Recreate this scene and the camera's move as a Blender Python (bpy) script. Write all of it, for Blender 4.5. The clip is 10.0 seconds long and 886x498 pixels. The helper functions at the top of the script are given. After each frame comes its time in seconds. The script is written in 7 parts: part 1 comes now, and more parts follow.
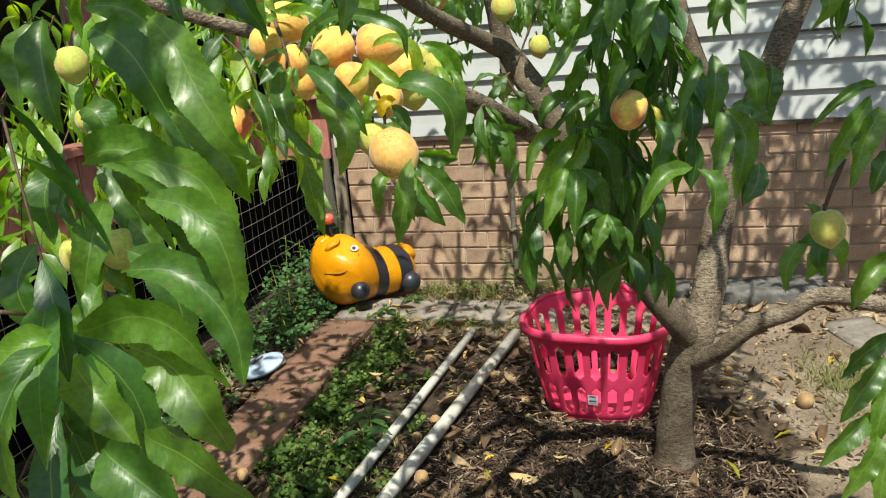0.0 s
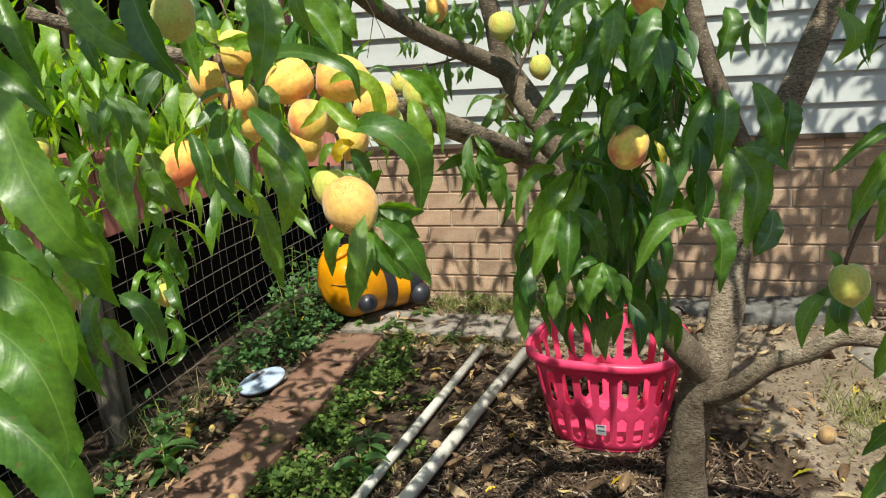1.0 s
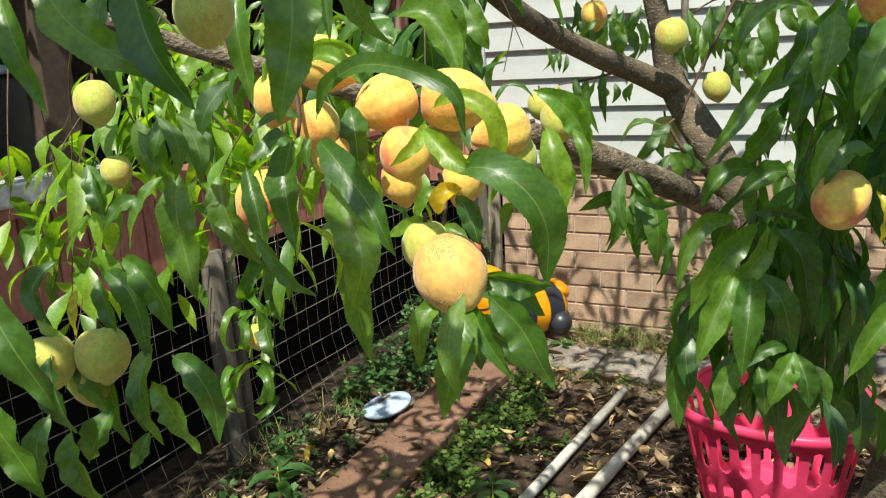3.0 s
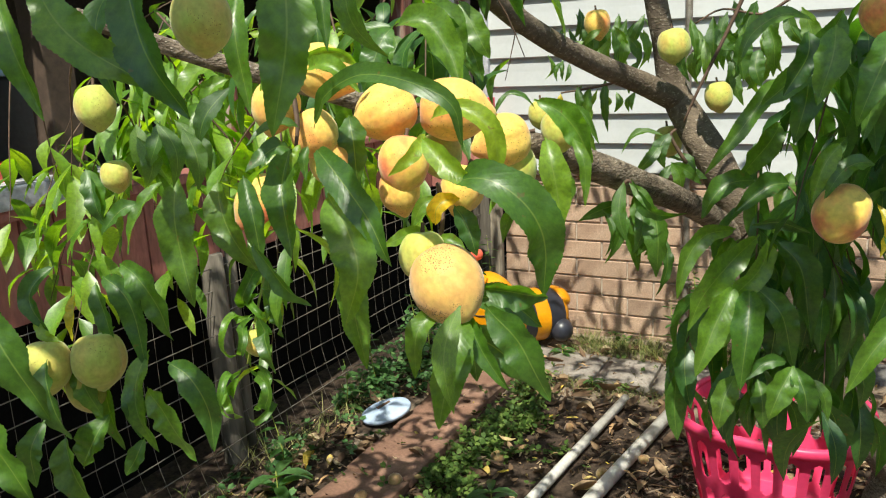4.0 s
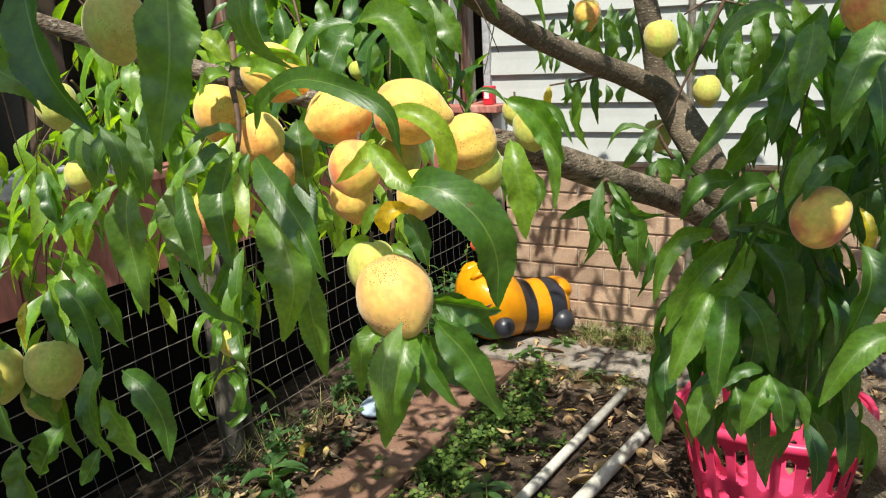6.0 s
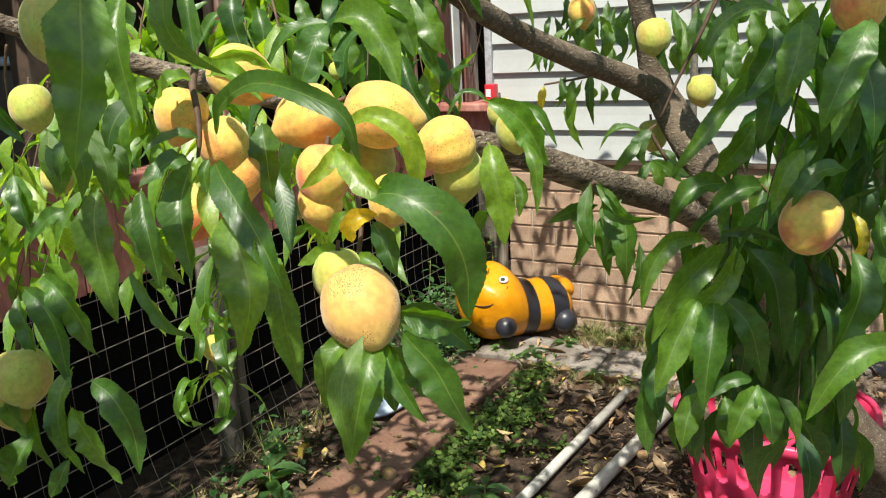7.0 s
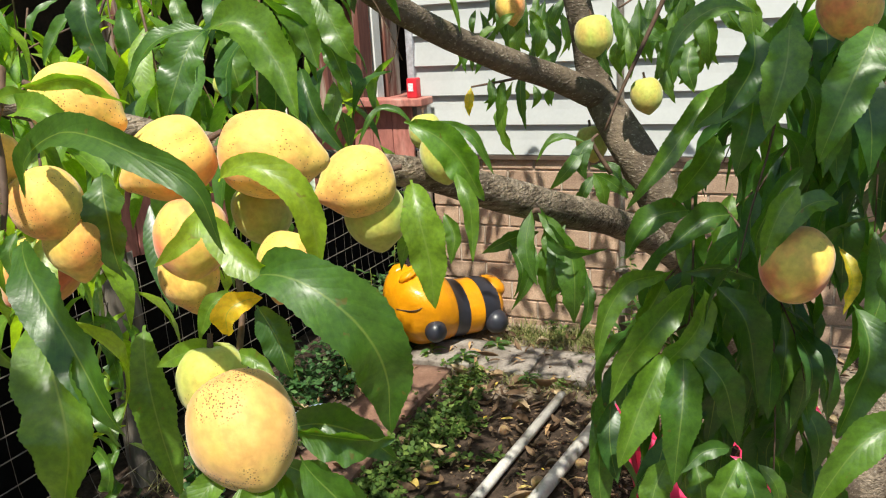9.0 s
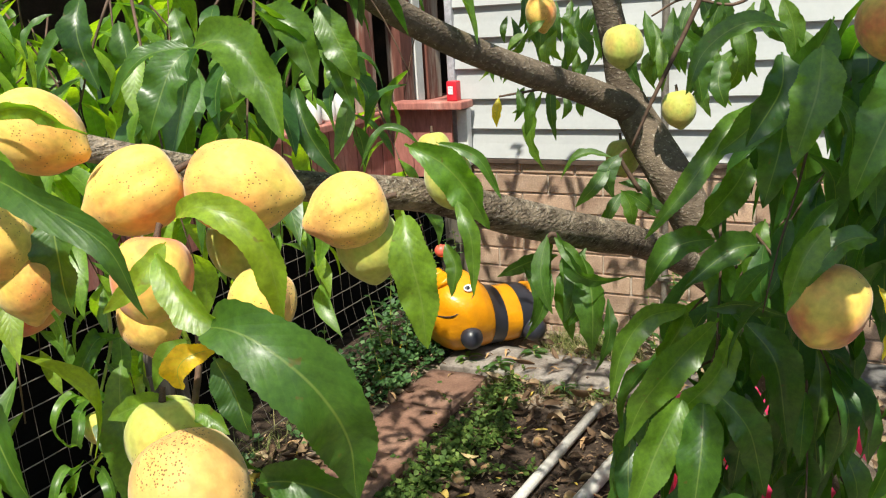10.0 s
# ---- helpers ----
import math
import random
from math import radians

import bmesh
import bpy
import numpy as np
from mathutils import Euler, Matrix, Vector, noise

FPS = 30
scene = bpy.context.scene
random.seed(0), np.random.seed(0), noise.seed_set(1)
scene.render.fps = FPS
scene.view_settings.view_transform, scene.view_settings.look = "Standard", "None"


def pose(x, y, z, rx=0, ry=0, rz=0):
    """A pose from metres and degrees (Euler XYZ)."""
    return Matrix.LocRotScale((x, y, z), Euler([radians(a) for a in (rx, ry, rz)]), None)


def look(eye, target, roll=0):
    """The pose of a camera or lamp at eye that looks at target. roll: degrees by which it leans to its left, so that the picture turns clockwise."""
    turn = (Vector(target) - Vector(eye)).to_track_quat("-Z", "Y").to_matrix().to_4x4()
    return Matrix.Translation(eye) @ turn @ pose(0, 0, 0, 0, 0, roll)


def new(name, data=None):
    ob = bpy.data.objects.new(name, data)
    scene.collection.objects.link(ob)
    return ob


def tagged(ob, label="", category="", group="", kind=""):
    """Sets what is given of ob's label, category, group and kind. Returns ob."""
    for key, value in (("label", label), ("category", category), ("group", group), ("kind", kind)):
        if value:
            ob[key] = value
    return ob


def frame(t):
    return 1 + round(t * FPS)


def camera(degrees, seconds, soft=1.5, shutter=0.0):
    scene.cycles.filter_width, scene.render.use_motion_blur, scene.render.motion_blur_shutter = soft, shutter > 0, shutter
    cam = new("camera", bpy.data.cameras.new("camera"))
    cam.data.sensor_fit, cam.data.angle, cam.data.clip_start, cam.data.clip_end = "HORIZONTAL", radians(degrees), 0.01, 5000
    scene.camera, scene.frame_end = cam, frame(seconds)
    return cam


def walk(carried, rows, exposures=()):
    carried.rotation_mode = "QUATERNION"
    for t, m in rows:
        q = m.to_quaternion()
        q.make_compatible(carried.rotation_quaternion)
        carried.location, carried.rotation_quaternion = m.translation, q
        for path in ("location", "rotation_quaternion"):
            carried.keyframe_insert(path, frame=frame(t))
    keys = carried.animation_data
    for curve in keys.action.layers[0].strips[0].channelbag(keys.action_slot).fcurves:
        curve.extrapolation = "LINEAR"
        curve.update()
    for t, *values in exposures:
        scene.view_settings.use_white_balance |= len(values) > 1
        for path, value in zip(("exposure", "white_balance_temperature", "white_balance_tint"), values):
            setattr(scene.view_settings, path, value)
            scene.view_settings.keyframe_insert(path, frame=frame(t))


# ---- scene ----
cam = camera(57.0, 10.0, soft=1.15)
PATH = [
    (0, (0.774, -0.007, 1.569), (0.258, 1.853, 1.045), -4.7),
    (0.5, (0.813, 0.098, 1.591), (0.279, 1.951, 1.063), -4.3),
    (1, (0.812, 0.158, 1.608), (0.239, 2.001, 1.082), -4.2),
    (1.5, (0.783, 0.242, 1.616), (0.186, 2.078, 1.093), -4.6),
    (2, (0.765, 0.345, 1.603), (0.11, 2.164, 1.089), -5.2),
    (2.5, (0.75, 0.414, 1.602), (-0.112, 2.152, 1.115), -4.2),
    (2.7, (0.747, 0.426, 1.601), (-0.15, 2.148, 1.118), -3.8),
    (3.8, (0.744, 0.429, 1.608), (-0.17, 2.146, 1.141), -3.0),
    (4, (0.748, 0.433, 1.606), (-0.166, 2.149, 1.14), -2.8),
    (4.5, (0.755, 0.436, 1.607), (-0.167, 2.148, 1.139), -2.4),
    (5, (0.759, 0.445, 1.608), (-0.166, 2.154, 1.133), -2.8),
    (5.5, (0.764, 0.455, 1.612), (-0.163, 2.158, 1.122), -2.7),
    (5.7, (0.768, 0.472, 1.614), (-0.161, 2.172, 1.118), -2.8),
    (6.8, (0.806, 0.511, 1.621), (-0.139, 2.201, 1.122), -3.2),
    (7, (0.795, 0.528, 1.618), (-0.155, 2.215, 1.115), -3.1),
    (7.5, (0.783, 0.577, 1.623), (-0.166, 2.262, 1.114), -3.4),
    (8, (0.754, 0.623, 1.62), (-0.147, 2.332, 1.101), -3.3),
    (8.5, (0.728, 0.667, 1.628), (-0.138, 2.391, 1.1), -3.8),
    (9, (0.719, 0.694, 1.635), (-0.069, 2.452, 1.096), -3.4),
    (9.5, (0.727, 0.709, 1.636), (-0.056, 2.468, 1.094), -3.3),
    (10, (0.734, 0.762, 1.647), (-0.155, 2.472, 1.113), -3.4),
]
walk(cam, [(t, look(eye, target, roll)) for t, eye, target, roll in PATH], [(0.0, 0.50, 6750, 0), (2.0, 0.57, 6750, -1), (4.0, 0.60, 6700, 1), (10.0, 0.61, 6700, 4)])

# ---- sky and sun ----
SUN_WAY = Vector((0.12, -0.50, 0.86)).normalized()
world = bpy.data.worlds.new("sky")
scene.world = world
world.use_nodes = True
wn = world.node_tree
sky = wn.nodes.new("ShaderNodeTexSky")
sky.sky_type = "NISHITA"
sky.sun_disc = False
sky.sun_elevation = math.asin(SUN_WAY.z)
sky.sun_rotation = math.atan2(SUN_WAY.x, SUN_WAY.y)
wn.links.new(sky.outputs[0], wn.nodes["Background"].inputs[0])
wn.nodes["Background"].inputs[1].default_value = 0.13
sun = new("sun", bpy.data.lights.new("sun", "SUN"))
sun.data.energy = 5.0
sun.data.angle = radians(0.55)
sun.data.color = (1.0, 0.95, 0.87)
sun.matrix_world = look(SUN_WAY * 20, (0, 0, 0))


# ---- materials ----
def mat(name, rough=0.6, metal=0.0, spec=0.5):
    m = bpy.data.materials.new(name)
    m.use_nodes = True
    b = m.node_tree.nodes["Principled BSDF"]
    b.inputs["Roughness"].default_value = rough
    b.inputs["Metallic"].default_value = metal
    b.inputs["Specular IOR Level"].default_value = spec
    return m, m.node_tree, b


def node(nt, kind, **inputs):
    n = nt.nodes.new(kind)
    for k, v in inputs.items():
        n.inputs[k.replace("_", " ")].default_value = v
    return n


def noise_tex(nt, scale, detail=4.0, rough=0.55, coords="Object", stretch=None):
    c = nt.nodes.new("ShaderNodeTexCoord")
    n = node(nt, "ShaderNodeTexNoise", Scale=scale, Detail=detail, Roughness=rough)
    src = c.outputs[coords]
    if stretch:
        mp = nt.nodes.new("ShaderNodeMapping")
        mp.inputs["Scale"].default_value = stretch
        nt.links.new(src, mp.inputs[0])
        src = mp.outputs[0]
    nt.links.new(src, n.inputs["Vector"])
    return n


def ramp(nt, fac, stops):
    r = nt.nodes.new("ShaderNodeValToRGB")
    while len(r.color_ramp.elements) < len(stops):
        r.color_ramp.elements.new(0.5)
    for e, (p, c) in zip(r.color_ramp.elements, stops):
        e.position, e.color = p, (*c, 1)
    nt.links.new(fac, r.inputs[0])
    return r


def mix(nt, fac, a, b, kind="MIX"):
    n = nt.nodes.new("ShaderNodeMix")
    n.data_type = "RGBA"
    n.blend_type = kind
    for s, v in ((0, fac), (6, a), (7, b)):
        if isinstance(v, bpy.types.NodeSocket):
            nt.links.new(v, n.inputs[s])
        elif s == 0:
            n.inputs[0].default_value = v
        else:
            n.inputs[s].default_value = (*v, 1)
    return n.outputs[2]


def bump(nt, b, height, strength=0.3, dist=0.01):
    n = node(nt, "ShaderNodeBump", Strength=strength, Distance=dist)
    nt.links.new(height, n.inputs["Height"])
    nt.links.new(n.outputs[0], b.inputs["Normal"])
    return n


def simple(name, stops, scale=20.0, rough=0.7, bump_strength=0.2, bump_scale=None, dist=0.004, metal=0.0, spec=0.5,
           coords="Object", stretch=None, vary=0.0, grit=0.22):
    """Colour over a noise at one scale, a second finer noise on it, relief, and some change from object to object."""
    m, nt, b = mat(name, rough, metal, spec)
    n = noise_tex(nt, scale, 6.0, 0.6, coords, stretch)
    col = ramp(nt, n.outputs["Fac"], stops).outputs[0]
    fine = noise_tex(nt, bump_scale or scale * 8, 3.0, 0.6, coords, stretch)
    shade = ramp(nt, fine.outputs["Fac"], [(0.32, (1 - grit,) * 3), (0.68, (1 + grit * 0.8,) * 3)]).outputs[0]
    col = mix(nt, 1.0, col, shade, "MULTIPLY")
    if vary:
        oi = nt.nodes.new("ShaderNodeObjectInfo")
        v = ramp(nt, oi.outputs["Random"], [(0.0, (1 - vary, 1 - vary, 1 - vary)), (1.0, (1 + vary, 1 + vary * 0.9, 1 + vary * 0.8))])
        v.color_ramp.interpolation = "LINEAR"
        col = mix(nt, 1.0, col, v.outputs[0], "MULTIPLY")
    nt.links.new(col, b.inputs["Base Color"])
    bump(nt, b, fine.outputs["Fac"], bump_strength, dist)
    return m


def thin_light(m, share):
    """Lets some light through thin walls."""
    nt = m.node_tree
    b = nt.nodes["Principled BSDF"]
    t = nt.nodes.new("ShaderNodeBsdfTranslucent")
    nt.links.new(b.inputs["Base Color"].links[0].from_socket, t.inputs[0])
    ms = nt.nodes.new("ShaderNodeMixShader")
    ms.inputs[0].default_value = share
    nt.links.new(b.outputs[0], ms.inputs[1])
    nt.links.new(t.outputs[0], ms.inputs[2])
    nt.links.new(ms.outputs[0], nt.nodes["Material Output"].inputs[0])


def bark_material(name, dark, mid, pale, cross, fleck_share, deep):
    """Bark: broad tone, cross bands, pale raised lenticels and rough flakes."""
    m, nt, b = mat(name, 0.9, 0.0, 0.25)
    tone = ramp(nt, noise_tex(nt, 9, 5, 0.6).outputs["Fac"], [(0.3, dark), (0.5, mid), (0.7, pale)]).outputs[0]
    band = noise_tex(nt, 60, 5, 0.7, stretch=(1, 1, cross))
    col = mix(nt, 1.0, tone, ramp(nt, band.outputs["Fac"], [(0.35, (1 - 0.40 * deep, 1 - 0.43 * deep, 1 - 0.46 * deep)), (0.47, (0.94, 0.94, 0.94)), (0.63, (1 + 0.40 * deep, 1 + 0.37 * deep, 1 + 0.32 * deep))]).outputs[0], "MULTIPLY")
    fleck = noise_tex(nt, 170, 2, 0.5, stretch=(1, 1, 1.6))
    share = ramp(nt, fleck.outputs["Fac"], [(0.62, (0, 0, 0)), (0.67, (fleck_share,) * 3)]).outputs[0]
    col = mix(nt, share, col, (0.36, 0.31, 0.25))
    nt.links.new(col, b.inputs["Base Color"])
    both = nt.nodes.new("ShaderNodeMath")
    nt.links.new(band.outputs["Fac"], both.inputs[0])
    nt.links.new(fleck.outputs["Fac"], both.inputs[1])
    bump(nt, b, both.outputs[0], 0.8, 0.005 * deep)
    return m


BRICK = simple("brick", [(0.25, (0.255, 0.160, 0.112)), (0.5, (0.390, 0.264, 0.186)), (0.75, (0.510, 0.370, 0.272))], 9, 0.88, 0.5, 120, 0.005, vary=0.20)
MORTAR = simple("mortar", [(0.3, (0.34, 0.27, 0.21)), (0.7, (0.50, 0.42, 0.34))], 14, 0.95, 0.5, 160, 0.004)
SIDING = simple("siding", [(0.3, (0.405, 0.415, 0.42)), (0.7, (0.475, 0.485, 0.48))], 3, 0.45, 0.05, 60, 0.001, grit=0.03)
PALE_TRIM = simple("pale_trim", [(0.3, (0.62, 0.62, 0.60)), (0.7, (0.74, 0.74, 0.72))], 8, 0.5, 0.1, grit=0.05)
RED_WOOD = simple("red_wood", [(0.30, (0.24, 0.085, 0.070)), (0.55, (0.38, 0.145, 0.118)), (0.75, (0.50, 0.28, 0.235))], 7, 0.75, 0.3, 60, 0.004, stretch=(1, 1, 0.3), vary=0.12)
PEELED = simple("peeled_wood", [(0.36, (0.10, 0.03, 0.022)), (0.50, (0.19, 0.07, 0.05)), (0.58, (0.38, 0.30, 0.24)), (0.75, (0.48, 0.42, 0.36))], 9, 0.85, 0.5, 50, 0.006, stretch=(1, 1, 0.12), vary=0.15)
GREY_WOOD = simple("grey_wood", [(0.3, (0.095, 0.074, 0.054)), (0.5, (0.235, 0.195, 0.148)), (0.72, (0.42, 0.36, 0.285))], 14, 0.9, 0.5, 60, 0.006, stretch=(1, 1, 0.1), vary=0.1)
OLD_POST = simple("old_post", [(0.3, (0.045, 0.038, 0.030)), (0.5, (0.115, 0.098, 0.078)), (0.72, (0.220, 0.190, 0.155))], 14, 0.95, 0.5, 60, 0.006, stretch=(1, 1, 0.1), vary=0.1)
DARK_WOOD = simple("dark_wood", [(0.3, (0.045, 0.028, 0.020)), (0.7, (0.10, 0.065, 0.045))], 6, 0.8, 0.3, 50, 0.004)
BLACK_CASE = simple("black_case", [(0.3, (0.012, 0.012, 0.013)), (0.7, (0.025, 0.025, 0.028))], 9, 0.45, 0.1)
SHADE_SHEET = simple("shade_sheet", [(0.3, (0.0035, 0.0033, 0.0032)), (0.7, (0.008, 0.0075, 0.007))], 9, 0.95, 0.1, spec=0.08)
BLUE_PLASTIC = simple("blue_plastic", [(0.3, (0.30, 0.42, 0.60)), (0.7, (0.45, 0.56, 0.72))], 6, 0.4, 0.1)
GREY_BOARD = simple("grey_board", [(0.3, (0.33, 0.33, 0.36)), (0.7, (0.48, 0.48, 0.52))], 6, 0.7, 0.2)
RED_PLASTIC = simple("red_plastic", [(0.3, (0.55, 0.015, 0.03)), (0.7, (0.68, 0.03, 0.05))], 9, 0.4, 0.05, grit=0.05)
WHITE_PLASTIC = simple("white_plastic", [(0.3, (0.66, 0.66, 0.64)), (0.7, (0.78, 0.78, 0.76))], 9, 0.45, 0.1, grit=0.05)
WIRE = simple("wire", [(0.3, (0.17, 0.145, 0.12)), (0.7, (0.31, 0.28, 0.24))], 40, 0.55, 0.2, metal=0.5)
PVC = simple("pvc", [(0.26, (0.34, 0.30, 0.25)), (0.42, (0.50, 0.48, 0.44)), (0.7, (0.61, 0.59, 0.55))], 9, 0.45, 0.15, 70, 0.002, grit=0.12)
LID = simple("lid", [(0.28, (0.30, 0.37, 0.50)), (0.5, (0.37, 0.45, 0.58)), (0.72, (0.44, 0.51, 0.62))], 7, 0.72, 0.1, 60, 0.002, grit=0.05, spec=0.25)
PINK = simple("pink_plastic", [(0.3, (0.80, 0.052, 0.160)), (0.7, (0.88, 0.080, 0.215))], 5, 0.38, 0.06, 60, 0.001, grit=0.05)
thin_light(PINK, 0.30)
BEE_YELLOW = simple("yellow_vinyl", [(0.3, (0.60, 0.225, 0.004)), (0.7, (0.74, 0.31, 0.008))], 5, 0.34, 0.45, 15, 0.012, grit=0.10)
BEE_BLACK = simple("black_vinyl", [(0.3, (0.012, 0.013, 0.018)), (0.7, (0.03, 0.032, 0.045))], 6, 0.38, 0.12, 24, 0.004, grit=0.05)
CORAL = simple("coral_ball", [(0.3, (0.70, 0.10, 0.06)), (0.7, (0.80, 0.16, 0.10))], 9, 0.45, 0.1, grit=0.05)
PAPER = simple("paper", [(0.3, (0.60, 0.62, 0.66)), (0.7, (0.75, 0.76, 0.78))], 20, 0.7, 0.1)
INK = simple("ink", [(0.3, (0.04, 0.05, 0.09)), (0.7, (0.08, 0.09, 0.14))], 20, 0.7, 0.1)
PAVER = simple("red_paver", [(0.28, (0.150, 0.078, 0.052)), (0.5, (0.208, 0.112, 0.076)), (0.72, (0.275, 0.165, 0.118))], 5, 0.92, 0.4, 90, 0.004, vary=0.12)
SLAB = simple("concrete_slab", [(0.28, (0.13, 0.105, 0.085)), (0.5, (0.215, 0.185, 0.16)), (0.72, (0.31, 0.275, 0.245))], 8, 0.92, 0.4, 90, 0.004, vary=0.1)
STONE = simple("dark_stone", [(0.3, (0.055, 0.052, 0.050)), (0.5, (0.11, 0.105, 0.10)), (0.75, (0.20, 0.19, 0.18))], 9, 0.9, 0.6, 40, 0.01)
PALE_STONE = simple("pale_stone", [(0.3, (0.15, 0.13, 0.11)), (0.7, (0.24, 0.21, 0.185))], 9, 0.9, 0.4, 50, 0.006)
BARK = bark_material("bark", (0.082, 0.060, 0.044), (0.130, 0.099, 0.073), (0.190, 0.146, 0.106), 1.6, 0.7, 0.65)
TRUNK_BARK = bark_material("trunk_bark", (0.090, 0.068, 0.050), (0.170, 0.133, 0.099), (0.290, 0.240, 0.186), 3.0, 0.8, 1.6)
TWIG = simple("twig", [(0.3, (0.055, 0.030, 0.020)), (0.7, (0.14, 0.080, 0.050))], 30, 0.75, 0.3, 120, 0.002)
GREEN_TWIG = simple("green_twig", [(0.3, (0.25, 0.30, 0.05)), (0.7, (0.40, 0.42, 0.09))], 30, 0.6, 0.2, 120, 0.001)


def islands(name, stops, rough=0.85, trans=0.0, spec=0.3):
    """For heaps of small pieces in one mesh: each loose piece takes its own colour."""
    m, nt, b = mat(name, rough, 0.0, spec)
    g = nt.nodes.new("ShaderNodeNewGeometry")
    r = ramp(nt, g.outputs["Random Per Island"], stops)
    n = noise_tex(nt, 60, 3)
    s = ramp(nt, n.outputs["Fac"], [(0.3, (0.7, 0.7, 0.7)), (0.7, (1.2, 1.2, 1.2))])
    col = mix(nt, 1.0, r.outputs[0], s.outputs[0], "MULTIPLY")
    nt.links.new(col, b.inputs["Base Color"])
    if trans:
        t = nt.nodes.new("ShaderNodeBsdfTranslucent")
        nt.links.new(col, t.inputs[0])
        ms = nt.nodes.new("ShaderNodeMixShader")
        ms.inputs[0].default_value = trans
        nt.links.new(b.outputs[0], ms.inputs[1])
        nt.links.new(t.outputs[0], ms.inputs[2])
        nt.links.new(ms.outputs[0], nt.nodes["Material Output"].inputs[0])
    return m


MULCH = islands("mulch_chips", [(0.0, (0.026, 0.016, 0.011)), (0.5, (0.070, 0.043, 0.029)), (0.85, (0.150, 0.100, 0.070)), (1.0, (0.34, 0.27, 0.20))])
LITTER = islands("leaf_litter", [(0.0, (0.075, 0.044, 0.026)), (0.45, (0.16, 0.098, 0.056)), (0.75, (0.30, 0.20, 0.115)), (0.93, (0.50, 0.39, 0.24)), (1.0, (0.62, 0.44, 0.04))], 0.7, 0.2)
CLOVER = islands("clover", [(0.0, (0.042, 0.086, 0.016)), (0.5, (0.080, 0.145, 0.026)), (1.0, (0.17, 0.24, 0.052))], 0.65, 0.30)
GRASS = islands("grass_blades", [(0.0, (0.09, 0.13, 0.03)), (0.5, (0.20, 0.22, 0.07)), (1.0, (0.38, 0.33, 0.15))], 0.7, 0.3)
WEED = islands("weed_leaves", [(0.0, (0.035, 0.095, 0.028)), (0.6, (0.075, 0.165, 0.050)), (1.0, (0.15, 0.26, 0.09))], 0.5, 0.25)


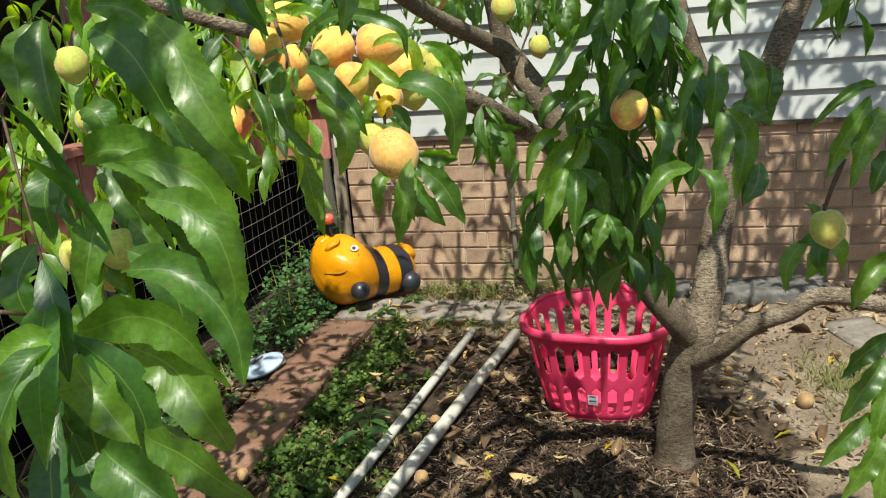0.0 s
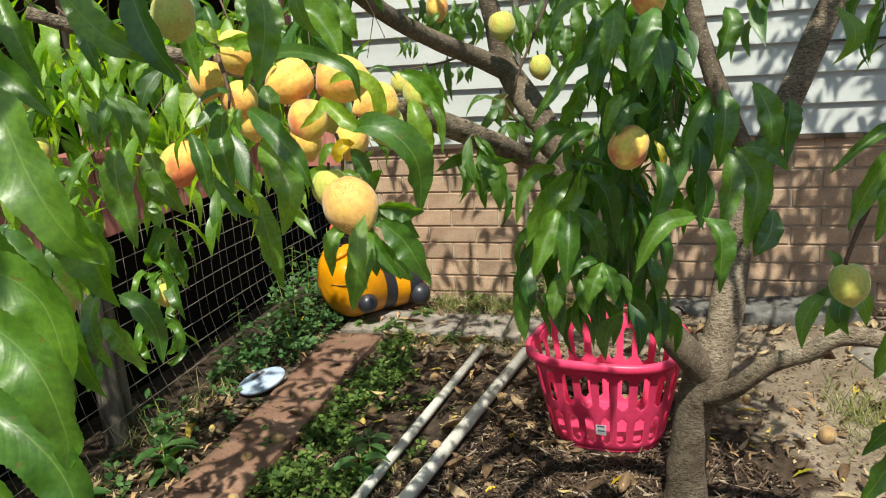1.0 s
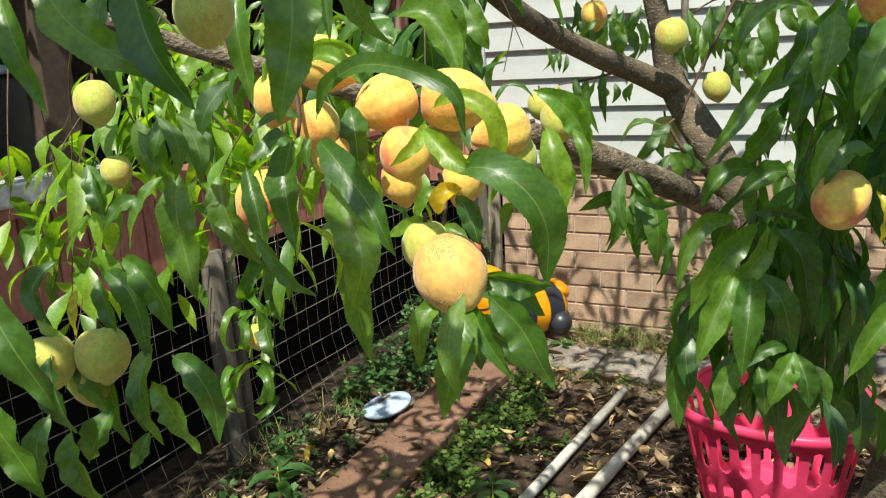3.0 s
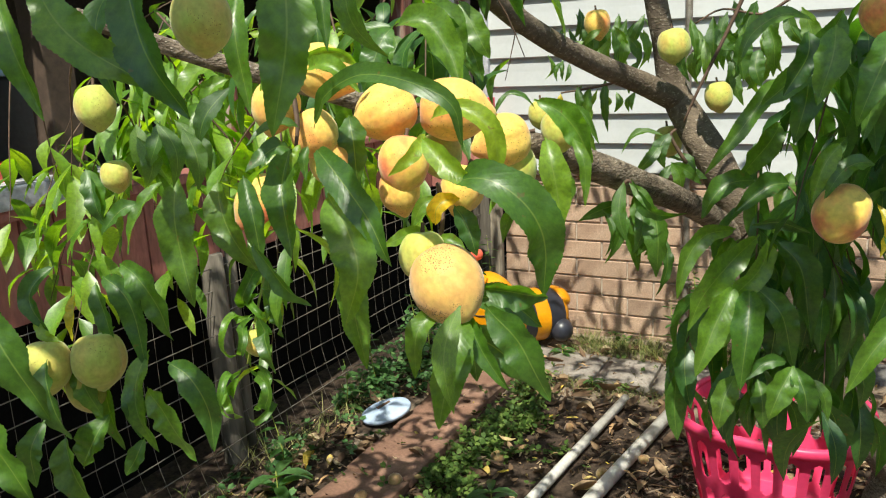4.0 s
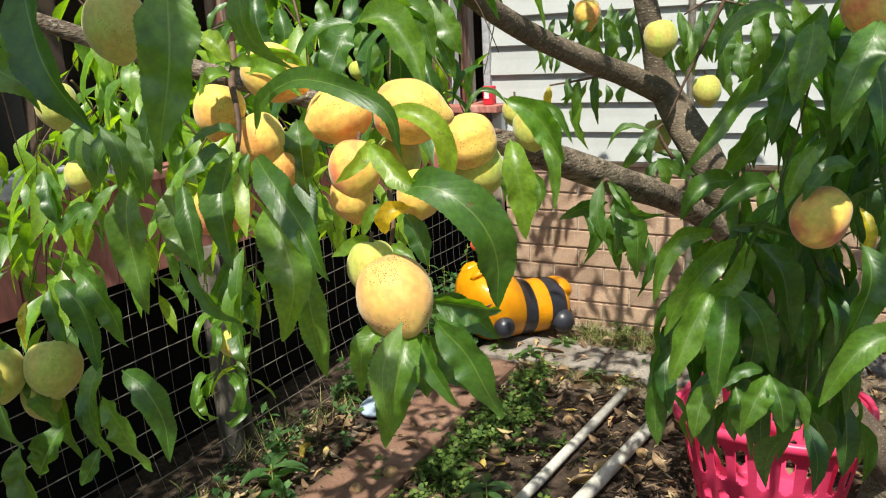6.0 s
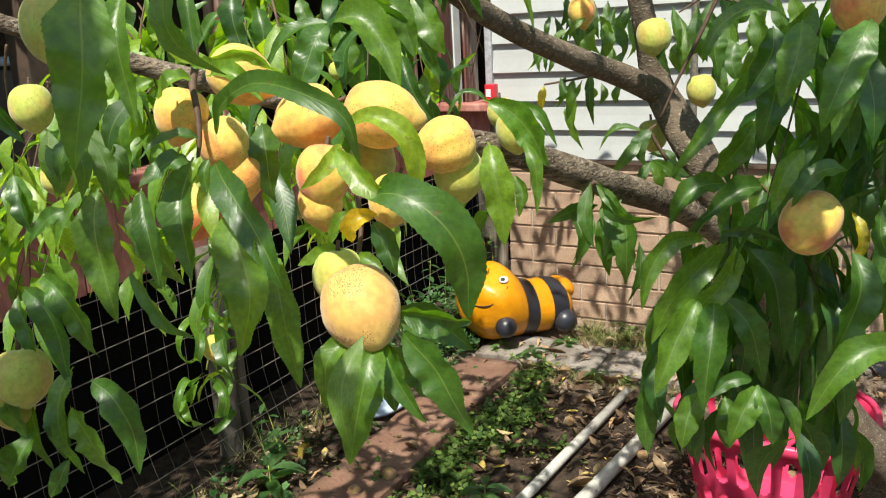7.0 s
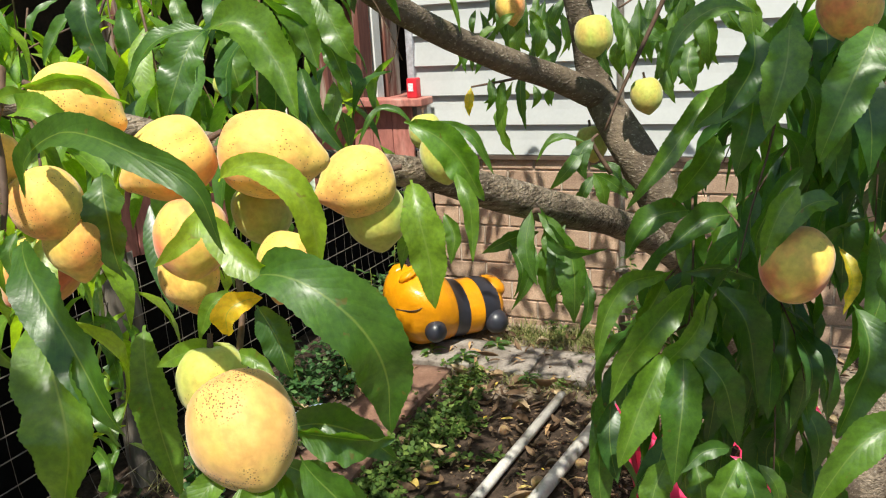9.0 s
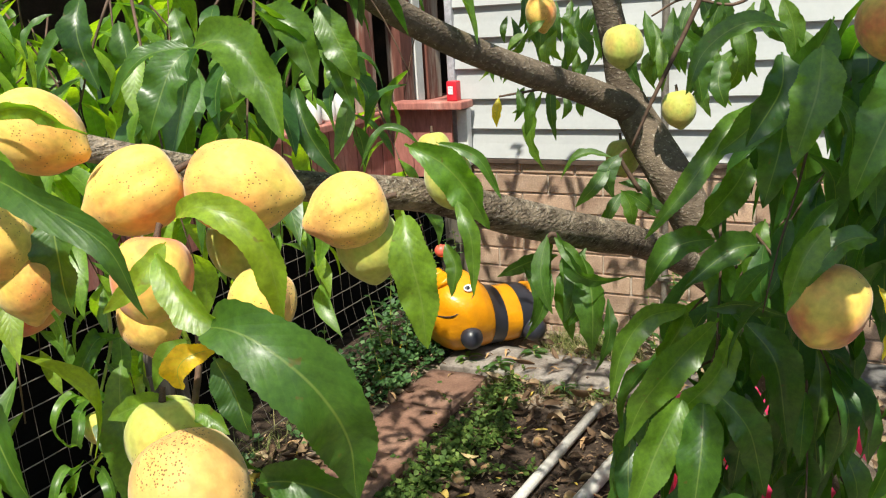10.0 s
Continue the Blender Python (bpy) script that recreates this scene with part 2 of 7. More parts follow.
def leaf_material(name, dark, mid, light, per_island=False):
    m, nt, b = mat(name, 0.40, 0.0, 0.9)
    b.inputs["Coat Weight"].default_value = 0.30
    b.inputs["Coat Roughness"].default_value = 0.30
    if per_island:
        pick = nt.nodes.new("ShaderNodeNewGeometry").outputs["Random Per Island"]
    else:
        pick = nt.nodes.new("ShaderNodeObjectInfo").outputs["Random"]
    base = ramp(nt, pick, [(0.0, dark), (0.55, mid), (1.0, light)]).outputs[0]
    n = noise_tex(nt, 22, 3)
    base = mix(nt, 1.0, base, ramp(nt, n.outputs["Fac"], [(0.3, (0.8, 0.8, 0.8)), (0.7, (1.18, 1.18, 1.1))]).outputs[0], "MULTIPLY")
    uv = nt.nodes.new("ShaderNodeUVMap")
    sep = nt.nodes.new("ShaderNodeSeparateXYZ")
    nt.links.new(uv.outputs[0], sep.inputs[0])

    def math_node(op, a, c):
        k = nt.nodes.new("ShaderNodeMath")
        k.operation = op
        for i, v in enumerate((a, c)):
            if isinstance(v, bpy.types.NodeSocket):
                nt.links.new(v, k.inputs[i])
            else:
                k.inputs[i].default_value = v
        return k.outputs[0]

    across = math_node("ABSOLUTE", math_node("SUBTRACT", sep.outputs[0], 0.5), 0.0)
    grit = noise_tex(nt, 170, 3, 0.65)
    base = mix(nt, 1.0, base, ramp(nt, grit.outputs["Fac"], [(0.32, (0.76, 0.78, 0.76)), (0.68, (1.20, 1.18, 1.12))]).outputs[0], "MULTIPLY")
    rib = ramp(nt, across, [(0.008, (1, 1, 1)), (0.026, (0, 0, 0))]).outputs[0]
    slant = math_node("SUBTRACT", math_node("MULTIPLY", sep.outputs[1], 17.0), math_node("MULTIPLY", math_node("POWER", across, 0.8), 5.0))
    slant = math_node("ADD", slant, math_node("MULTIPLY", n.outputs["Fac"], 1.6))
    saw = math_node("ABSOLUTE", math_node("SUBTRACT", math_node("FRACT", slant, 0.0), 0.5), 0.0)
    vein = ramp(nt, saw, [(0.0, (1, 1, 1)), (0.08, (0, 0, 0))]).outputs[0]
    col = mix(nt, mix(nt, 0.6, (0, 0, 0), rib), base, (0.22, 0.32, 0.08))
    half = mix(nt, 0.07, (0, 0, 0), vein)
    col = mix(nt, half, col, (0.17, 0.29, 0.06))
    spot = noise_tex(nt, 95, 2)
    col = mix(nt, ramp(nt, spot.outputs["Fac"], [(0.70, (0, 0, 0)), (0.74, (0.55, 0.55, 0.55))]).outputs[0], col, (0.16, 0.10, 0.03))
    nt.links.new(col, b.inputs["Base Color"])
    skin = noise_tex(nt, 140, 3)
    ridge = ramp(nt, saw, [(0.0, (0, 0, 0)), (0.30, (1, 1, 1)), (0.5, (1, 1, 1))]).outputs[0]
    skin_sum = math_node("ADD", math_node("MULTIPLY", skin.outputs["Fac"], 0.7), math_node("MULTIPLY", ridge, 0.13))
    nt.links.new(ramp(nt, n.outputs["Fac"], [(0.3, (0.37, 0.37, 0.37)), (0.7, (0.52, 0.52, 0.52))]).outputs[0], b.inputs["Roughness"])
    bump(nt, b, skin_sum, 0.34, 0.0022)
    t = nt.nodes.new("ShaderNodeBsdfTranslucent")
    tc = mix(nt, 1.0, col, (2.5, 2.25, 0.50), "MULTIPLY")
    nt.links.new(tc, t.inputs[0])
    ms = nt.nodes.new("ShaderNodeMixShader")
    ms.inputs[0].default_value = 0.50
    nt.links.new(b.outputs[0], ms.inputs[1])
    nt.links.new(t.outputs[0], ms.inputs[2])
    nt.links.new(ms.outputs[0], nt.nodes["Material Output"].inputs[0])
    return m


# shade, deep and sunny leaves: same leaf, with shade or sun put into its green
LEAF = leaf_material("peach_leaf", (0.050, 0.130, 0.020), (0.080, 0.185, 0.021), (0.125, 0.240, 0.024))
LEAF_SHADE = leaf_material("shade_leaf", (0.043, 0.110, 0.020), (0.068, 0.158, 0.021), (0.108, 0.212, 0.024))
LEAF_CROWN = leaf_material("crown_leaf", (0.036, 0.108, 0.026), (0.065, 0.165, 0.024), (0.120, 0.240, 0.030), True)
LEAF_DEEP_SHADE = leaf_material("deep_shade_leaf", (0.032, 0.098, 0.024), (0.052, 0.145, 0.026), (0.085, 0.200, 0.030), True)
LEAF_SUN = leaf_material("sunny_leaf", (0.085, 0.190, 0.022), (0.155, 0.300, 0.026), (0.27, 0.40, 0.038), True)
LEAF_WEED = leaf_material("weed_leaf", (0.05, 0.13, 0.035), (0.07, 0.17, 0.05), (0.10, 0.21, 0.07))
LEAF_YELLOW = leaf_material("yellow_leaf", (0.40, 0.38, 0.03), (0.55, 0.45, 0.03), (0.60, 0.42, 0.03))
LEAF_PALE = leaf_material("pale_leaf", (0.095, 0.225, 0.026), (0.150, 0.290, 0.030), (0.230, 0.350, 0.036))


def peach_material(name, base, blush, specks, dot=0.16, red=0.46, fine=14.0, drop=0.40):
    m, nt, b = mat(name, 0.62, 0.0, 0.3)
    b.inputs["Sheen Weight"].default_value = 0.25
    b.inputs["Subsurface Weight"].default_value = 0.12
    b.inputs["Subsurface Radius"].default_value = (0.02, 0.008, 0.003)
    b.inputs["Subsurface Scale"].default_value = 0.4
    oi = nt.nodes.new("ShaderNodeObjectInfo")
    c = nt.nodes.new("ShaderNodeTexCoord")
    add = nt.nodes.new("ShaderNodeVectorMath")
    nt.links.new(c.outputs["Object"], add.inputs[0])
    sh = nt.nodes.new("ShaderNodeVectorMath")
    sh.operation = "SCALE"
    sh.inputs[0].default_value = (31, 17, 23)
    nt.links.new(oi.outputs["Random"], sh.inputs["Scale"])
    nt.links.new(sh.outputs[0], add.inputs[1])
    n = node(nt, "ShaderNodeTexNoise", Scale=0.75, Detail=4.0)
    nt.links.new(add.outputs[0], n.inputs["Vector"])
    f = ramp(nt, n.outputs["Fac"], [(red, (0, 0, 0)), (red + 0.22, (0.95, 0.95, 0.95))]).outputs[0]
    # greener sides shade into yellow, the sun side into the blush
    ng = node(nt, "ShaderNodeTexNoise", Scale=1.3, Detail=3.0)
    nt.links.new(add.outputs[0], ng.inputs["Vector"])
    side = ramp(nt, ng.outputs["Fac"], [(0.44, (0, 0, 0)), (0.68, (0.8, 0.8, 0.8))]).outputs[0]
    col = mix(nt, side, base, (base[0] * 0.90, base[1] * 1.10, base[2] * 0.9))
    col = mix(nt, f, col, blush)
    n2 = node(nt, "ShaderNodeTexNoise", Scale=5.0, Detail=5.0)
    nt.links.new(add.outputs[0], n2.inputs["Vector"])
    col = mix(nt, 1.0, col, ramp(nt, n2.outputs["Fac"], [(0.3, (0.80, 0.78, 0.74)), (0.7, (1.10, 1.10, 1.10))]).outputs[0], "MULTIPLY")
    vo = node(nt, "ShaderNodeTexVoronoi", Scale=fine)
    nt.links.new(add.outputs[0], vo.inputs["Vector"])
    dots = ramp(nt, vo.outputs["Distance"], [(dot, (1, 1, 1)), (dot + 0.10, (0, 0, 0))]).outputs[0]
    dots = mix(nt, 1.0, dots, ramp(nt, vo.outputs["Color"], [(drop, (0, 0, 0)), (drop + 0.2, (1, 1, 1))]).outputs[0], "MULTIPLY")
    n3 = node(nt, "ShaderNodeTexNoise", Scale=0.9, Detail=2.0)
    nt.links.new(add.outputs[0], n3.inputs["Vector"])
    where = ramp(nt, n3.outputs["Fac"], [(0.56 - specks, (0, 0, 0)), (0.62 - specks, (0.9, 0.9, 0.9))]).outputs[0]
    col = mix(nt, mix(nt, 1.0, dots, where, "MULTIPLY"), col, (0.10, 0.05, 0.015))
    nt.links.new(col, b.inputs["Base Color"])
    bump(nt, b, n2.outputs["Fac"], 0.05, 0.03)
    return m


PEACH = peach_material("peach_skin", (0.80, 0.50, 0.115), (0.74, 0.28, 0.080), 0.10, 0.17)
PEACH_BLUSH = peach_material("blushed_peach_skin", (0.76, 0.48, 0.110), (0.70, 0.170, 0.075), -0.02, 0.15, 0.41)
PEACH_GREEN = peach_material("green_peach_skin", (0.47, 0.46, 0.100), (0.58, 0.40, 0.10), 0.0, 0.15)
PEACH_SPOT = peach_material("spotted_peach_skin", (0.70, 0.40, 0.12), (0.60, 0.26, 0.090), 0.14, 0.31, 0.47, 22.0, 0.28)
PEACH_DRY = peach_material("dry_peach_skin", (0.40, 0.25, 0.12), (0.22, 0.11, 0.06), 0.05)


# ---- mesh helpers ----
def mesh_from(name, bm, material, smooth=True):
    me = bpy.data.meshes.new(name)
    bm.to_mesh(me)
    bm.free()
    for k in material if isinstance(material, (list, tuple)) else [material]:
        me.materials.append(k)
    if smooth:
        me.shade_smooth()
    return me


def part(name, bm, material, parent=None, label="", smooth=True):
    ob = new(name, mesh_from(name, bm, material, smooth) if isinstance(bm, bmesh.types.BMesh) else bm)
    if parent:
        ob.parent = parent
    if label:
        ob["label"] = label
    return ob


def thing(name, at, label, category, group="", kind="", turn=0.0):
    ob = new(name)
    ob.empty_display_size = 0.05
    ob.matrix_basis = pose(*at, 0, 0, turn)
    return tagged(ob, label, category, group, kind)


def box_bm(lo, hi, bevel=0.0, bm=None):
    own = bm is None
    bm = bm or bmesh.new()
    r = bmesh.ops.create_cube(bm, size=1.0)
    lo, hi = Vector(lo), Vector(hi)
    for v in r["verts"]:
        v.co = Vector([lo[i] + (v.co[i] + 0.5) * (hi[i] - lo[i]) for i in range(3)])
    if bevel and own:
        bmesh.ops.bevel(bm, geom=bm.edges[:], offset=bevel, segments=2, profile=0.6, affect="EDGES")
    return bm


def smooth_line(points, per=6):
    """A Catmull-Rom line through the points (any tuple length)."""
    p = [np.array(q, float) for q in points]
    p = [2 * p[0] - p[1], *p, 2 * p[-1] - p[-2]]
    out = []
    for i in range(1, len(p) - 2):
        for k in range(per):
            s = k / per
            out.append(0.5 * (2 * p[i] + (p[i + 1] - p[i - 1]) * s + (2 * p[i - 1] - 5 * p[i] + 4 * p[i + 1] - p[i + 2]) * s * s
                              + (3 * p[i] - p[i - 1] - 3 * p[i + 1] + p[i + 2]) * s ** 3))
    out.append(p[-2])
    return out


def tube_bm(points, sides=10, per=6, rough=0.0, bm=None, caps=True):
    """A tube through (x, y, z, radius) points."""
    bm = bm or bmesh.new()
    line = smooth_line(points, per) if per > 1 else [np.array(q, float) for q in points]
    prev, up = None, Vector((0.13, 0.31, 0.94))
    for i, q in enumerate(line):
        a, b = line[max(i - 1, 0)], line[min(i + 1, len(line) - 1)]
        d = Vector((b - a)[:3]).normalized()
        side = d.cross(up)
        if side.length < 1e-3:
            side = d.cross(Vector((1, 0, 0)))
        side.normalize()
        up = side.cross(d).normalized()
        c = Vector(q[:3])
        ring = []
        for k in range(sides):
            ang = 2 * math.pi * k / sides
            r = q[3]
            if rough:
                r *= 1 + rough * noise.noise(Vector((c.x * 9 + math.cos(ang) * 1.3, c.y * 9 + math.sin(ang) * 1.3, c.z * 9)))
            ring.append(bm.verts.new(c + side * (math.cos(ang) * r) + up * (math.sin(ang) * r)))
        if prev:
            for k in range(sides):
                bm.faces.new((prev[k], prev[(k + 1) % sides], ring[(k + 1) % sides], ring[k]))
        elif caps:
            bm.faces.new(ring[::-1])
        prev = ring
    if caps:
        bm.faces.new(prev)
    return bm


def lathe_bm(profile, sides=32, bm=None):
    """Turned shape from (radius, z) pairs."""
    bm = bm or bmesh.new()
    prev = None
    for r, z in profile:
        ring = [bm.verts.new((r * math.cos(2 * math.pi * k / sides), r * math.sin(2 * math.pi * k / sides), z)) for k in range(sides)]
        if prev:
            for k in range(sides):
                bm.faces.new((prev[k], prev[(k + 1) % sides], ring[(k + 1) % sides], ring[k]))
        prev = ring
    return bm


def moved(bm, m):
    bmesh.ops.transform(bm, matrix=m, verts=bm.verts[:])
    return bm

# ---- ground ----
def ground_height(x, y):
    h = 0.028 + 0.014 * noise.noise(Vector((x * 1.7, y * 1.7, 0.3))) + 0.007 * noise.noise(Vector((x * 7, y * 7, 1.7)))
    return h


def ground_material():
    m, nt, b = mat("soil", 0.95, 0.0, 0.2)
    n = noise_tex(nt, 2.3, 6, 0.6)
    soil = ramp(nt, n.outputs["Fac"], [(0.3, (0.12, 0.088, 0.064)), (0.5, (0.23, 0.178, 0.132)), (0.7, (0.40, 0.32, 0.245))]).outputs[0]
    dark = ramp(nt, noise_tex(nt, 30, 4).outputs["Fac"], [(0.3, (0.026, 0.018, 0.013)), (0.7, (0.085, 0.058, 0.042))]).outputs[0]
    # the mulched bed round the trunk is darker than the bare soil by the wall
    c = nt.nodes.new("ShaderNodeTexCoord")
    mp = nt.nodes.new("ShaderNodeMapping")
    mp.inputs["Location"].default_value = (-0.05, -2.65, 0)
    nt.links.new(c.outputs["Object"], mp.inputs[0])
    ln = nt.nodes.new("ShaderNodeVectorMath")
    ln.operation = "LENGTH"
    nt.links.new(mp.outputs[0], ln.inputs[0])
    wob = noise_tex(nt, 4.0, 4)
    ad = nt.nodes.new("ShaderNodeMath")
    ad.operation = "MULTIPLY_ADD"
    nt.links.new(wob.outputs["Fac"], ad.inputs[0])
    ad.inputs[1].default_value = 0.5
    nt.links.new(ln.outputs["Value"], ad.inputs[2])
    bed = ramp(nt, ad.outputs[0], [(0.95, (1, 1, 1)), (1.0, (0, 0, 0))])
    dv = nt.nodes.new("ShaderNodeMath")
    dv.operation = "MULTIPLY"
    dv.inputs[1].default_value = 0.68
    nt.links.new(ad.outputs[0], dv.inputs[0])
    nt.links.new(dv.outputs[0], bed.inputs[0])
    # dark earth in a strip along the netting, with its shade put into the colour
    px = nt.nodes.new("ShaderNodeSeparateXYZ")
    nt.links.new(c.outputs["Object"], px.inputs[0])
    ed = nt.nodes.new("ShaderNodeMath")
    ed.operation = "MULTIPLY_ADD"
    nt.links.new(wob.outputs["Fac"], ed.inputs[0])
    ed.inputs[1].default_value = 0.5
    nt.links.new(px.outputs[0], ed.inputs[2])
    up = nt.nodes.new("ShaderNodeMath")
    nt.links.new(ed.outputs[0], up.inputs[0])
    up.inputs[1].default_value = 1.6
    fence_shade = ramp(nt, up.outputs[0], [(0.70, (1, 1, 1)), (0.84, (0, 0, 0))]).outputs[0]
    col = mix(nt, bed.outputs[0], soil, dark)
    col = mix(nt, fence_shade, col, dark)
    fine = noise_tex(nt, 90, 5, 0.7)
    col = mix(nt, 1.0, col, ramp(nt, fine.outputs["Fac"], [(0.3, (0.6, 0.6, 0.6)), (0.7, (1.3, 1.3, 1.3))]).outputs[0], "MULTIPLY")
    nt.links.new(col, b.inputs["Base Color"])
    bump(nt, b, fine.outputs["Fac"], 0.8, 0.01)
    return m


def build_ground():
    bm = bmesh.new()
    xs = [-900, -60, -12, -5] + [-2.2 + 0.05 * i for i in range(97)] + [4, 12, 60, 900]
    ys = [-900, -60, -12, -3] + [0.8 + 0.05 * i for i in range(79)] + [6, 12, 60, 900]
    rows = [[bm.verts.new((x, y, ground_height(x, y) if abs(x) < 5 and -1 < y < 6 else 0.02)) for x in xs] for y in ys]
    for j in range(len(ys) - 1):
        for i in range(len(xs) - 1):
            bm.faces.new((rows[j][i], rows[j][i + 1], rows[j + 1][i + 1], rows[j + 1][i]))
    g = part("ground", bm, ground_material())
    return tagged(g, "bare brown soil yard with dark mulch and dappled shade", "ground", kind="structure")


build_ground()

# ---- house wall: brick foot with lapped siding above ----
WALL_Y, COURSE, BRICK_L, LINE0 = 4.65, 0.1016, 0.285, 0.0602
WALL_L, WALL_R = -1.09, 6.0
SIDING_Z, LAP, SIDE_L = 0.946, 0.1525, -1.175
wall = part("wall_north", box_bm((WALL_L + 0.006, WALL_Y + 0.010, -0.2), (WALL_R, WALL_Y + 0.2, SIDING_Z + 0.02)), MORTAR, smooth=False)
tagged(wall, "weathered brown brick house wall foot with pale mortar", "wall", kind="structure")


def build_siding():
    ob = thing("wall_siding", (0, WALL_Y, SIDING_Z), "white lapped siding on the house above the brick", "siding", kind="structure")
    part("sheathing", box_bm((SIDE_L + 0.01, 0.02, 0.02), (WALL_R, 0.2, 2.15)), PALE_TRIM, ob, smooth=False)
    for i in range(14):
        z0 = i * LAP
        bm = bmesh.new()
        rows = []
        # each course: a lip below, a face leaning back, tucked under the next
        for y, z in ((0.018, z0 + 0.004), (-0.014, z0 + 0.004), (-0.018, z0 + 0.009), (-0.016, z0 + 0.020), (-0.004, z0 + LAP * 0.55), (0.006, z0 + LAP + 0.006)):
            rows.append([bm.verts.new((SIDE_L + (WALL_R - SIDE_L) * k / 24, y + 0.0015 * noise.noise(Vector((k * 0.7, i, 0))), z)) for k in range(25)])
        for a, b in zip(rows, rows[1:]):
            for k in range(24):
                bm.faces.new((a[k], a[k + 1], b[k + 1], b[k]))
        part("siding_board", bm, SIDING, ob, smooth=False)
    part("corner_board", box_bm((SIDE_L - 0.012, -0.030, 0.0), (SIDE_L + 0.028, 0.19, 2.15), 0.006), GREY_BOARD, ob, "grey corner board")
    part("corner_block", box_bm((-1.125, -0.075, -0.03), (-1.065, -0.022, 0.27), 0.006), PALE_TRIM, ob, "short white corner post under the porch rail")
    # shadow gap under this lap, put in as a thin black strip
    part("gap_shadow", box_bm((1.36, -0.026, 3 * LAP - 0.004), (WALL_R, -0.020, 3 * LAP + 0.008)), BLACK_CASE, ob, "black strip standing in for the shadow gap under a siding edge", False)
    part("bottom_strip", box_bm((SIDE_L, -0.022, -0.018), (WALL_R, 0.0, 0.003), 0.002), DARK_WOOD, ob, "dark strip under the siding", False)


build_siding()
# unseen panels behind the camera and on the far side, added to cut skylight
for nm, lo, hi in (("sky_screen_south", (-4.2, -4.3, -0.2), (6.0, -4.25, 2.3)), ("sky_screen_east", (4.2, -4.25, -0.2), (4.25, 4.6, 2.3))):
    f = part(nm, box_bm(lo, hi), DARK_WOOD, smooth=False)
    tagged(f, "plain dark panel, unseen, added to cut low skylight", "fence", kind="structure")
eaves = part("roof", box_bm((-1.6, WALL_Y - 0.45, 3.1), (WALL_R, WALL_Y + 3, 3.22)), PALE_TRIM, smooth=False)
tagged(eaves, "pale overhanging eaves of the house roof", "roof", kind="structure")

# grey conduit on the wall
conduit = thing("conduit_pipe", (-0.065, WALL_Y - 0.03, 0.02), "thin grey metal conduit rising up the brick wall", "pipe")
part("tube", tube_bm([(0, 0, 0, 0.017), (0.002, 0, 0.5, 0.017), (0, -0.03, 0.95, 0.017), (0, -0.045, 2.1, 0.017)], 10, 3), WIRE, conduit)
for z in (0.35, 0.8):
    part("clamp", box_bm((-0.032, -0.022, z), (0.032, 0.024, z + 0.02), 0.003), WIRE, conduit)

# ---- raised porch on the far left ----
PX, PZ, CAP = -1.5, 0.86, 1.22
porch = thing("porch", (PX, 3.0, 0), "raised porch with faded red boards, peeling posts and a dark open underside", "porch", kind="structure")


def porch_part(name, lo, hi, material, label="", bevel=0.004):
    return part(name, box_bm((lo[0] - PX, lo[1] - 3.0, lo[2]), (hi[0] - PX, hi[1] - 3.0, hi[2]), bevel), material, porch, label, False)


porch_part("deck_floor", (-4.0, 0.2, 1.00), (PX - 0.03, 6.3, 1.05), DARK_WOOD)
porch_part("beam", (PX - 0.10, 0.2, PZ + 0.02), (PX - 0.04, 6.3, 1.0), DARK_WOOD)
random.seed(11)
y = 0.2
while y < 6.2:
    wdt = 0.118 + random.uniform(-0.004, 0.004)
    off = random.uniform(-0.003, 0.003)
    porch_part("skirt_board", (PX - 0.02 + off, y + 0.003, PZ + random.uniform(-0.004, 0.004)), (PX + off, y + wdt - 0.003, CAP - 0.035), RED_WOOD, "", 0.002)
    y += wdt
porch_part("cap_rail", (PX - 0.12, 3.05, CAP - 0.035), (PX + 0.035, 6.3, CAP), RED_WOOD, "faded pink-red cap rail", 0.006)
porch_part("cap_rail", (PX - 0.12, 0.2, CAP - 0.035), (PX + 0.035, 3.045, CAP), RED_WOOD, "faded pink-red cap rail", 0.006)
# the rail turns to the house wall
porch_part("cap_rail", (PX + 0.037, 4.47, CAP + 0.002), (-1.045, 4.615, CAP + 0.040), RED_WOOD, "faded pink-red cap rail", 0.006)
for k in range(3):
    porch_part("skirt_board", (PX + 0.008 + 0.118 * k, 4.545, PZ), (PX + 0.122 + 0.118 * k, 4.565, CAP), RED_WOOD, "", 0.002)
for py, w, m in ((4.885, 0.085, PALE_TRIM), (1.62, 0.10, DARK_WOOD), (2.14, 0.11, DARK_WOOD), (2.98, 0.10, PEELED), (4.36, 0.09, PEELED), (4.72, 0.13, PEELED), (5.02, 0.17, PEELED)):
    porch_part("post", (PX - 0.10, py, CAP), (PX - 0.01, py + w, 2.75), m, "post with peeling red-brown paint" if m is PEELED else "off-white board beside the posts" if m is PALE_TRIM else "dark brown post", 0.005)
porch_part("grey_plank", (PX - 0.10, 1.2, CAP), (PX + 0.045, 2.35, CAP + 0.07), GREY_BOARD, "pale grey plank lying on the rail", 0.008)
# roof out of view, added so the porch inside falls dark
porch_part("added_porch_roof", (-4.2, 0.0, 2.75), (PX + 0.1, 6.4, 2.86), DARK_WOOD)
porch_part("back_wall", (-4.1, 0.0, -0.2), (-4.0, 6.4, 2.75), DARK_WOOD)
# black sheet added in place of the deep shade under the porch
porch_part("underside_shade", (PX - 0.24, 0.0, -0.15), (PX - 0.22, 6.3, 0.99), SHADE_SHEET, "black sheet standing in for the shade behind the netting")
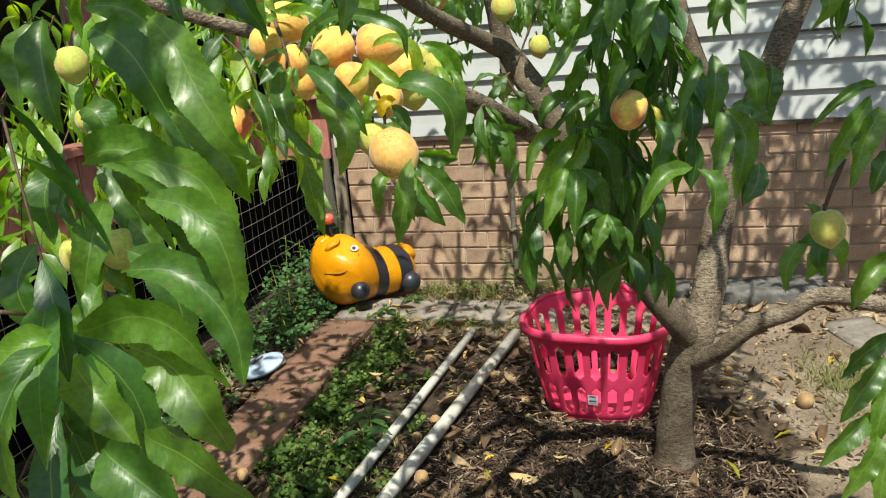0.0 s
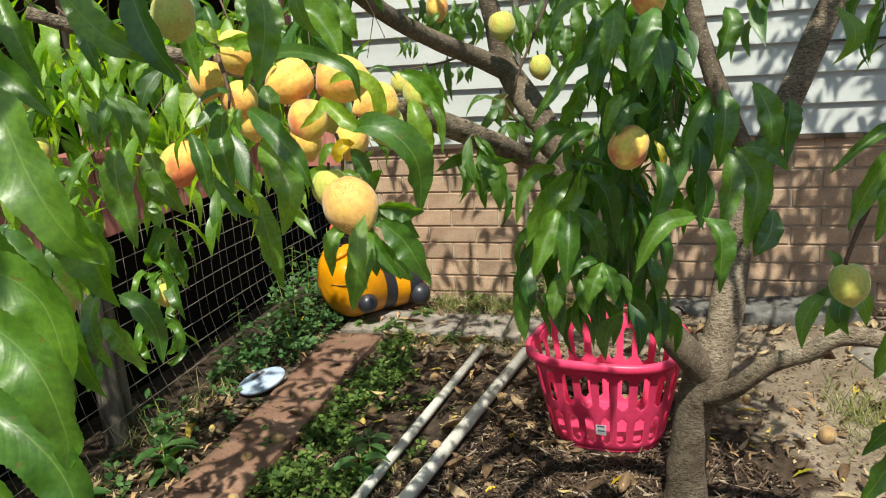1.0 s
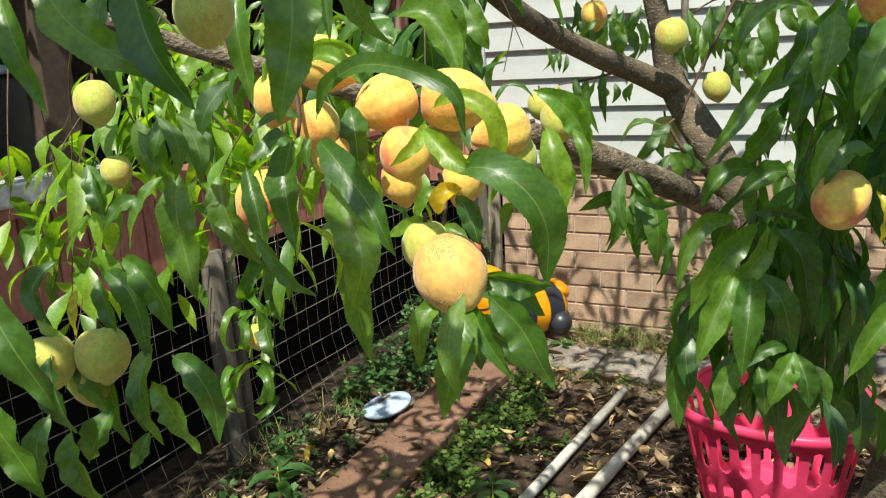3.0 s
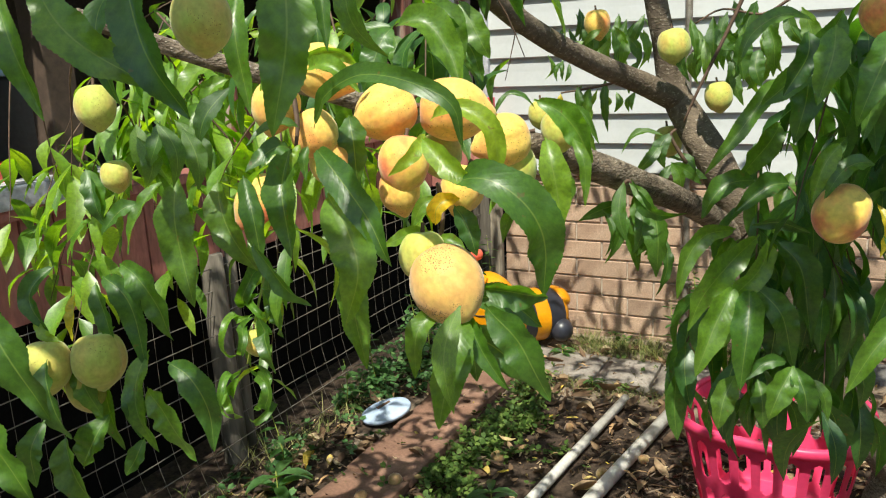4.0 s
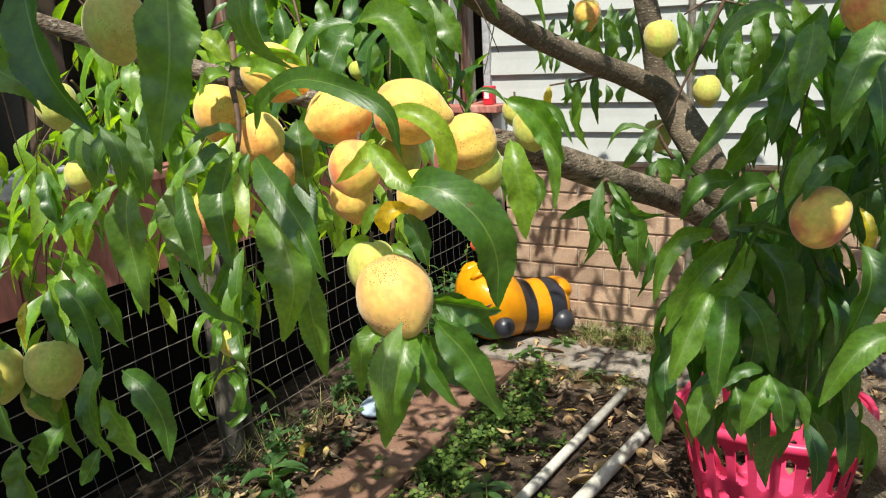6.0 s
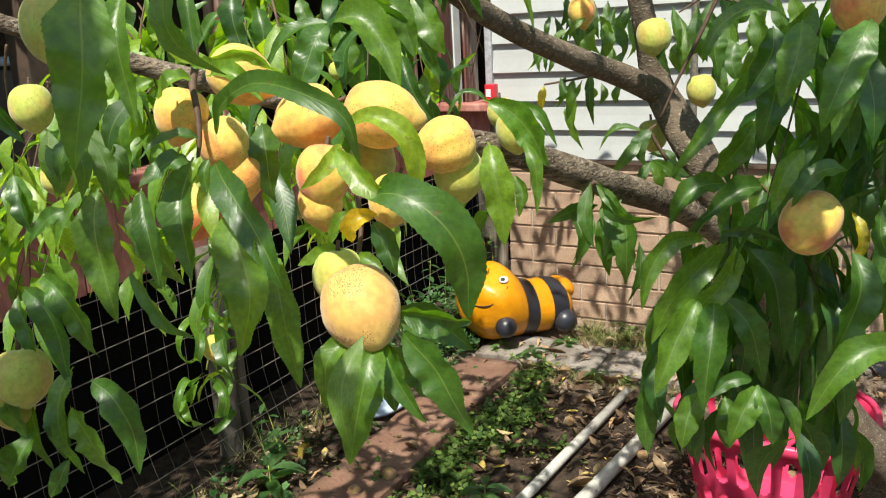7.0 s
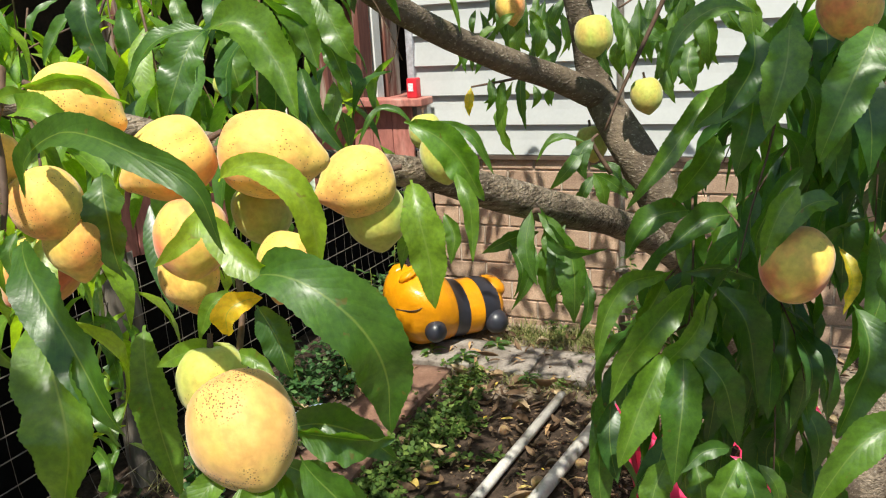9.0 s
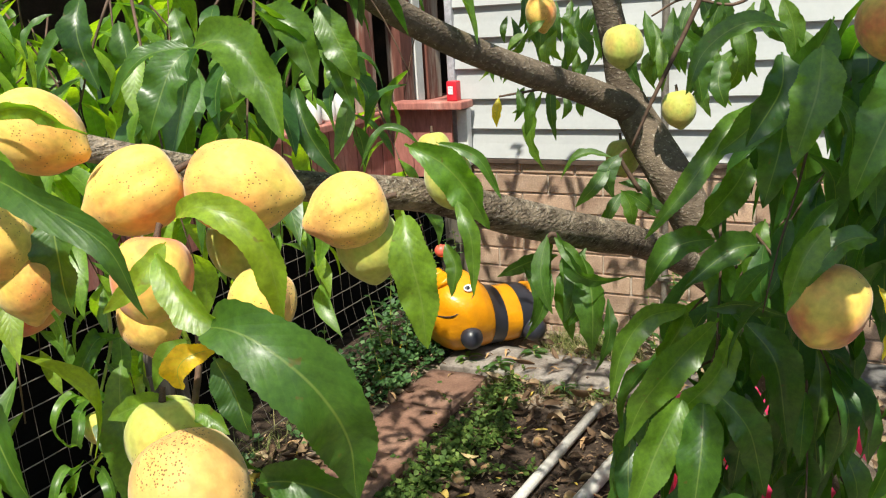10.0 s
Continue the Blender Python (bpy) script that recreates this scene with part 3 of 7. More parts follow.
porch_part("end_wall", (-4.0, 6.3, -0.2), (PX, 6.4, 2.75), DARK_WOOD)
porch_part("near_wall", (-4.0, -0.1, -0.2), (PX, 0.0, 2.75), DARK_WOOD)
# round weathered posts under the porch
for py, r in ((2.72, 0.048), (5.2, 0.06), (0.9, 0.06)):
    part("foot_post", tube_bm([(0.03, py - 3.0, -0.1, r * 1.05), (0.02, py - 3.0, 0.4, r), (0.0, py - 2.99, PZ + 0.03, r * 0.97)], 14, 4, 0.06), OLD_POST, porch, "dark weathered grey round post")
    part("foot_post", tube_bm([(-0.02, py - 2.87, -0.1, r * 0.7), (-0.02, py - 2.88, PZ + 0.03, r * 0.7)], 10, 3, 0.05), OLD_POST, porch, "dark weathered grey round post")
corner = thing("wooden_stake", (-1.13, WALL_Y - 0.02, 0), "weathered grey wooden stake at the end of the brick wall", "post")
part("stake", box_bm((-0.035, -0.02, -0.05), (0.035, 0.02, 0.97), 0.006), GREY_WOOD, corner)

# things on the porch
tv = thing("black_crate", (-1.95, 1.95, 1.05), "black plastic crate standing on the porch", "crate")
part("body", box_bm((-0.25, -0.3, 0), (0.25, 0.34, 0.55), 0.02), BLACK_CASE, tv)
part("lid", box_bm((-0.26, -0.31, 0.551), (0.26, 0.35, 0.58), 0.008), BLUE_PLASTIC, tv, "pale blue lid")
orange = thing("orange_toy", (-1.62, 1.98, 1.05), "small orange plastic toy on the porch", "toy")
part("body", box_bm((-0.05, -0.05, 0), (0.05, 0.05, 0.30), 0.02), CORAL, orange)
cup = thing("red_box", (-1.118, 4.545, CAP + 0.040), "small bright red box on the porch rail", "box")
part("body", box_bm((-0.028, -0.028, 0.0), (0.028, 0.028, 0.100), 0.006), RED_PLASTIC, cup)
part("label_bar", box_bm((-0.018, -0.0305, 0.035), (0.010, -0.0285, 0.075)), PAPER, cup, "pale label", False)
for k, (yy, s) in enumerate(((3.92, 1.0), (4.05, 0.85), (4.17, 1.05))):
    jug = thing("white_bottle", (PX - 0.05, yy, CAP), "small white plastic bottle on the porch rail", "bottle", "bottles on the porch rail")
    part("body", lathe_bm([(0.0, 0), (0.036 * s, 0.001), (0.04 * s, 0.012), (0.04 * s, 0.085 * s), (0.030 * s, 0.11 * s), (0.013 * s, 0.125 * s), (0.013 * s, 0.14 * s)], 18), WHITE_PLASTIC, jug)
    part("cap", lathe_bm([(0.0155 * s, 0.135 * s), (0.0155 * s, 0.158 * s), (0, 0.159 * s)], 14), WHITE_PLASTIC, jug)

# ---- wire netting along the porch foot ----
net = thing("wire_fence", (PX + 0.03, 3.0, 0), "rusty welded wire netting closing the porch underside", "fence")


def net_x(z, y):
    flare = max(0.0, 0.40 - z)
    return 0.75 * flare ** 2 + 0.012 * noise.noise(Vector((y * 2.0, z * 3, 4.0)))


for i in range(10):
    z = 0.05 + i * 0.088
    pts = [(net_x(z, yy), yy - 3.0, z + 0.012 * noise.noise(Vector((yy * 1.6, i * 3.0, 2.2))), 0.0021) for yy in [1.5 + 0.18 * k for k in range(23)]]
    part("wire", tube_bm(pts, 5, 2), WIRE, net)
strand = {}
for k in range(50):
    yy = 1.5 + k * 0.08
    kind = k % 6
    if kind not in strand:
        pts = [(net_x(z, yy), 0, z, 0.0008) for z in (0.02, 0.1, 0.2, 0.3, 0.42, 0.6, 0.87)]
        strand[kind] = mesh_from("wire", tube_bm(pts, 4, 1), WIRE)
    w = new("wire", strand[kind])
    w.parent = net
    w.location = (0, yy - 3.0, 0)
    w.rotation_euler = (radians(0.8 * math.sin(k * 2.3)), 0, 0)

# ---- things on the ground ----
def build_basket():
    ob = thing("laundry_basket", (0.524, 3.125, 0.03), "bright pink slotted plastic laundry basket standing on the mulch", "basket", turn=-6)
    H, N = 0.388, 96

    def radius(a, z):
        # rounded square, wider at the rim
        k = z / H
        rx, ry = 0.206 + 0.082 * k ** 0.85, 0.188 + 0.082 * k ** 0.85
        p = 2.7
        c, s = abs(math.cos(a)), abs(math.sin(a))
        return 1.0 / ((c / rx) ** p + (s / ry) ** p) ** (1 / p)

    def top(a):
        return H + 0.014 * math.cos(2 * (a - math.pi / 2)) ** 3 * (1 if math.sin(a) > 0 else 0.35)

    def point(a, z, off=0.0):
        r = radius(a, min(z, H)) + off
        return Vector((r * math.cos(a), r * math.sin(a), z))

    # wall: a grid of cells, with the round-ended slots left open
    M = 216
    zs = [0.012, 0.036, 0.040, 0.048, 0.146, 0.154, 0.158, 0.196, 0.200, 0.209, 0.318, 0.327, 0.331, 1.0]
    bm = bmesh.new()
    rows = []
    for z in zs:
        rows.append([bm.verts.new(point(2 * math.pi * i / M, top(2 * math.pi * i / M) - 0.012 if z == 1.0 else z)) for i in range(M)])
    for j in range(len(zs) - 1):
        for i in range(M):
            k = i % 9
            widest = k in (2, 3, 4, 5, 6) and j in (3, 9)
            mid_end = k in (3, 4, 5) and j in (2, 4, 8, 10)
            tip_end = k == 4 and j in (1, 5, 7, 11)
            if widest or mid_end or tip_end:
                continue
            bm.faces.new((rows[j][i], rows[j][(i + 1) % M], rows[j + 1][(i + 1) % M], rows[j + 1][i]))
    # the floor
    c = bm.verts.new((0, 0, 0.006))
    for i in range(M):
        bm.faces.new((rows[0][(i + 1) % M], rows[0][i], c))
    ob_wall = part("body", bm, PINK, ob)
    md = ob_wall.modifiers.new("thick", "SOLIDIFY")
    md.thickness = 0.004
    bv = ob_wall.modifiers.new("soft", "BEVEL")
    bv.width, bv.segments, bv.limit_method = 0.0012, 1, "ANGLE"
    # rolled rim
    pts = []
    for i in range(N + 1):
        a = 2 * math.pi * i / N
        pts.append((*point(a, top(a), 0.004), 0.0105))
    rim = bmesh.new()
    prev = None
    for i in range(N):
        a = 2 * math.pi * i / N
        q = point(a, top(a) - 0.010, 0.0)
        out = Vector((math.cos(a), math.sin(a), 0))
        ring = [rim.verts.new(q + out * o + Vector((0, 0, h))) for o, h in ((-0.004, -0.004), (-0.003, 0.010), (0.004, 0.014), (0.014, 0.011), (0.019, 0.002), (0.018, -0.022), (0.014, -0.022), (0.013, -0.002))]
        if prev:
            for k in range(8):
                rim.faces.new((prev[k], prev[(k + 1) % 8], ring[(k + 1) % 8], ring[k]))
        else:
            first = ring
        prev = ring
    for k in range(8):
        rim.faces.new((prev[k], prev[(k + 1) % 8], first[(k + 1) % 8], first[k]))
    part("rim", rim, PINK, ob)
    # hand holds at both ends
    for a in (math.pi / 2 - 0.12, math.pi * 1.5):
        if a > math.pi:
            continue
        bm = bmesh.new()
        arc = []
        for k in range(9):
            u = k / 8
            ang = a + (u - 0.5) * 0.42
            q = point(ang, top(ang) - 0.004 + 0.030 * math.sin(math.pi * u), 0.003)
            arc.append((*q, 0.011))
        part("handle", tube_bm(arc, 8, 3, bm=bm), PINK, ob)
    # base ring
    part("foot_ring", tube_bm([(*point(2 * math.pi * i / 32, 0.0, -0.004)[:2], 0.008, 0.008) for i in range(33)], 6, 1, caps=False), PINK, ob)
    # paper sticker with two printed bars
    a = -math.pi / 2 + 0.06
    st = bmesh.new()
    g = []
    for z in (0.082, 0.128):
        g.append([st.verts.new(point(a + da, z, 0.003)) for da in (-0.085, -0.03, 0.03, 0.085)])
    for k in range(3):
        st.faces.new((g[0][k], g[0][k + 1], g[1][k + 1], g[1][k]))
    sticker = part("sticker", st, PAPER, ob, "white paper sticker with dark bars")
    for z in (0.118, 0.098):
        st = bmesh.new()
        g = [[st.verts.new(point(a + da, zz, 0.0036)) for da in (-0.06, 0.0, 0.06)] for zz in (z, z + 0.006)]
        for k in range(2):
            st.faces.new((g[0][k], g[0][k + 1], g[1][k + 1], g[1][k]))
        part("print_bar", st, INK, sticker)
    # leaves and a few fallen fruits lie inside
    return ob


build_basket()


def build_bee():
    # a blow-up hopping toy lying by the wall; its nose points along its own -x
    ob = thing("bee_hopper_toy", (-0.935, 4.25, 0.045), "yellow and black inflatable bee hopping toy by the wall", "toy", turn=51)
    ob.scale = (1.02, 0.97, 0.95)
    prof = [(-0.255, 0.0), (-0.250, 0.075), (-0.230, 0.135), (-0.185, 0.188), (-0.12, 0.218), (-0.05, 0.219), (0.005, 0.200), (0.05, 0.172),
            (0.10, 0.158), (0.18, 0.157), (0.26, 0.150), (0.31, 0.128), (0.345, 0.088), (0.365, 0.04), (0.368, 0.0)]

    def mid(x):
        # the head rides higher than the body
        return 0.165 + 0.085 * (1 / (1 + math.exp((x - 0.02) * 28)))

    def body_bm(x0, x1, grow=0.0):
        line = smooth_line(prof, 4)
        bm = bmesh.new()
        prev, n = None, 40
        for q in line:
            if not x0 - 1e-6 <= q[0] <= x1 + 1e-6:
                continue
            r = max(q[1], 0.0) + grow
            soft = 0.0 if grow else max(0.0, min(1.0, (-q[0] - 0.05) / 0.10))
            ring = []
            for k in range(n):
                ang = 2 * math.pi * k / n
                # the slack skin of the head is dented
                rr = r * (1 + 0.15 * soft * noise.noise(Vector((q[0] * 9, math.sin(ang) * 1.8, math.cos(ang) * 1.8))))
                ring.append(bm.verts.new((q[0], rr * math.sin(ang), mid(q[0]) + rr * 0.97 * math.cos(ang))))
            if prev:
                for k in range(n):
                    bm.faces.new((prev[k], ring[k], ring[(k + 1) % n], prev[(k + 1) % n]))
            prev = ring
        return bm

    part("body", body_bm(-1, 1), BEE_YELLOW, ob)
    part("stripe", body_bm(0.035, 0.130, 0.003), BEE_BLACK, ob, "black stripe")
    part("stripe", body_bm(0.200, 0.300, 0.003), BEE_BLACK, ob, "black stripe")
    # raised tail end
    bm = bmesh.new()
    bmesh.ops.create_icosphere(bm, subdivisions=3, radius=1.0)
    part("tail", moved(bm, pose(0.315, 0, 0.245, 0, 35, 0) @ Matrix.Diagonal((0.075, 0.10, 0.062, 1))), BEE_YELLOW, ob)
    for sx, sy, r in ((-0.105, -0.212, 0.053), (0.265, -0.145, 0.060), (-0.105, 0.212, 0.053), (0.265, 0.145, 0.060)):
        bm = bmesh.new()
        bmesh.ops.create_icosphere(bm, subdivisions=3, radius=1.0)
        part("foot", moved(bm, pose(sx, sy, 0.155 if sx < 0 else 0.100) @ Matrix.Diagonal((r, r * 1.05, r * 1.1, 1))), BEE_BLACK, ob, "black rubber foot")
    for sy in (-1, 1):
        bm = bmesh.new()
        bmesh.ops.create_icosphere(bm, subdivisions=3, radius=1.0)
        eye = part("eye", moved(bm, pose(-0.085, sy * 0.160, 0.400, -sy * 46, 0, 0) @ Matrix.Diagonal((0.025, 0.021, 0.008, 1))), WHITE_PLASTIC, ob, "white painted eye")
        bm = bmesh.new()
        bmesh.ops.create_icosphere(bm, subdivisions=2, radius=1.0)
        part("pupil", moved(bm, pose(-0.092, sy * 0.163, 0.403, -sy * 46, 0, 0) @ Matrix.Diagonal((0.013, 0.012, 0.008, 1))), BEE_BLACK, eye)
    # crumpled stub wings on top of the head
    for sy in (-1, 1):
        bm = bmesh.new()
        bmesh.ops.create_icosphere(bm, subdivisions=3, radius=1.0)
        for v in bm.verts:
            v.co *= 1 + 0.22 * noise.noise(v.co * 2.3 + Vector((sy, 3, 1)))
        part("wing", moved(bm, pose(-0.165, sy * 0.060, 0.425, 15 * sy, -30, 0) @ Matrix.Diagonal((0.05, 0.042, 0.022, 1))), BEE_YELLOW, ob, "crumpled yellow flap")
    # one antenna stands, with a ball
    stalk = part("antenna", tube_bm([(-0.12, 0.01, 0.440, 0.010), (-0.135, 0.012, 0.500, 0.008), (-0.14, 0.012, 0.54, 0.007)], 8, 3), BEE_BLACK, ob, "black antenna")
    bm = bmesh.new()
    bmesh.ops.create_icosphere(bm, subdivisions=3, radius=0.034)
    part("ball", moved(bm, pose(-0.14, 0.012, 0.565)), CORAL, stalk, "coral red ball")
    # the drawn mouth
    pts = []
    for k in range(7):
        u = k / 6
        x = -0.246 + 0.175 * u
        r = np.interp(x, [p[0] for p in prof], [p[1] for p in prof])
        h = 0.020 + 0.105 * u - 0.03 * math.sin(math.pi * u)
        pts.append((x, -math.sqrt(max(r * r - h * h, 0.0004)) - 0.001, mid(x) + h, 0.0034 - 0.0012 * u))
    part("mouth", tube_bm(pts, 6, 3), BEE_BLACK, ob, "thin black mouth line")
    return ob


build_bee()


def build_pipe(a, b, r, label):
    ob = thing("pvc_pipe", a, label, "pipe", "plastic pipes on the ground")
    d = Vector(b) - Vector(a)
    n = 18
    bm = bmesh.new()
    q = d.to_track_quat("Z", "Y").to_matrix().to_4x4()
    rings = []
    for rr, z in ((r * 0.84, 0.04), (r * 0.84, 0.0), (r, 0.0), (r, d.length * 0.33), (r * 1.01, d.length * 0.66), (r, d.length), (r * 0.84, d.length), (r * 0.84, d.length - 0.05)):
        rings.append([bm.verts.new((rr * math.cos(2 * math.pi * k / n), rr * math.sin(2 * math.pi * k / n), z)) for k in range(n)])
    for p0, p1 in zip(rings, rings[1:]):
        for k in range(n):
            bm.faces.new((p0[k], p0[(k + 1) % n], p1[(k + 1) % n], p1[k]))
    part("tube", moved(bm, q), PVC, ob)
    return ob


build_pipe((-0.155, 3.80, 0.062), (-0.335, 1.70, 0.055), 0.020, "narrow white plastic pipe lying on the leaf litter")
build_pipe((0.068, 3.76, 0.066), (-0.200, 1.70, 0.062), 0.026, "wider off-white plastic pipe lying on the leaf litter")


def build_lid():
    ob = thing("plastic_lid", (-1.075, 3.25, 0.058), "pale blue-grey plastic lid lying beside the path", "lid", turn=28)
    bm = lathe_bm([(0.0, 0.016), (0.05, 0.0158), (0.11, 0.0148), (0.134, 0.0138), (0.141, 0.011), (0.143, 0.006), (0.143, -0.004), (0.139, -0.004), (0.137, 0.004), (0.0, 0.008)], 40)
    part("disc", moved(bm, pose(0, 0, 0.020, 10, -14, 0) @ Matrix.Diagonal((0.80, 0.60, 1, 1))), LID, ob)
    bm = box_bm((-0.02, 0.0, 0.019), (0.05, 0.014, 0.026), 0.003)
    part("leaf_scrap", moved(bm, pose(-0.02, 0.02, 0.016, 8, -10, 35)), TWIG, ob, "brown dry scrap on the lid")
    return ob


build_lid()


def peach_bm(r, tip=0.12, seg=24, rings=14, bump_seed=0):
    bm = bmesh.new()
    top, prev = None, None
    bot = bm.verts.new((0, 0, -r * (0.98 + tip)))
    for j in range(1, rings):
        th = math.pi * j / rings
        row = []
        for k in range(seg):
            ph = 2 * math.pi * k / seg
            rad = math.sin(th) ** 0.93
            z = math.cos(th)
            groove = 1 - 0.13 * math.exp(-abs((ph + math.pi) % (2 * math.pi) - math.pi) / 0.22) * math.sin(th)
            wob = 1 + 0.028 * noise.noise(Vector((math.cos(ph) * rad + bump_seed, math.sin(ph) * rad, z)) * 1.6)
            zz = z * 0.97 - (0.16 * math.exp(-((1 - z) / 0.16)) if z > 0 else 0) - (tip * math.exp(-(1 + z) / 0.04) if z < 0 else 0)
            row.append(bm.verts.new((r * rad * groove * wob * math.cos(ph), r * rad * groove * wob * math.sin(ph), r * zz * wob)))
        if prev:
            for k in range(seg):
                bm.faces.new((prev[k], row[k], row[(k + 1) % seg], prev[(k + 1) % seg]))
        else:
            top = bm.verts.new((0, 0, row[0].co.z - r * 0.05))
            for k in range(seg):
                bm.faces.new((top, row[k], row[(k + 1) % seg]))
        prev = row
    for k in range(seg):
        bm.faces.new((bot, prev[(k + 1) % seg], prev[k]))
    return bm


# fallen, dried peaches
FALLEN = mesh_from("fallen_peach", peach_bm(1.0, 0.05, 16, 10, 3.0), PEACH_DRY)
random.seed(5)
for x, y, s in ((1.312, 3.133, 1.15), (-0.475, 3.10, 0.95), (-0.515, 3.75, 0.9), (-0.06, 3.13, 0.85), (-0.05, 2.43, 0.9), (-0.112, 2.86, 0.75),
                (-0.30, 3.45, 0.75), (0.05, 3.30, 0.7), (-0.80, 2.62, 0.85), (-0.70, 2.34, 0.85), (-0.74, 2.76, 1.0), (-0.15, 2.72, 0.7), (1.05, 3.42, 0.7), (-0.24, 3.98, 0.7)):
    f = new("fallen_peach", FALLEN)
    f.matrix_basis = pose(x, y, ground_height(x, y) + 0.024 * s + (0.02 if x < -0.6 and y < 3.5 else 0), random.uniform(40, 110), random.uniform(-40, 40), random.uniform(0, 360)) @ Matrix.Scale(0.030 * s, 4)
    tagged(f, "dried brown fallen peach lying on the ground", "peach", "fallen peaches")


# ---- pavers, slabs and stones ----
def slab_bm(w, l, h, seed):
    bm = box_bm((-w / 2, -l / 2, 0), (w / 2, l / 2, h))
    bmesh.ops.subdivide_edges(bm, edges=bm.edges[:], cuts=5, use_grid_fill=True)
    for v in bm.verts:
        e = 0.006 * noise.noise(Vector((v.co.x * 9 + seed, v.co.y * 9, v.co.z * 9)))
        v.co += Vector((e, e * 0.7, 0.6 * e))
        edge = min(w / 2 - abs(v.co.x), l / 2 - abs(v.co.y))
        if v.co.z > h * 0.5 and edge < 0.012:
            v.co.z -= 0.006
    return bm


random.seed(8)
path = thing("pavement", (-0.845, 2.8, 0.03), "worn red paver path with soil and leaves on it", "path", kind="structure")
y = 1.62
for k, l in enumerate((0.40, 0.36, 0.40, 0.37, 0.40, 0.36)):
    p = part("paver", slab_bm(0.285 + random.uniform(-0.012, 0.012), l - 0.012, 0.045, k * 3.1), PAVER, path)
    p.matrix_basis = pose(random.uniform(-0.015, 0.015) - 0.02 * (k - 2) / 3, y + l / 2 - 2.8, -0.002 + random.uniform(-0.003, 0.003), random.uniform(-1.2, 1.2), random.uniform(-1.5, 1.5), random.uniform(-2, 2))
    y += l
x = -1.00
for k, w in enumerate((0.34, 0.30, 0.27, 0.33)):
    p = part("slab", slab_bm(w - 0.014, 0.30, 0.05, 40 + k * 2.3), SLAB, path, "grey concrete slab")
    p.matrix_basis = pose(x + w / 2 + 0.845, 4.12 + random.uniform(-0.012, 0.012) - 2.8, -0.012, random.uniform(-1, 1), random.uniform(-1, 1), random.uniform(-2, 2))
    x += w
for k, (px, py, w, l, h, tr, m, lab) in enumerate(((1.33, 4.47, 0.62, 0.26, 0.10, 3, STONE, "dark grey flat stone lying against the wall"),
                                          (0.72, 4.52, 0.42, 0.18, 0.07, -4, STONE, "dark grey flat stone lying against the wall"),
                                          (1.68, 3.92, 0.24, 0.30, 0.05, 20, PALE_STONE, "pale flat stone half sunk in the soil"))):
    s = part("flat_stone", slab_bm(w, l, h, 70 + k * 5), m)
    s.matrix_basis = pose(px, py, 0.0, 2, -2, tr)
    tagged(s, lab, "stone")

# ---- the peach tree ----
tree = thing("peach_tree", (0.825, 2.68, 0.0), "peach tree with grey-brown bark, long drooping leaves and ripening fruit", "tree")
TREE = Vector((0.825, 2.68, 0.0))


def limb(name, points, sides=14, per=7, rough=0.10, material=None, parent=None):
    own = [(p[0] - TREE.x, p[1] - TREE.y, p[2] - TREE.z, p[3]) for p in points]
    return part(name, tube_bm(own, sides, per, rough), material or BARK, parent or tree)


limb("trunk", [(0.80, 2.69, -0.12, 0.100), (0.812, 2.68, 0.04, 0.072), (0.822, 2.63, 0.25, 0.060), (0.848, 2.57, 0.45, 0.062), (0.878, 2.54, 0.58, 0.064), (0.89, 2.55, 0.66, 0.050)], 18, material=TRUNK_BARK)
LIMB_A = limb("limb", [(0.875, 2.54, 0.54, 0.050), (0.80, 2.46, 0.66, 0.044), (0.71, 2.40, 0.80, 0.040), (0.63, 2.26, 0.98, 0.037), (0.56, 2.10, 1.20, 0.035),
                       (0.495, 2.04, 1.365, 0.034), (0.44, 2.06, 1.445, 0.033), (0.398, 2.08, 1.515, 0.028), (0.382, 2.07, 1.60, 0.023), (0.362, 2.05, 1.72, 0.020), (0.31, 2.03, 2.1, 0.010)])
LIMB_L = limb("limb", [(0.415, 2.08, 1.49, 0.024), (0.352, 1.98, 1.538, 0.0215), (0.305, 1.83, 1.583, 0.019), (0.27, 1.70, 1.627, 0.0175), (0.25, 1.58, 1.672, 0.016), (0.22, 1.40, 1.76, 0.015), (0.18, 1.2, 1.9, 0.009)])
LIMB_B = limb("limb", [(0.56, 2.14, 1.17, 0.018), (0.505, 2.02, 1.265, 0.023), (0.465, 1.90, 1.325, 0.0225), (0.44, 1.76, 1.372, 0.0225), (0.405, 1.62, 1.422, 0.022), (0.345, 1.49, 1.475, 0.0185), (0.29, 1.37, 1.507, 0.015),
                       (0.25, 1.28, 1.537, 0.012), (0.21, 1.20, 1.568, 0.011), (0.13, 1.12, 1.605, 0.010), (0.03, 1.02, 1.66, 0.008)], material=TRUNK_BARK)
LIMB_C = limb("limb", [(0.885, 2.54, 0.58, 0.058), (0.918, 2.57, 0.70, 0.052), (0.941, 2.63, 0.85, 0.048), (0.976, 2.68, 1.01, 0.045), (1.018, 2.70, 1.15, 0.042), (1.075, 2.71, 1.30, 0.040),
                       (1.136, 2.717, 1.45, 0.038), (1.21, 2.72, 1.64, 0.034), (1.40, 2.70, 2.1, 0.018)], material=TRUNK_BARK)
limb("limb", [(1.01, 2.70, 1.10, 0.028), (0.955, 2.66, 1.23, 0.029), (0.895, 2.60, 1.375, 0.028), (0.858, 2.59, 1.49, 0.026), (0.825, 2.593, 1.60, 0.024), (0.74, 2.58, 2.0, 0.012)])
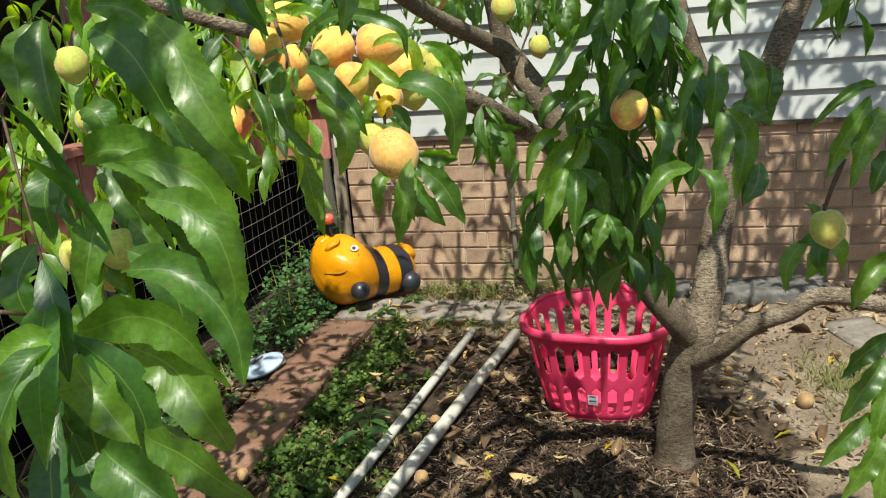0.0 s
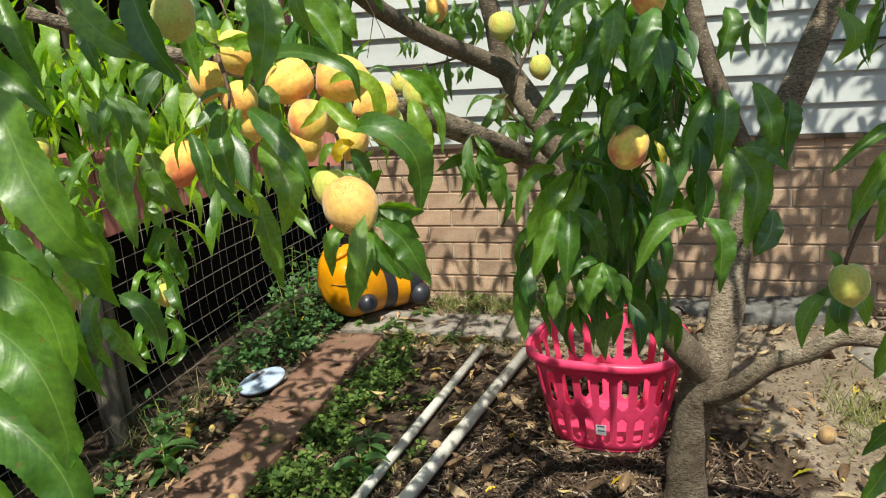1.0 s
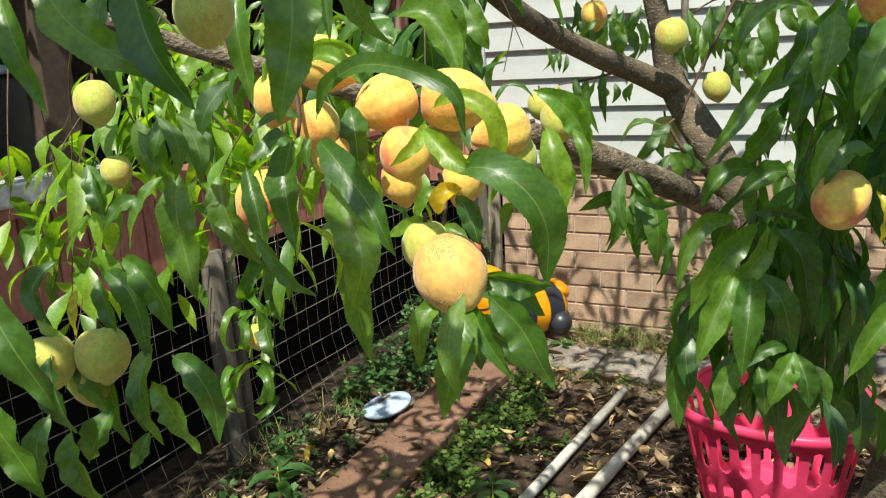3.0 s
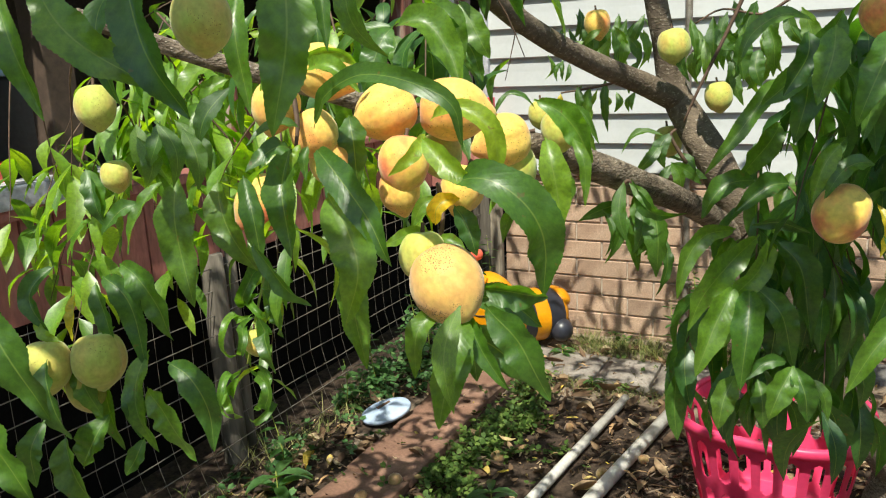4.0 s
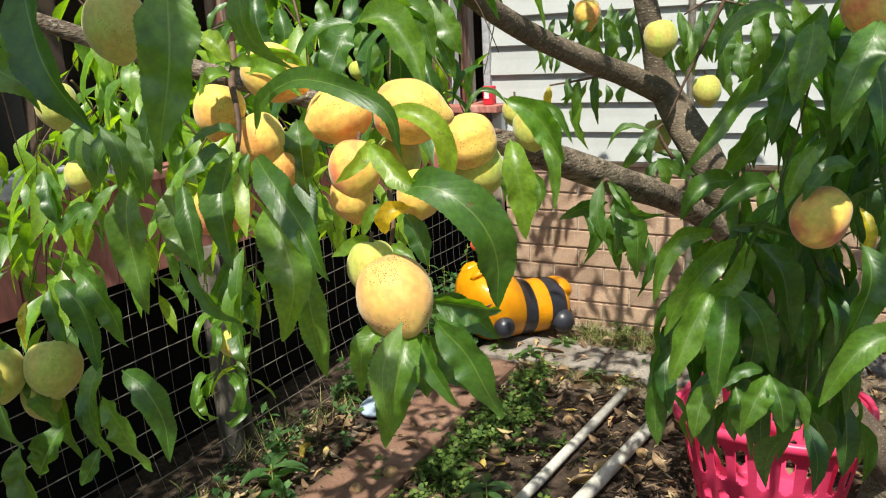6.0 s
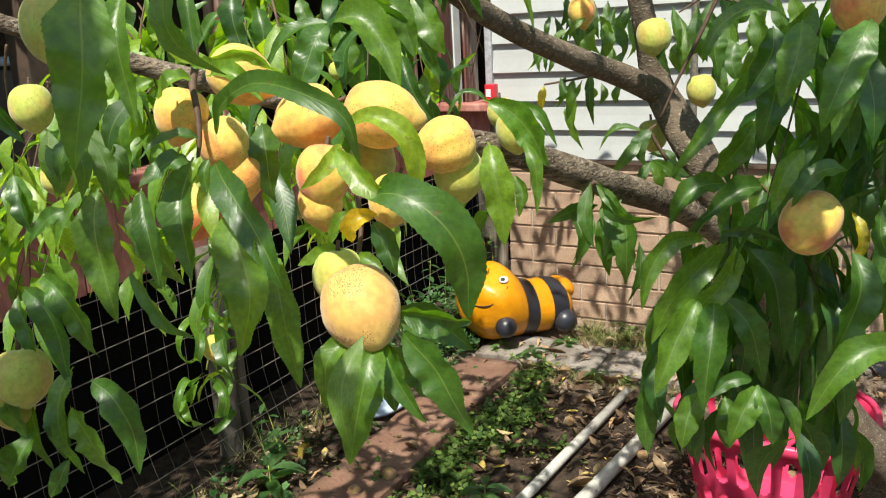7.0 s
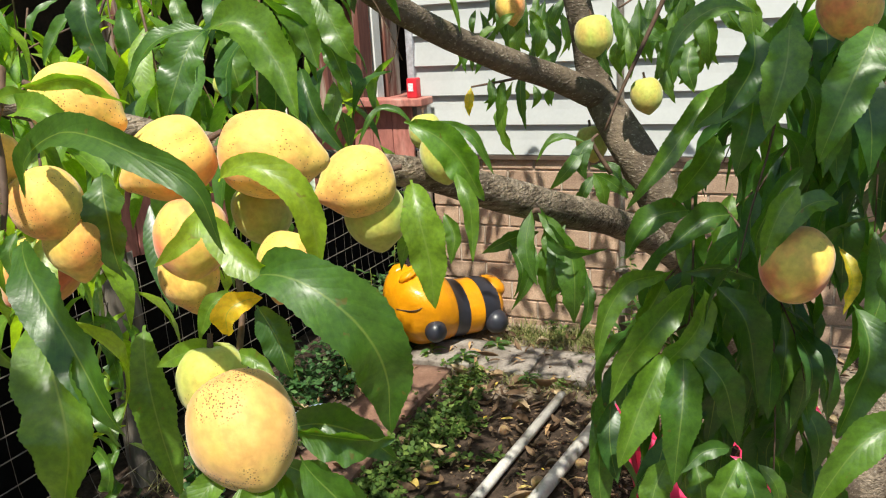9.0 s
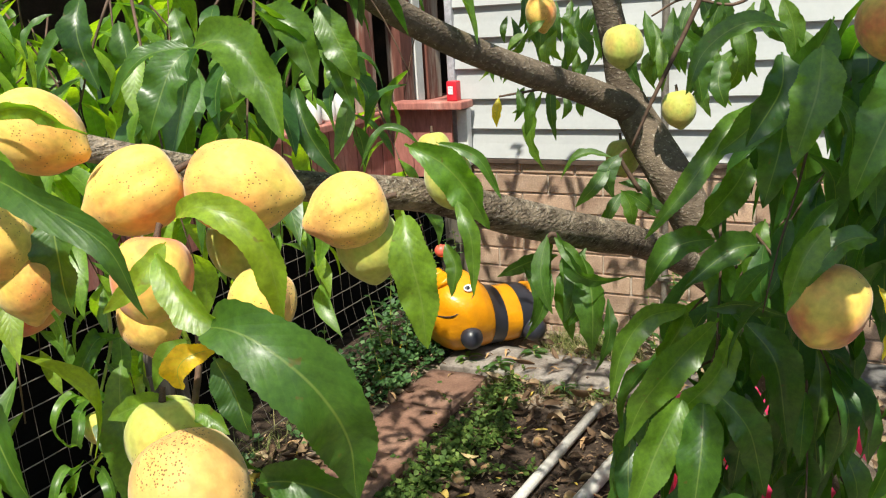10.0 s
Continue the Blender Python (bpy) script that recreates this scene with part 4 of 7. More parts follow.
LIMB_E = limb("limb", [(0.88, 2.53, 0.47, 0.034), (0.95, 2.43, 0.555, 0.028), (1.03, 2.36, 0.66, 0.025), (1.124, 2.316, 0.72, 0.024), (1.178, 2.285, 0.775, 0.024), (1.26, 2.265, 0.785, 0.024), (1.345, 2.24, 0.775, 0.022),
                       (1.5, 2.18, 0.85, 0.018), (1.75, 2.05, 1.05, 0.014)], material=TRUNK_BARK)

# thin reddish twig hanging before the fork
limb("twig", [(0.60, 1.86, 1.80, 0.0038), (0.553, 1.85, 1.67, 0.0034), (0.516, 1.844, 1.585, 0.003), (0.492, 1.838, 1.533, 0.0026), (0.468, 1.828, 1.474, 0.002)], 7, 4, 0.1, TWIG)


def leaf_mesh(name, bend, sickle, wave, seed, material, n=20, half=3):
    """A lance-shaped leaf, base at the origin, tip at (0, 1, 0), width 1: arched, folded along the rib, twisted, with a wavy toothed margin."""
    bm = bmesh.new()
    uv = bm.loops.layers.uv.new("UVMap")
    rows, info = [], {}
    twist = (0.5, -0.7, 0.9, -0.3)[int(seed * 3) % 4]
    fold = (0.070, 0.120, 0.050, 0.095)[int(seed * 5) % 4]
    for i in range(n + 1):
        s = i / n
        w = 0.06 if s < 0.04 else max(0.02, 0.62 * math.sin(math.pi * ((s - 0.03) / 0.97) ** 0.86) ** 0.82 * (1.06 - 0.22 * s))
        row = []
        for k in range(-half, half + 1):
            u = k / half
            tooth = 1 + (0.030 * (1 if i % 2 else -1) if abs(k) == half else 0)
            x = 0.5 * w * u * tooth
            ang = twist * (s - 0.25)
            z = bend * (math.sin(math.pi * s ** 1.15) - 0.25 * s) + fold * abs(u) ** 1.25 * w * (1 - 0.5 * s)
            z += x * math.sin(ang) * 0.23
            z += wave * (math.sin(s * 19 + seed + (2.3 if u > 0 else 0)) + 0.6 * math.sin(s * 33 + seed * 2 + (1.1 if u > 0 else 0))) * abs(u) ** 1.7 * w
            v = bm.verts.new((x * math.cos(ang) + sickle * math.sin(math.pi * s), s, z))
            info[v] = (0.5 + 0.5 * u, s)
            row.append(v)
        rows.append(row)
    for a, b in zip(rows, rows[1:]):
        for k in range(2 * half):
            f = bm.faces.new((a[k], a[k + 1], b[k + 1], b[k]))
            for lp in f.loops:
                lp[uv].uv = info[lp.vert]
    return mesh_from(name, bm, material)


LEAF_BENDS = ((0.12, 0.24), (0.20, -0.42), (0.30, 0.48), (0.44, -0.22))
LEAF_BANK = {}


def leaf_data(material, bend, pick, aspect):
    """Leaf meshes are shared: one for each bend, side curve and slimness. The bend is in lengths, so the width scale is kept apart."""
    key = (material.name, bend, pick, aspect)
    if key not in LEAF_BANK:
        b, s = LEAF_BENDS[bend]
        LEAF_BANK[key] = leaf_mesh("leaf", b * (1, 0.75, 1.25)[pick], s * (1, -0.8, 0.4)[pick], (0.028, 0.046, 0.036)[pick], pick * 2.1 + bend * 0.7, material)
    return LEAF_BANK[key]


REF = Vector((0.35, -0.85, 0.40)).normalized()
leaf_count = [0]


def place_leaf(parent, base, tip, width, turn, bend, material, data=None):
    base, tip = Vector(base), Vector(tip)
    c = tip - base
    ln = c.length
    c.normalize()
    n = (REF - c * REF.dot(c)).normalized()
    n = Matrix.Rotation(radians(turn), 3, c) @ n
    x = c.cross(n)
    leaf_count[0] += 1
    ob = new("leaf", data or leaf_data(material, bend, leaf_count[0] % 3, 0))
    ob.parent = parent
    m = Matrix((x * width * 1.14, c * ln * 1.05, n * ln)).transposed().to_4x4()
    m.translation = base - TREE
    ob.matrix_basis = m
    return ob


def drape(parent, material, width, turn0, turn1, *line):
    """One long leaf along a bowed midrib: folded along it, with a wavy toothed margin, turned about it from base to tip."""
    leaf_count[0] += 1
    k = leaf_count[0]
    pts = smooth_line(line, max(8, 60 // (len(line) - 1)))
    n, half = len(pts) - 1, 3
    base = Vector(line[0])
    width = min(width, 0.036 + 0.55 * (width - 0.036))
    bm = bmesh.new()
    uv = bm.loops.layers.uv.new("UVMap")
    rows, info = [], {}
    fold, wave, ph = 0.15 + 0.07 * (k % 4), 0.045 + 0.020 * (k % 3), k * 1.7
    length = sum((Vector(b) - Vector(a)).length for a, b in zip(line, line[1:]))
    bow = length * (0.10 + 0.03 * (k % 3))
    for i, q in enumerate(pts):
        s = i / n
        c = Vector(pts[min(i + 1, n)]) - Vector(pts[max(i - 1, 0)])
        c.normalize()
        nrm = (REF - c * REF.dot(c)).normalized()
        nrm = Matrix.Rotation(radians(turn0 + (turn1 - turn0) * s + 14 * math.sin(ph)), 3, c) @ nrm
        x = c.cross(nrm)
        w = 0.90 * width * (0.08 if s < 0.04 else max(0.02, 1.06 * math.sin(math.pi * s ** 0.90) ** 0.80 * (1.05 - 0.16 * s)))
        row = []
        for j in range(-half, half + 1):
            u = j / half
            side = 1 + (0.026 * (1 if i % 2 else -1) if abs(j) == half else 0)
            lift = fold * abs(u) ** 1.3 * w + wave * (math.sin(s * 16 + ph + (2.1 if u > 0 else 0)) + 0.7 * math.sin(s * 29 + ph * 2 + (0.9 if u > 0 else 0))) * abs(u) ** 1.5 * (0.35 * width + 0.65 * w)
            side *= 1 + 0.07 * math.sin(s * 21 + ph + (1.7 if u > 0 else 0)) * abs(u)
            lift += bow * math.sin(math.pi * s ** 0.8) + 0.014 * length * math.sin(s * 9 + ph)
            v = bm.verts.new(Vector(q) - base + x * (0.5 * w * u * side) + nrm * lift)
            info[v] = (0.5 + 0.5 * u, s)
            row.append(v)
        rows.append(row)
    for a, b in zip(rows, rows[1:]):
        for j in range(2 * half):
            f = bm.faces.new((a[j], a[j + 1], b[j + 1], b[j]))
            for lp in f.loops:
                lp[uv].uv = info[lp.vert]
    ob = part("leaf", bm, material, parent)
    ob.location = base - TREE
    return ob


def sprig(parent, twig, leaves, material):
    holder = parent
    if twig:
        holder = limb("twig", twig, 7, 4, 0.05, TWIG)
    for x0, y0, z0, x1, y1, z1, w, turn, bend in leaves:
        place_leaf(holder, (x0, y0, z0), (x1, y1, z1), w, turn, bend, material)


PEACH_KINDS = {"P": (PEACH, "ripening yellow-orange peach with a red blush on the tree", 0.22),
               "B": (PEACH_BLUSH, "yellow peach with a strong red blush on one cheek", 0.16),
               "G": (PEACH_GREEN, "pale green-yellow unripe peach on the tree", 0.13),
               "S": (PEACH_SPOT, "yellow-orange peach peppered with small dark specks", 0.10)}
PEACH_BANK = {}


def hang_peach(x, y, z, r, kind, tx, ty, tz):
    """A peach of radius r whose tip points along (tx, ty, tz)."""
    m, label, tip = PEACH_KINDS[kind]
    if kind not in PEACH_BANK:
        PEACH_BANK[kind] = [mesh_from("peach", peach_bm(1.0, tip, 32, 20, 4.7 * k + len(PEACH_BANK)), m) for k in range(3)]
    p = new("peach", PEACH_BANK[kind][int(x * 1000) % 3])
    q = Vector((tx, ty, tz)).to_track_quat("-Z", "Y").to_matrix().to_4x4()
    p.matrix_basis = Matrix.Translation((x, y, z)) @ q @ pose(0, 0, 0, 0, 0, 150 + (x * 7919 + z * 3571) % 1 * 90) @ Matrix.Diagonal((r * 0.97, r * 0.97, r * (1.08 + 0.10 * ((x * 5381 + y * 1999) % 1)), 1))
    tagged(p, label, "peach", "peaches on the tree")
    if "stalk" not in PEACH_BANK:
        PEACH_BANK["stalk"] = mesh_from("stalk", tube_bm([(0, 0, 0.80, 0.10), (0.02, 0, 1.02, 0.075), (0.04, 0.02, 1.12, 0.09)], 7, 3), TWIG)
    stalk = new("stalk", PEACH_BANK["stalk"])
    stalk.parent = p


# open places in the foliage: before the lone ripe peach, the fork of the main limb and the porch
GAPS = ((Vector((0.723, 1.471, 1.44)), Vector((0.85, 0.95, 2.3)), 0.06), (Vector((0.723, 1.471, 1.4)), Vector((0.735, 1, 1.54)), 0.07), (Vector((0.42, 2.08, 1.46)), Vector((0.6, 1.2, 1.56)), 0.07), (Vector((0.45, 1.9, 1.33)), Vector((0.56, 1.35, 1.45)), 0.05), (Vector((0.372, 1.308, 1.494)), Vector((0.58, 0.93, 1.57)), 0.055),
        (Vector((-0.162, 1.105, 1.563)), Vector((-1.359, 1.962, 1.505)), 0.100), (Vector((0.321, 1.490, 1.619)), Vector((-0.514, 3.097, 1.585)), 0.062), (Vector((0.385, 1.347, 1.613)), Vector((-0.440, 2.954, 1.595)), 0.055), (Vector((0.336, 1.471, 1.537)), Vector((-0.470, 3.039, 1.332)), 0.045))


def open_air(q):
    for a, b, r in GAPS:
        s = max(0.0, min(1.0, (q - a).dot(b - a) / (b - a).length_squared))
        if (a.lerp(b, s) - q).length < r:
            return True
    return False


def foliage(name, leaves, material, parent, label=""):
    """Many leaves in one mesh; leaves: rows of base, tip, width, normal."""
    steps = ((0.0, 0.05), (0.08, 0.34), (0.20, 0.74), (0.34, 0.96), (0.48, 1.0), (0.62, 0.88), (0.76, 0.62), (0.89, 0.28), (1.0, 0.0))
    verts, faces, uvs = [], [], []
    for base, tip, w, n in leaves:
        if open_air((base + tip) / 2):
            continue
        c = tip - base
        ln = c.length
        c = c / ln
        n = (n - c * n.dot(c)).normalized()
        x = c.cross(n)
        o = len(verts)
        arch = random.uniform(0.03, 0.26)
        curve = random.uniform(-0.10, 0.10) * ln
        twirl = random.uniform(0, 6.3)
        for s, h in steps:
            mid = base + c * (ln * s) + n * (arch * ln * math.sin(math.pi * s)) + x * (curve * math.sin(math.pi * s)) - TREE
            for u in (-1, 0, 1):
                verts.append(mid + x * (0.5 * w * h * u) + n * (w * h * (0.18 * abs(u) + 0.07 * u * math.sin(s * 11 + twirl))))
                uvs.append((0.5 + 0.5 * u, s))
        for i in range(len(steps) - 1):
            for k in range(2):
                a = o + 3 * i + k
                faces.append((a, a + 1, a + 4, a + 3))
    me = bpy.data.meshes.new(name)
    me.from_pydata(verts, [], faces)
    layer = me.uv_layers.new(name="UVMap")
    for lp in me.loops:
        layer.data[lp.index].uv = uvs[lp.vertex_index]
    me.materials.append(material)
    me.shade_smooth()
    ob = new(name, me)
    ob.parent = parent
    ob["kind"] = "stuff"
    if label:
        ob["label"] = label
    return ob


def shoot_leaves(start, way, length, count, size, droop=0.6, spread=0.6, slim=0.30):
    """A hanging shoot: a bowed line and the leaves that leave it in turn."""
    pts, out = [], []
    p, d = Vector(start), Vector(way).normalized()
    step = length / 12
    for i in range(13):
        pts.append(p.copy())
        d = (d + Vector((random.uniform(-0.10, 0.10), random.uniform(-0.10, 0.10), -droop * 0.16))).normalized()
        p = p + d * step
    for k in range(count):
        s = 1 + 11 * (k + random.random() * 0.6) / count
        i = min(int(s), 11)
        q = pts[i].lerp(pts[i + 1], s - i)
        a = random.uniform(0, 2 * math.pi)
        side = Vector((math.cos(a), math.sin(a), 0))
        axis = (side * spread * random.uniform(0.5, 1.5) + Vector((0, 0, -random.uniform(0.5, 1.1)))).normalized()
        ln = size * random.uniform(0.65, 1.2)
        nrm = (side * 0.7 + Vector((0, 0, 0.8)) + Vector([random.uniform(-0.4, 0.4) for _ in range(3)])).normalized()
        out.append((q, q + axis * ln, ln * slim * random.uniform(0.85, 1.15), nrm))
    return pts, out


def shoots(label, spots, seed, material=None, spread=0.6, slim=0.30, parent=None, name="foliage"):
    random.seed(seed)
    rows = []
    for start, way, length, count, size, droop in spots:
        pts, lv = shoot_leaves(start, way, length, count, size, droop, spread, slim)
        rows += lv
        limb("twig", [(*pts[i], 0.0018 - 0.0001 * i) for i in range(0, 13, 3)], 6, 2, 0.0, TWIG)
    return foliage(name, rows, material or LEAF_CROWN, parent or tree, label)


# ---- shoots with their leaves: base, tip, width, turn about the chord, bend ----
sprig(LIMB_B, None, [
    (0.466, 0.987, 1.41, 0.476, 0.95, 1.339, 0.03, -10, 1),
], LEAF)
sprig(LIMB_B, None, [
    (0.495, 0.819, 1.662, 0.505, 0.831, 1.607, 0.02, 20, 2),
], LEAF_SHADE)
sprig(LIMB_B, [(0.444, 1.61, 1.4, 0.004), (0.436, 1.6, 1.413, 0.003), (0.423, 1.602, 1.393, 0.002)], [
    (0.432, 1.599, 1.413, 0.441, 1.581, 1.329, 0.031, 16, 0),
    (0.441, 1.602, 1.415, 0.513, 1.612, 1.364, 0.037, 57, 3),
    (0.439, 1.6, 1.409, 0.476, 1.601, 1.364, 0.026, 20, 1),
    (0.416, 1.61, 1.391, 0.409, 1.581, 1.295, 0.028, -5, 1),
    (0.454, 1.651, 1.376, 0.47, 1.625, 1.268, 0.06, 42, 2),
    (0.473, 1.643, 1.323, 0.445, 1.627, 1.297, 0.029, 37, 1),
    (0.44, 1.646, 1.373, 0.438, 1.626, 1.301, 0.035, 27, 1),
], LEAF)
sprig(LIMB_B, None, [
    (0.146, 1.031, 1.546, 0.156, 1.032, 1.487, 0.032, -13, 0),
    (0.185, 1.061, 1.583, 0.158, 1.039, 1.53, 0.033, 2, 0),
    (0.126, 1.016, 1.555, 0.136, 1.018, 1.492, 0.027, -15, 1),
], LEAF_SHADE)
sprig(LIMB_B, None, [
    (0.408, 1.671, 1.4, 0.411, 1.654, 1.323, 0.03, -22, 1),
    (0.426, 1.675, 1.379, 0.443, 1.665, 1.32, 0.027, 43, 1),
    (0.39, 1.628, 1.363, 0.4, 1.613, 1.297, 0.024, -14, 1),
    (0.443, 1.702, 1.369, 0.437, 1.671, 1.263, 0.051, -12, 1),
    (0.467, 1.669, 1.311, 0.449, 1.657, 1.288, 0.021, -32, 0),
    (0.412, 1.687, 1.362, 0.347, 1.657, 1.337, 0.039, -41, 0),
    (0.47, 1.707, 1.304, 0.463, 1.678, 1.221, 0.029, -24, 0),
], LEAF)
sprig(LIMB_B, None, [
    (0.115, 1.062, 1.535, 0.135, 1.074, 1.5, 0.03, -17, 1),
    (0.086, 1.027, 1.538, 0.089, 1.025, 1.488, 0.034, 0, 1),
    (0.112, 1.036, 1.553, 0.1, 1.023, 1.508, 0.03, 18, 2),
], LEAF_SHADE)
sprig(LIMB_B, None, [
    (0.065, 1.047, 1.549, 0.074, 1.047, 1.486, 0.036, -42, 2),
    (0.112, 1.055, 1.553, 0.118, 1.055, 1.509, 0.024, -28, 1),
], LEAF_SHADE)
sprig(LIMB_A, [(0.451, 1.949, 1.39, 0.004), (0.425, 1.939, 1.439, 0.003), (0.433, 1.943, 1.453, 0.002)], [
    (0.426, 1.94, 1.448, 0.418, 1.929, 1.385, 0.044, 2, 1),
    (0.412, 1.935, 1.435, 0.365, 1.911, 1.373, 0.032, 4, 1),
    (0.416, 1.937, 1.441, 0.344, 1.911, 1.415, 0.021, 27, 2),
    (0.427, 1.932, 1.393, 0.478, 1.938, 1.355, 0.033, 36, 0),
    (0.429, 1.933, 1.391, 0.41, 1.919, 1.344, 0.026, 8, 0),
    (0.427, 1.933, 1.394, 0.443, 1.926, 1.337, 0.038, 49, 1),
    (0.442, 1.956, 1.629, 0.452, 1.956, 1.539, 0.03, 22, 1),
    (0.474, 1.963, 1.609, 0.478, 1.961, 1.536, 0.025, 19, 1),
    (0.523, 1.973, 1.598, 0.534, 1.973, 1.544, 0.033, -11, 1),
    (0.493, 1.967, 1.626, 0.528, 1.974, 1.589, 0.031, 8, 1),
], LEAF)
sprig(LIMB_A, [(0.604, 2.089, 1.674, 0.003), (0.555, 2.084, 1.648, 0.0025), (0.487, 2.074, 1.661, 0.002), (0.439, 2.066, 1.638, 0.0015)], [
    (0.47, 2.072, 1.649, 0.479, 2.071, 1.556, 0.04, 44, 1),
    (0.439, 2.066, 1.633, 0.431, 2.062, 1.554, 0.033, 12, 1),
    (0.495, 2.076, 1.656, 0.505, 2.076, 1.568, 0.039, 22, 1),
    (0.522, 2.08, 1.628, 0.537, 2.078, 1.531, 0.05, 48, 1),
    (0.542, 2.083, 1.661, 0.54, 2.082, 1.584, 0.042, 38, 0),
    (0.56, 2.085, 1.635, 0.575, 2.083, 1.539, 0.051, 48, 2),
    (0.461, 2.07, 1.597, 0.445, 2.063, 1.53, 0.035, 38, 2),
    (0.509, 2.078, 1.594, 0.498, 2.071, 1.515, 0.034, -6, 1),
    (0.584, 2.088, 1.65, 0.592, 2.086, 1.547, 0.045, 30, 1),
    (0.569, 2.085, 1.591, 0.555, 2.078, 1.504, 0.046, 45, 2),
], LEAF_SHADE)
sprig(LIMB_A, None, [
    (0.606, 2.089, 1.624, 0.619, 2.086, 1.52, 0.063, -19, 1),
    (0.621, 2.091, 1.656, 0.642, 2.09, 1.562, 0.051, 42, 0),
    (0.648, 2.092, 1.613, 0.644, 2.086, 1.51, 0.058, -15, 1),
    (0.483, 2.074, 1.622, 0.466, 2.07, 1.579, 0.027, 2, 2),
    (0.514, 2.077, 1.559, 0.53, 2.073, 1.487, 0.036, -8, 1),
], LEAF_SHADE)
sprig(LIMB_A, None, [
    (0.44, 1.976, 1.378, 0.481, 1.982, 1.359, 0.031, 5, 0),
    (0.414, 1.975, 1.364, 0.386, 1.961, 1.33, 0.026, -34, 0),
    (0.417, 1.956, 1.4, 0.465, 1.962, 1.363, 0.03, -9, 2),
    (0.437, 2.028, 1.647, 0.45, 2.03, 1.575, 0.025, -5, 0),
    (0.483, 2.012, 1.605, 0.522, 2.018, 1.563, 0.032, -17, 1),
    (0.512, 2.022, 1.604, 0.501, 2.018, 1.554, 0.025, 9, 1),
    (0.49, 2.001, 1.619, 0.528, 2.007, 1.595, 0.027, 53, 1),
], LEAF)
sprig(LIMB_A, None, [
    (0.471, 2.139, 1.65, 0.507, 2.144, 1.598, 0.037, 25, 0),
    (0.437, 2.119, 1.612, 0.431, 2.114, 1.532, 0.035, 38, 0),
    (0.495, 2.146, 1.678, 0.511, 2.148, 1.595, 0.038, -11, 2),
    (0.506, 2.154, 1.621, 0.489, 2.149, 1.562, 0.048, -29, 0),
    (0.532, 2.144, 1.669, 0.499, 2.14, 1.611, 0.046, -40, 2),
    (0.542, 2.107, 1.673, 0.509, 2.103, 1.616, 0.046, -40, 2),
    (0.447, 2.138, 1.604, 0.436, 2.134, 1.557, 0.031, -17, 1),
    (0.496, 2.145, 1.587, 0.483, 2.139, 1.514, 0.034, 23, 2),
    (0.592, 2.125, 1.663, 0.641, 2.128, 1.586, 0.037, 42, 2),
    (0.56, 2.132, 1.576, 0.528, 2.125, 1.513, 0.043, 32, 1),
], LEAF_SHADE)
sprig(LIMB_L, [(0.273, 2.249, 1.536, 0.004), (0.208, 2.227, 1.519, 0.003), (0.126, 2.195, 1.507, 0.002)], [
    (0.229, 2.237, 1.617, 0.218, 2.232, 1.548, 0.036, 29, 1),
    (0.262, 2.248, 1.626, 0.249, 2.242, 1.557, 0.038, -17, 2),
    (0.186, 2.219, 1.517, 0.176, 2.207, 1.428, 0.035, -34, 0),
    (0.202, 2.224, 1.513, 0.205, 2.21, 1.372, 0.041, 42, 1),
    (0.159, 2.209, 1.521, 0.154, 2.202, 1.461, 0.028, -17, 1),
    (0.24, 2.237, 1.505, 0.236, 2.232, 1.462, 0.025, 15, 1),
    (0.279, 2.249, 1.504, 0.274, 2.244, 1.465, 0.024, -20, 1),
    (0.208, 2.23, 1.64, 0.175, 2.218, 1.609, 0.025, -2, 0),
    (0.176, 2.218, 1.62, 0.127, 2.199, 1.589, 0.026, -53, 1),
    (0.132, 2.201, 1.577, 0.118, 2.194, 1.535, 0.021, 30, 1),
], LEAF)
sprig(LIMB_L, None, [
    (0.143, 2.205, 1.571, 0.134, 2.2, 1.532, 0.017, -10, 1),
    (0.251, 2.244, 1.604, 0.278, 2.251, 1.547, 0.036, -21, 1),
    (0.235, 2.239, 1.644, 0.261, 2.247, 1.592, 0.029, 48, 2),
    (0.294, 2.257, 1.635, 0.305, 2.26, 1.568, 0.028, -9, 0),
    (0.1, 2.188, 1.591, 0.094, 2.183, 1.54, 0.022, -43, 1),
    (0.283, 2.253, 1.569, 0.268, 2.245, 1.502, 0.033, -16, 1),
], LEAF)
sprig(LIMB_L, None, [
    (0.126, 2.195, 1.506, 0.121, 2.188, 1.454, 0.031, 28, 1),
], LEAF_YELLOW)
sprig(LIMB_L, None, [
    (0.083, 2.378, 1.649, 0.072, 2.373, 1.58, 0.029, -24, 1),
    (0.118, 2.39, 1.676, 0.126, 2.393, 1.589, 0.038, 37, 2),
    (0.145, 2.4, 1.651, 0.137, 2.396, 1.559, 0.035, -3, 0),
    (0.169, 2.407, 1.678, 0.178, 2.41, 1.598, 0.033, -5, 0),
    (0.184, 2.413, 1.638, 0.18, 2.409, 1.539, 0.043, -25, 0),
    (0.213, 2.421, 1.664, 0.203, 2.417, 1.567, 0.036, 18, 0),
    (0.235, 2.428, 1.64, 0.24, 2.427, 1.548, 0.036, -19, 1),
    (0.108, 2.386, 1.694, 0.094, 2.382, 1.626, 0.03, 2, 2),
    (0.253, 2.432, 1.673, 0.223, 2.424, 1.595, 0.033, 24, 1),
    (0.2, 2.417, 1.585, 0.194, 2.412, 1.515, 0.028, 11, 1),
], LEAF_SHADE)
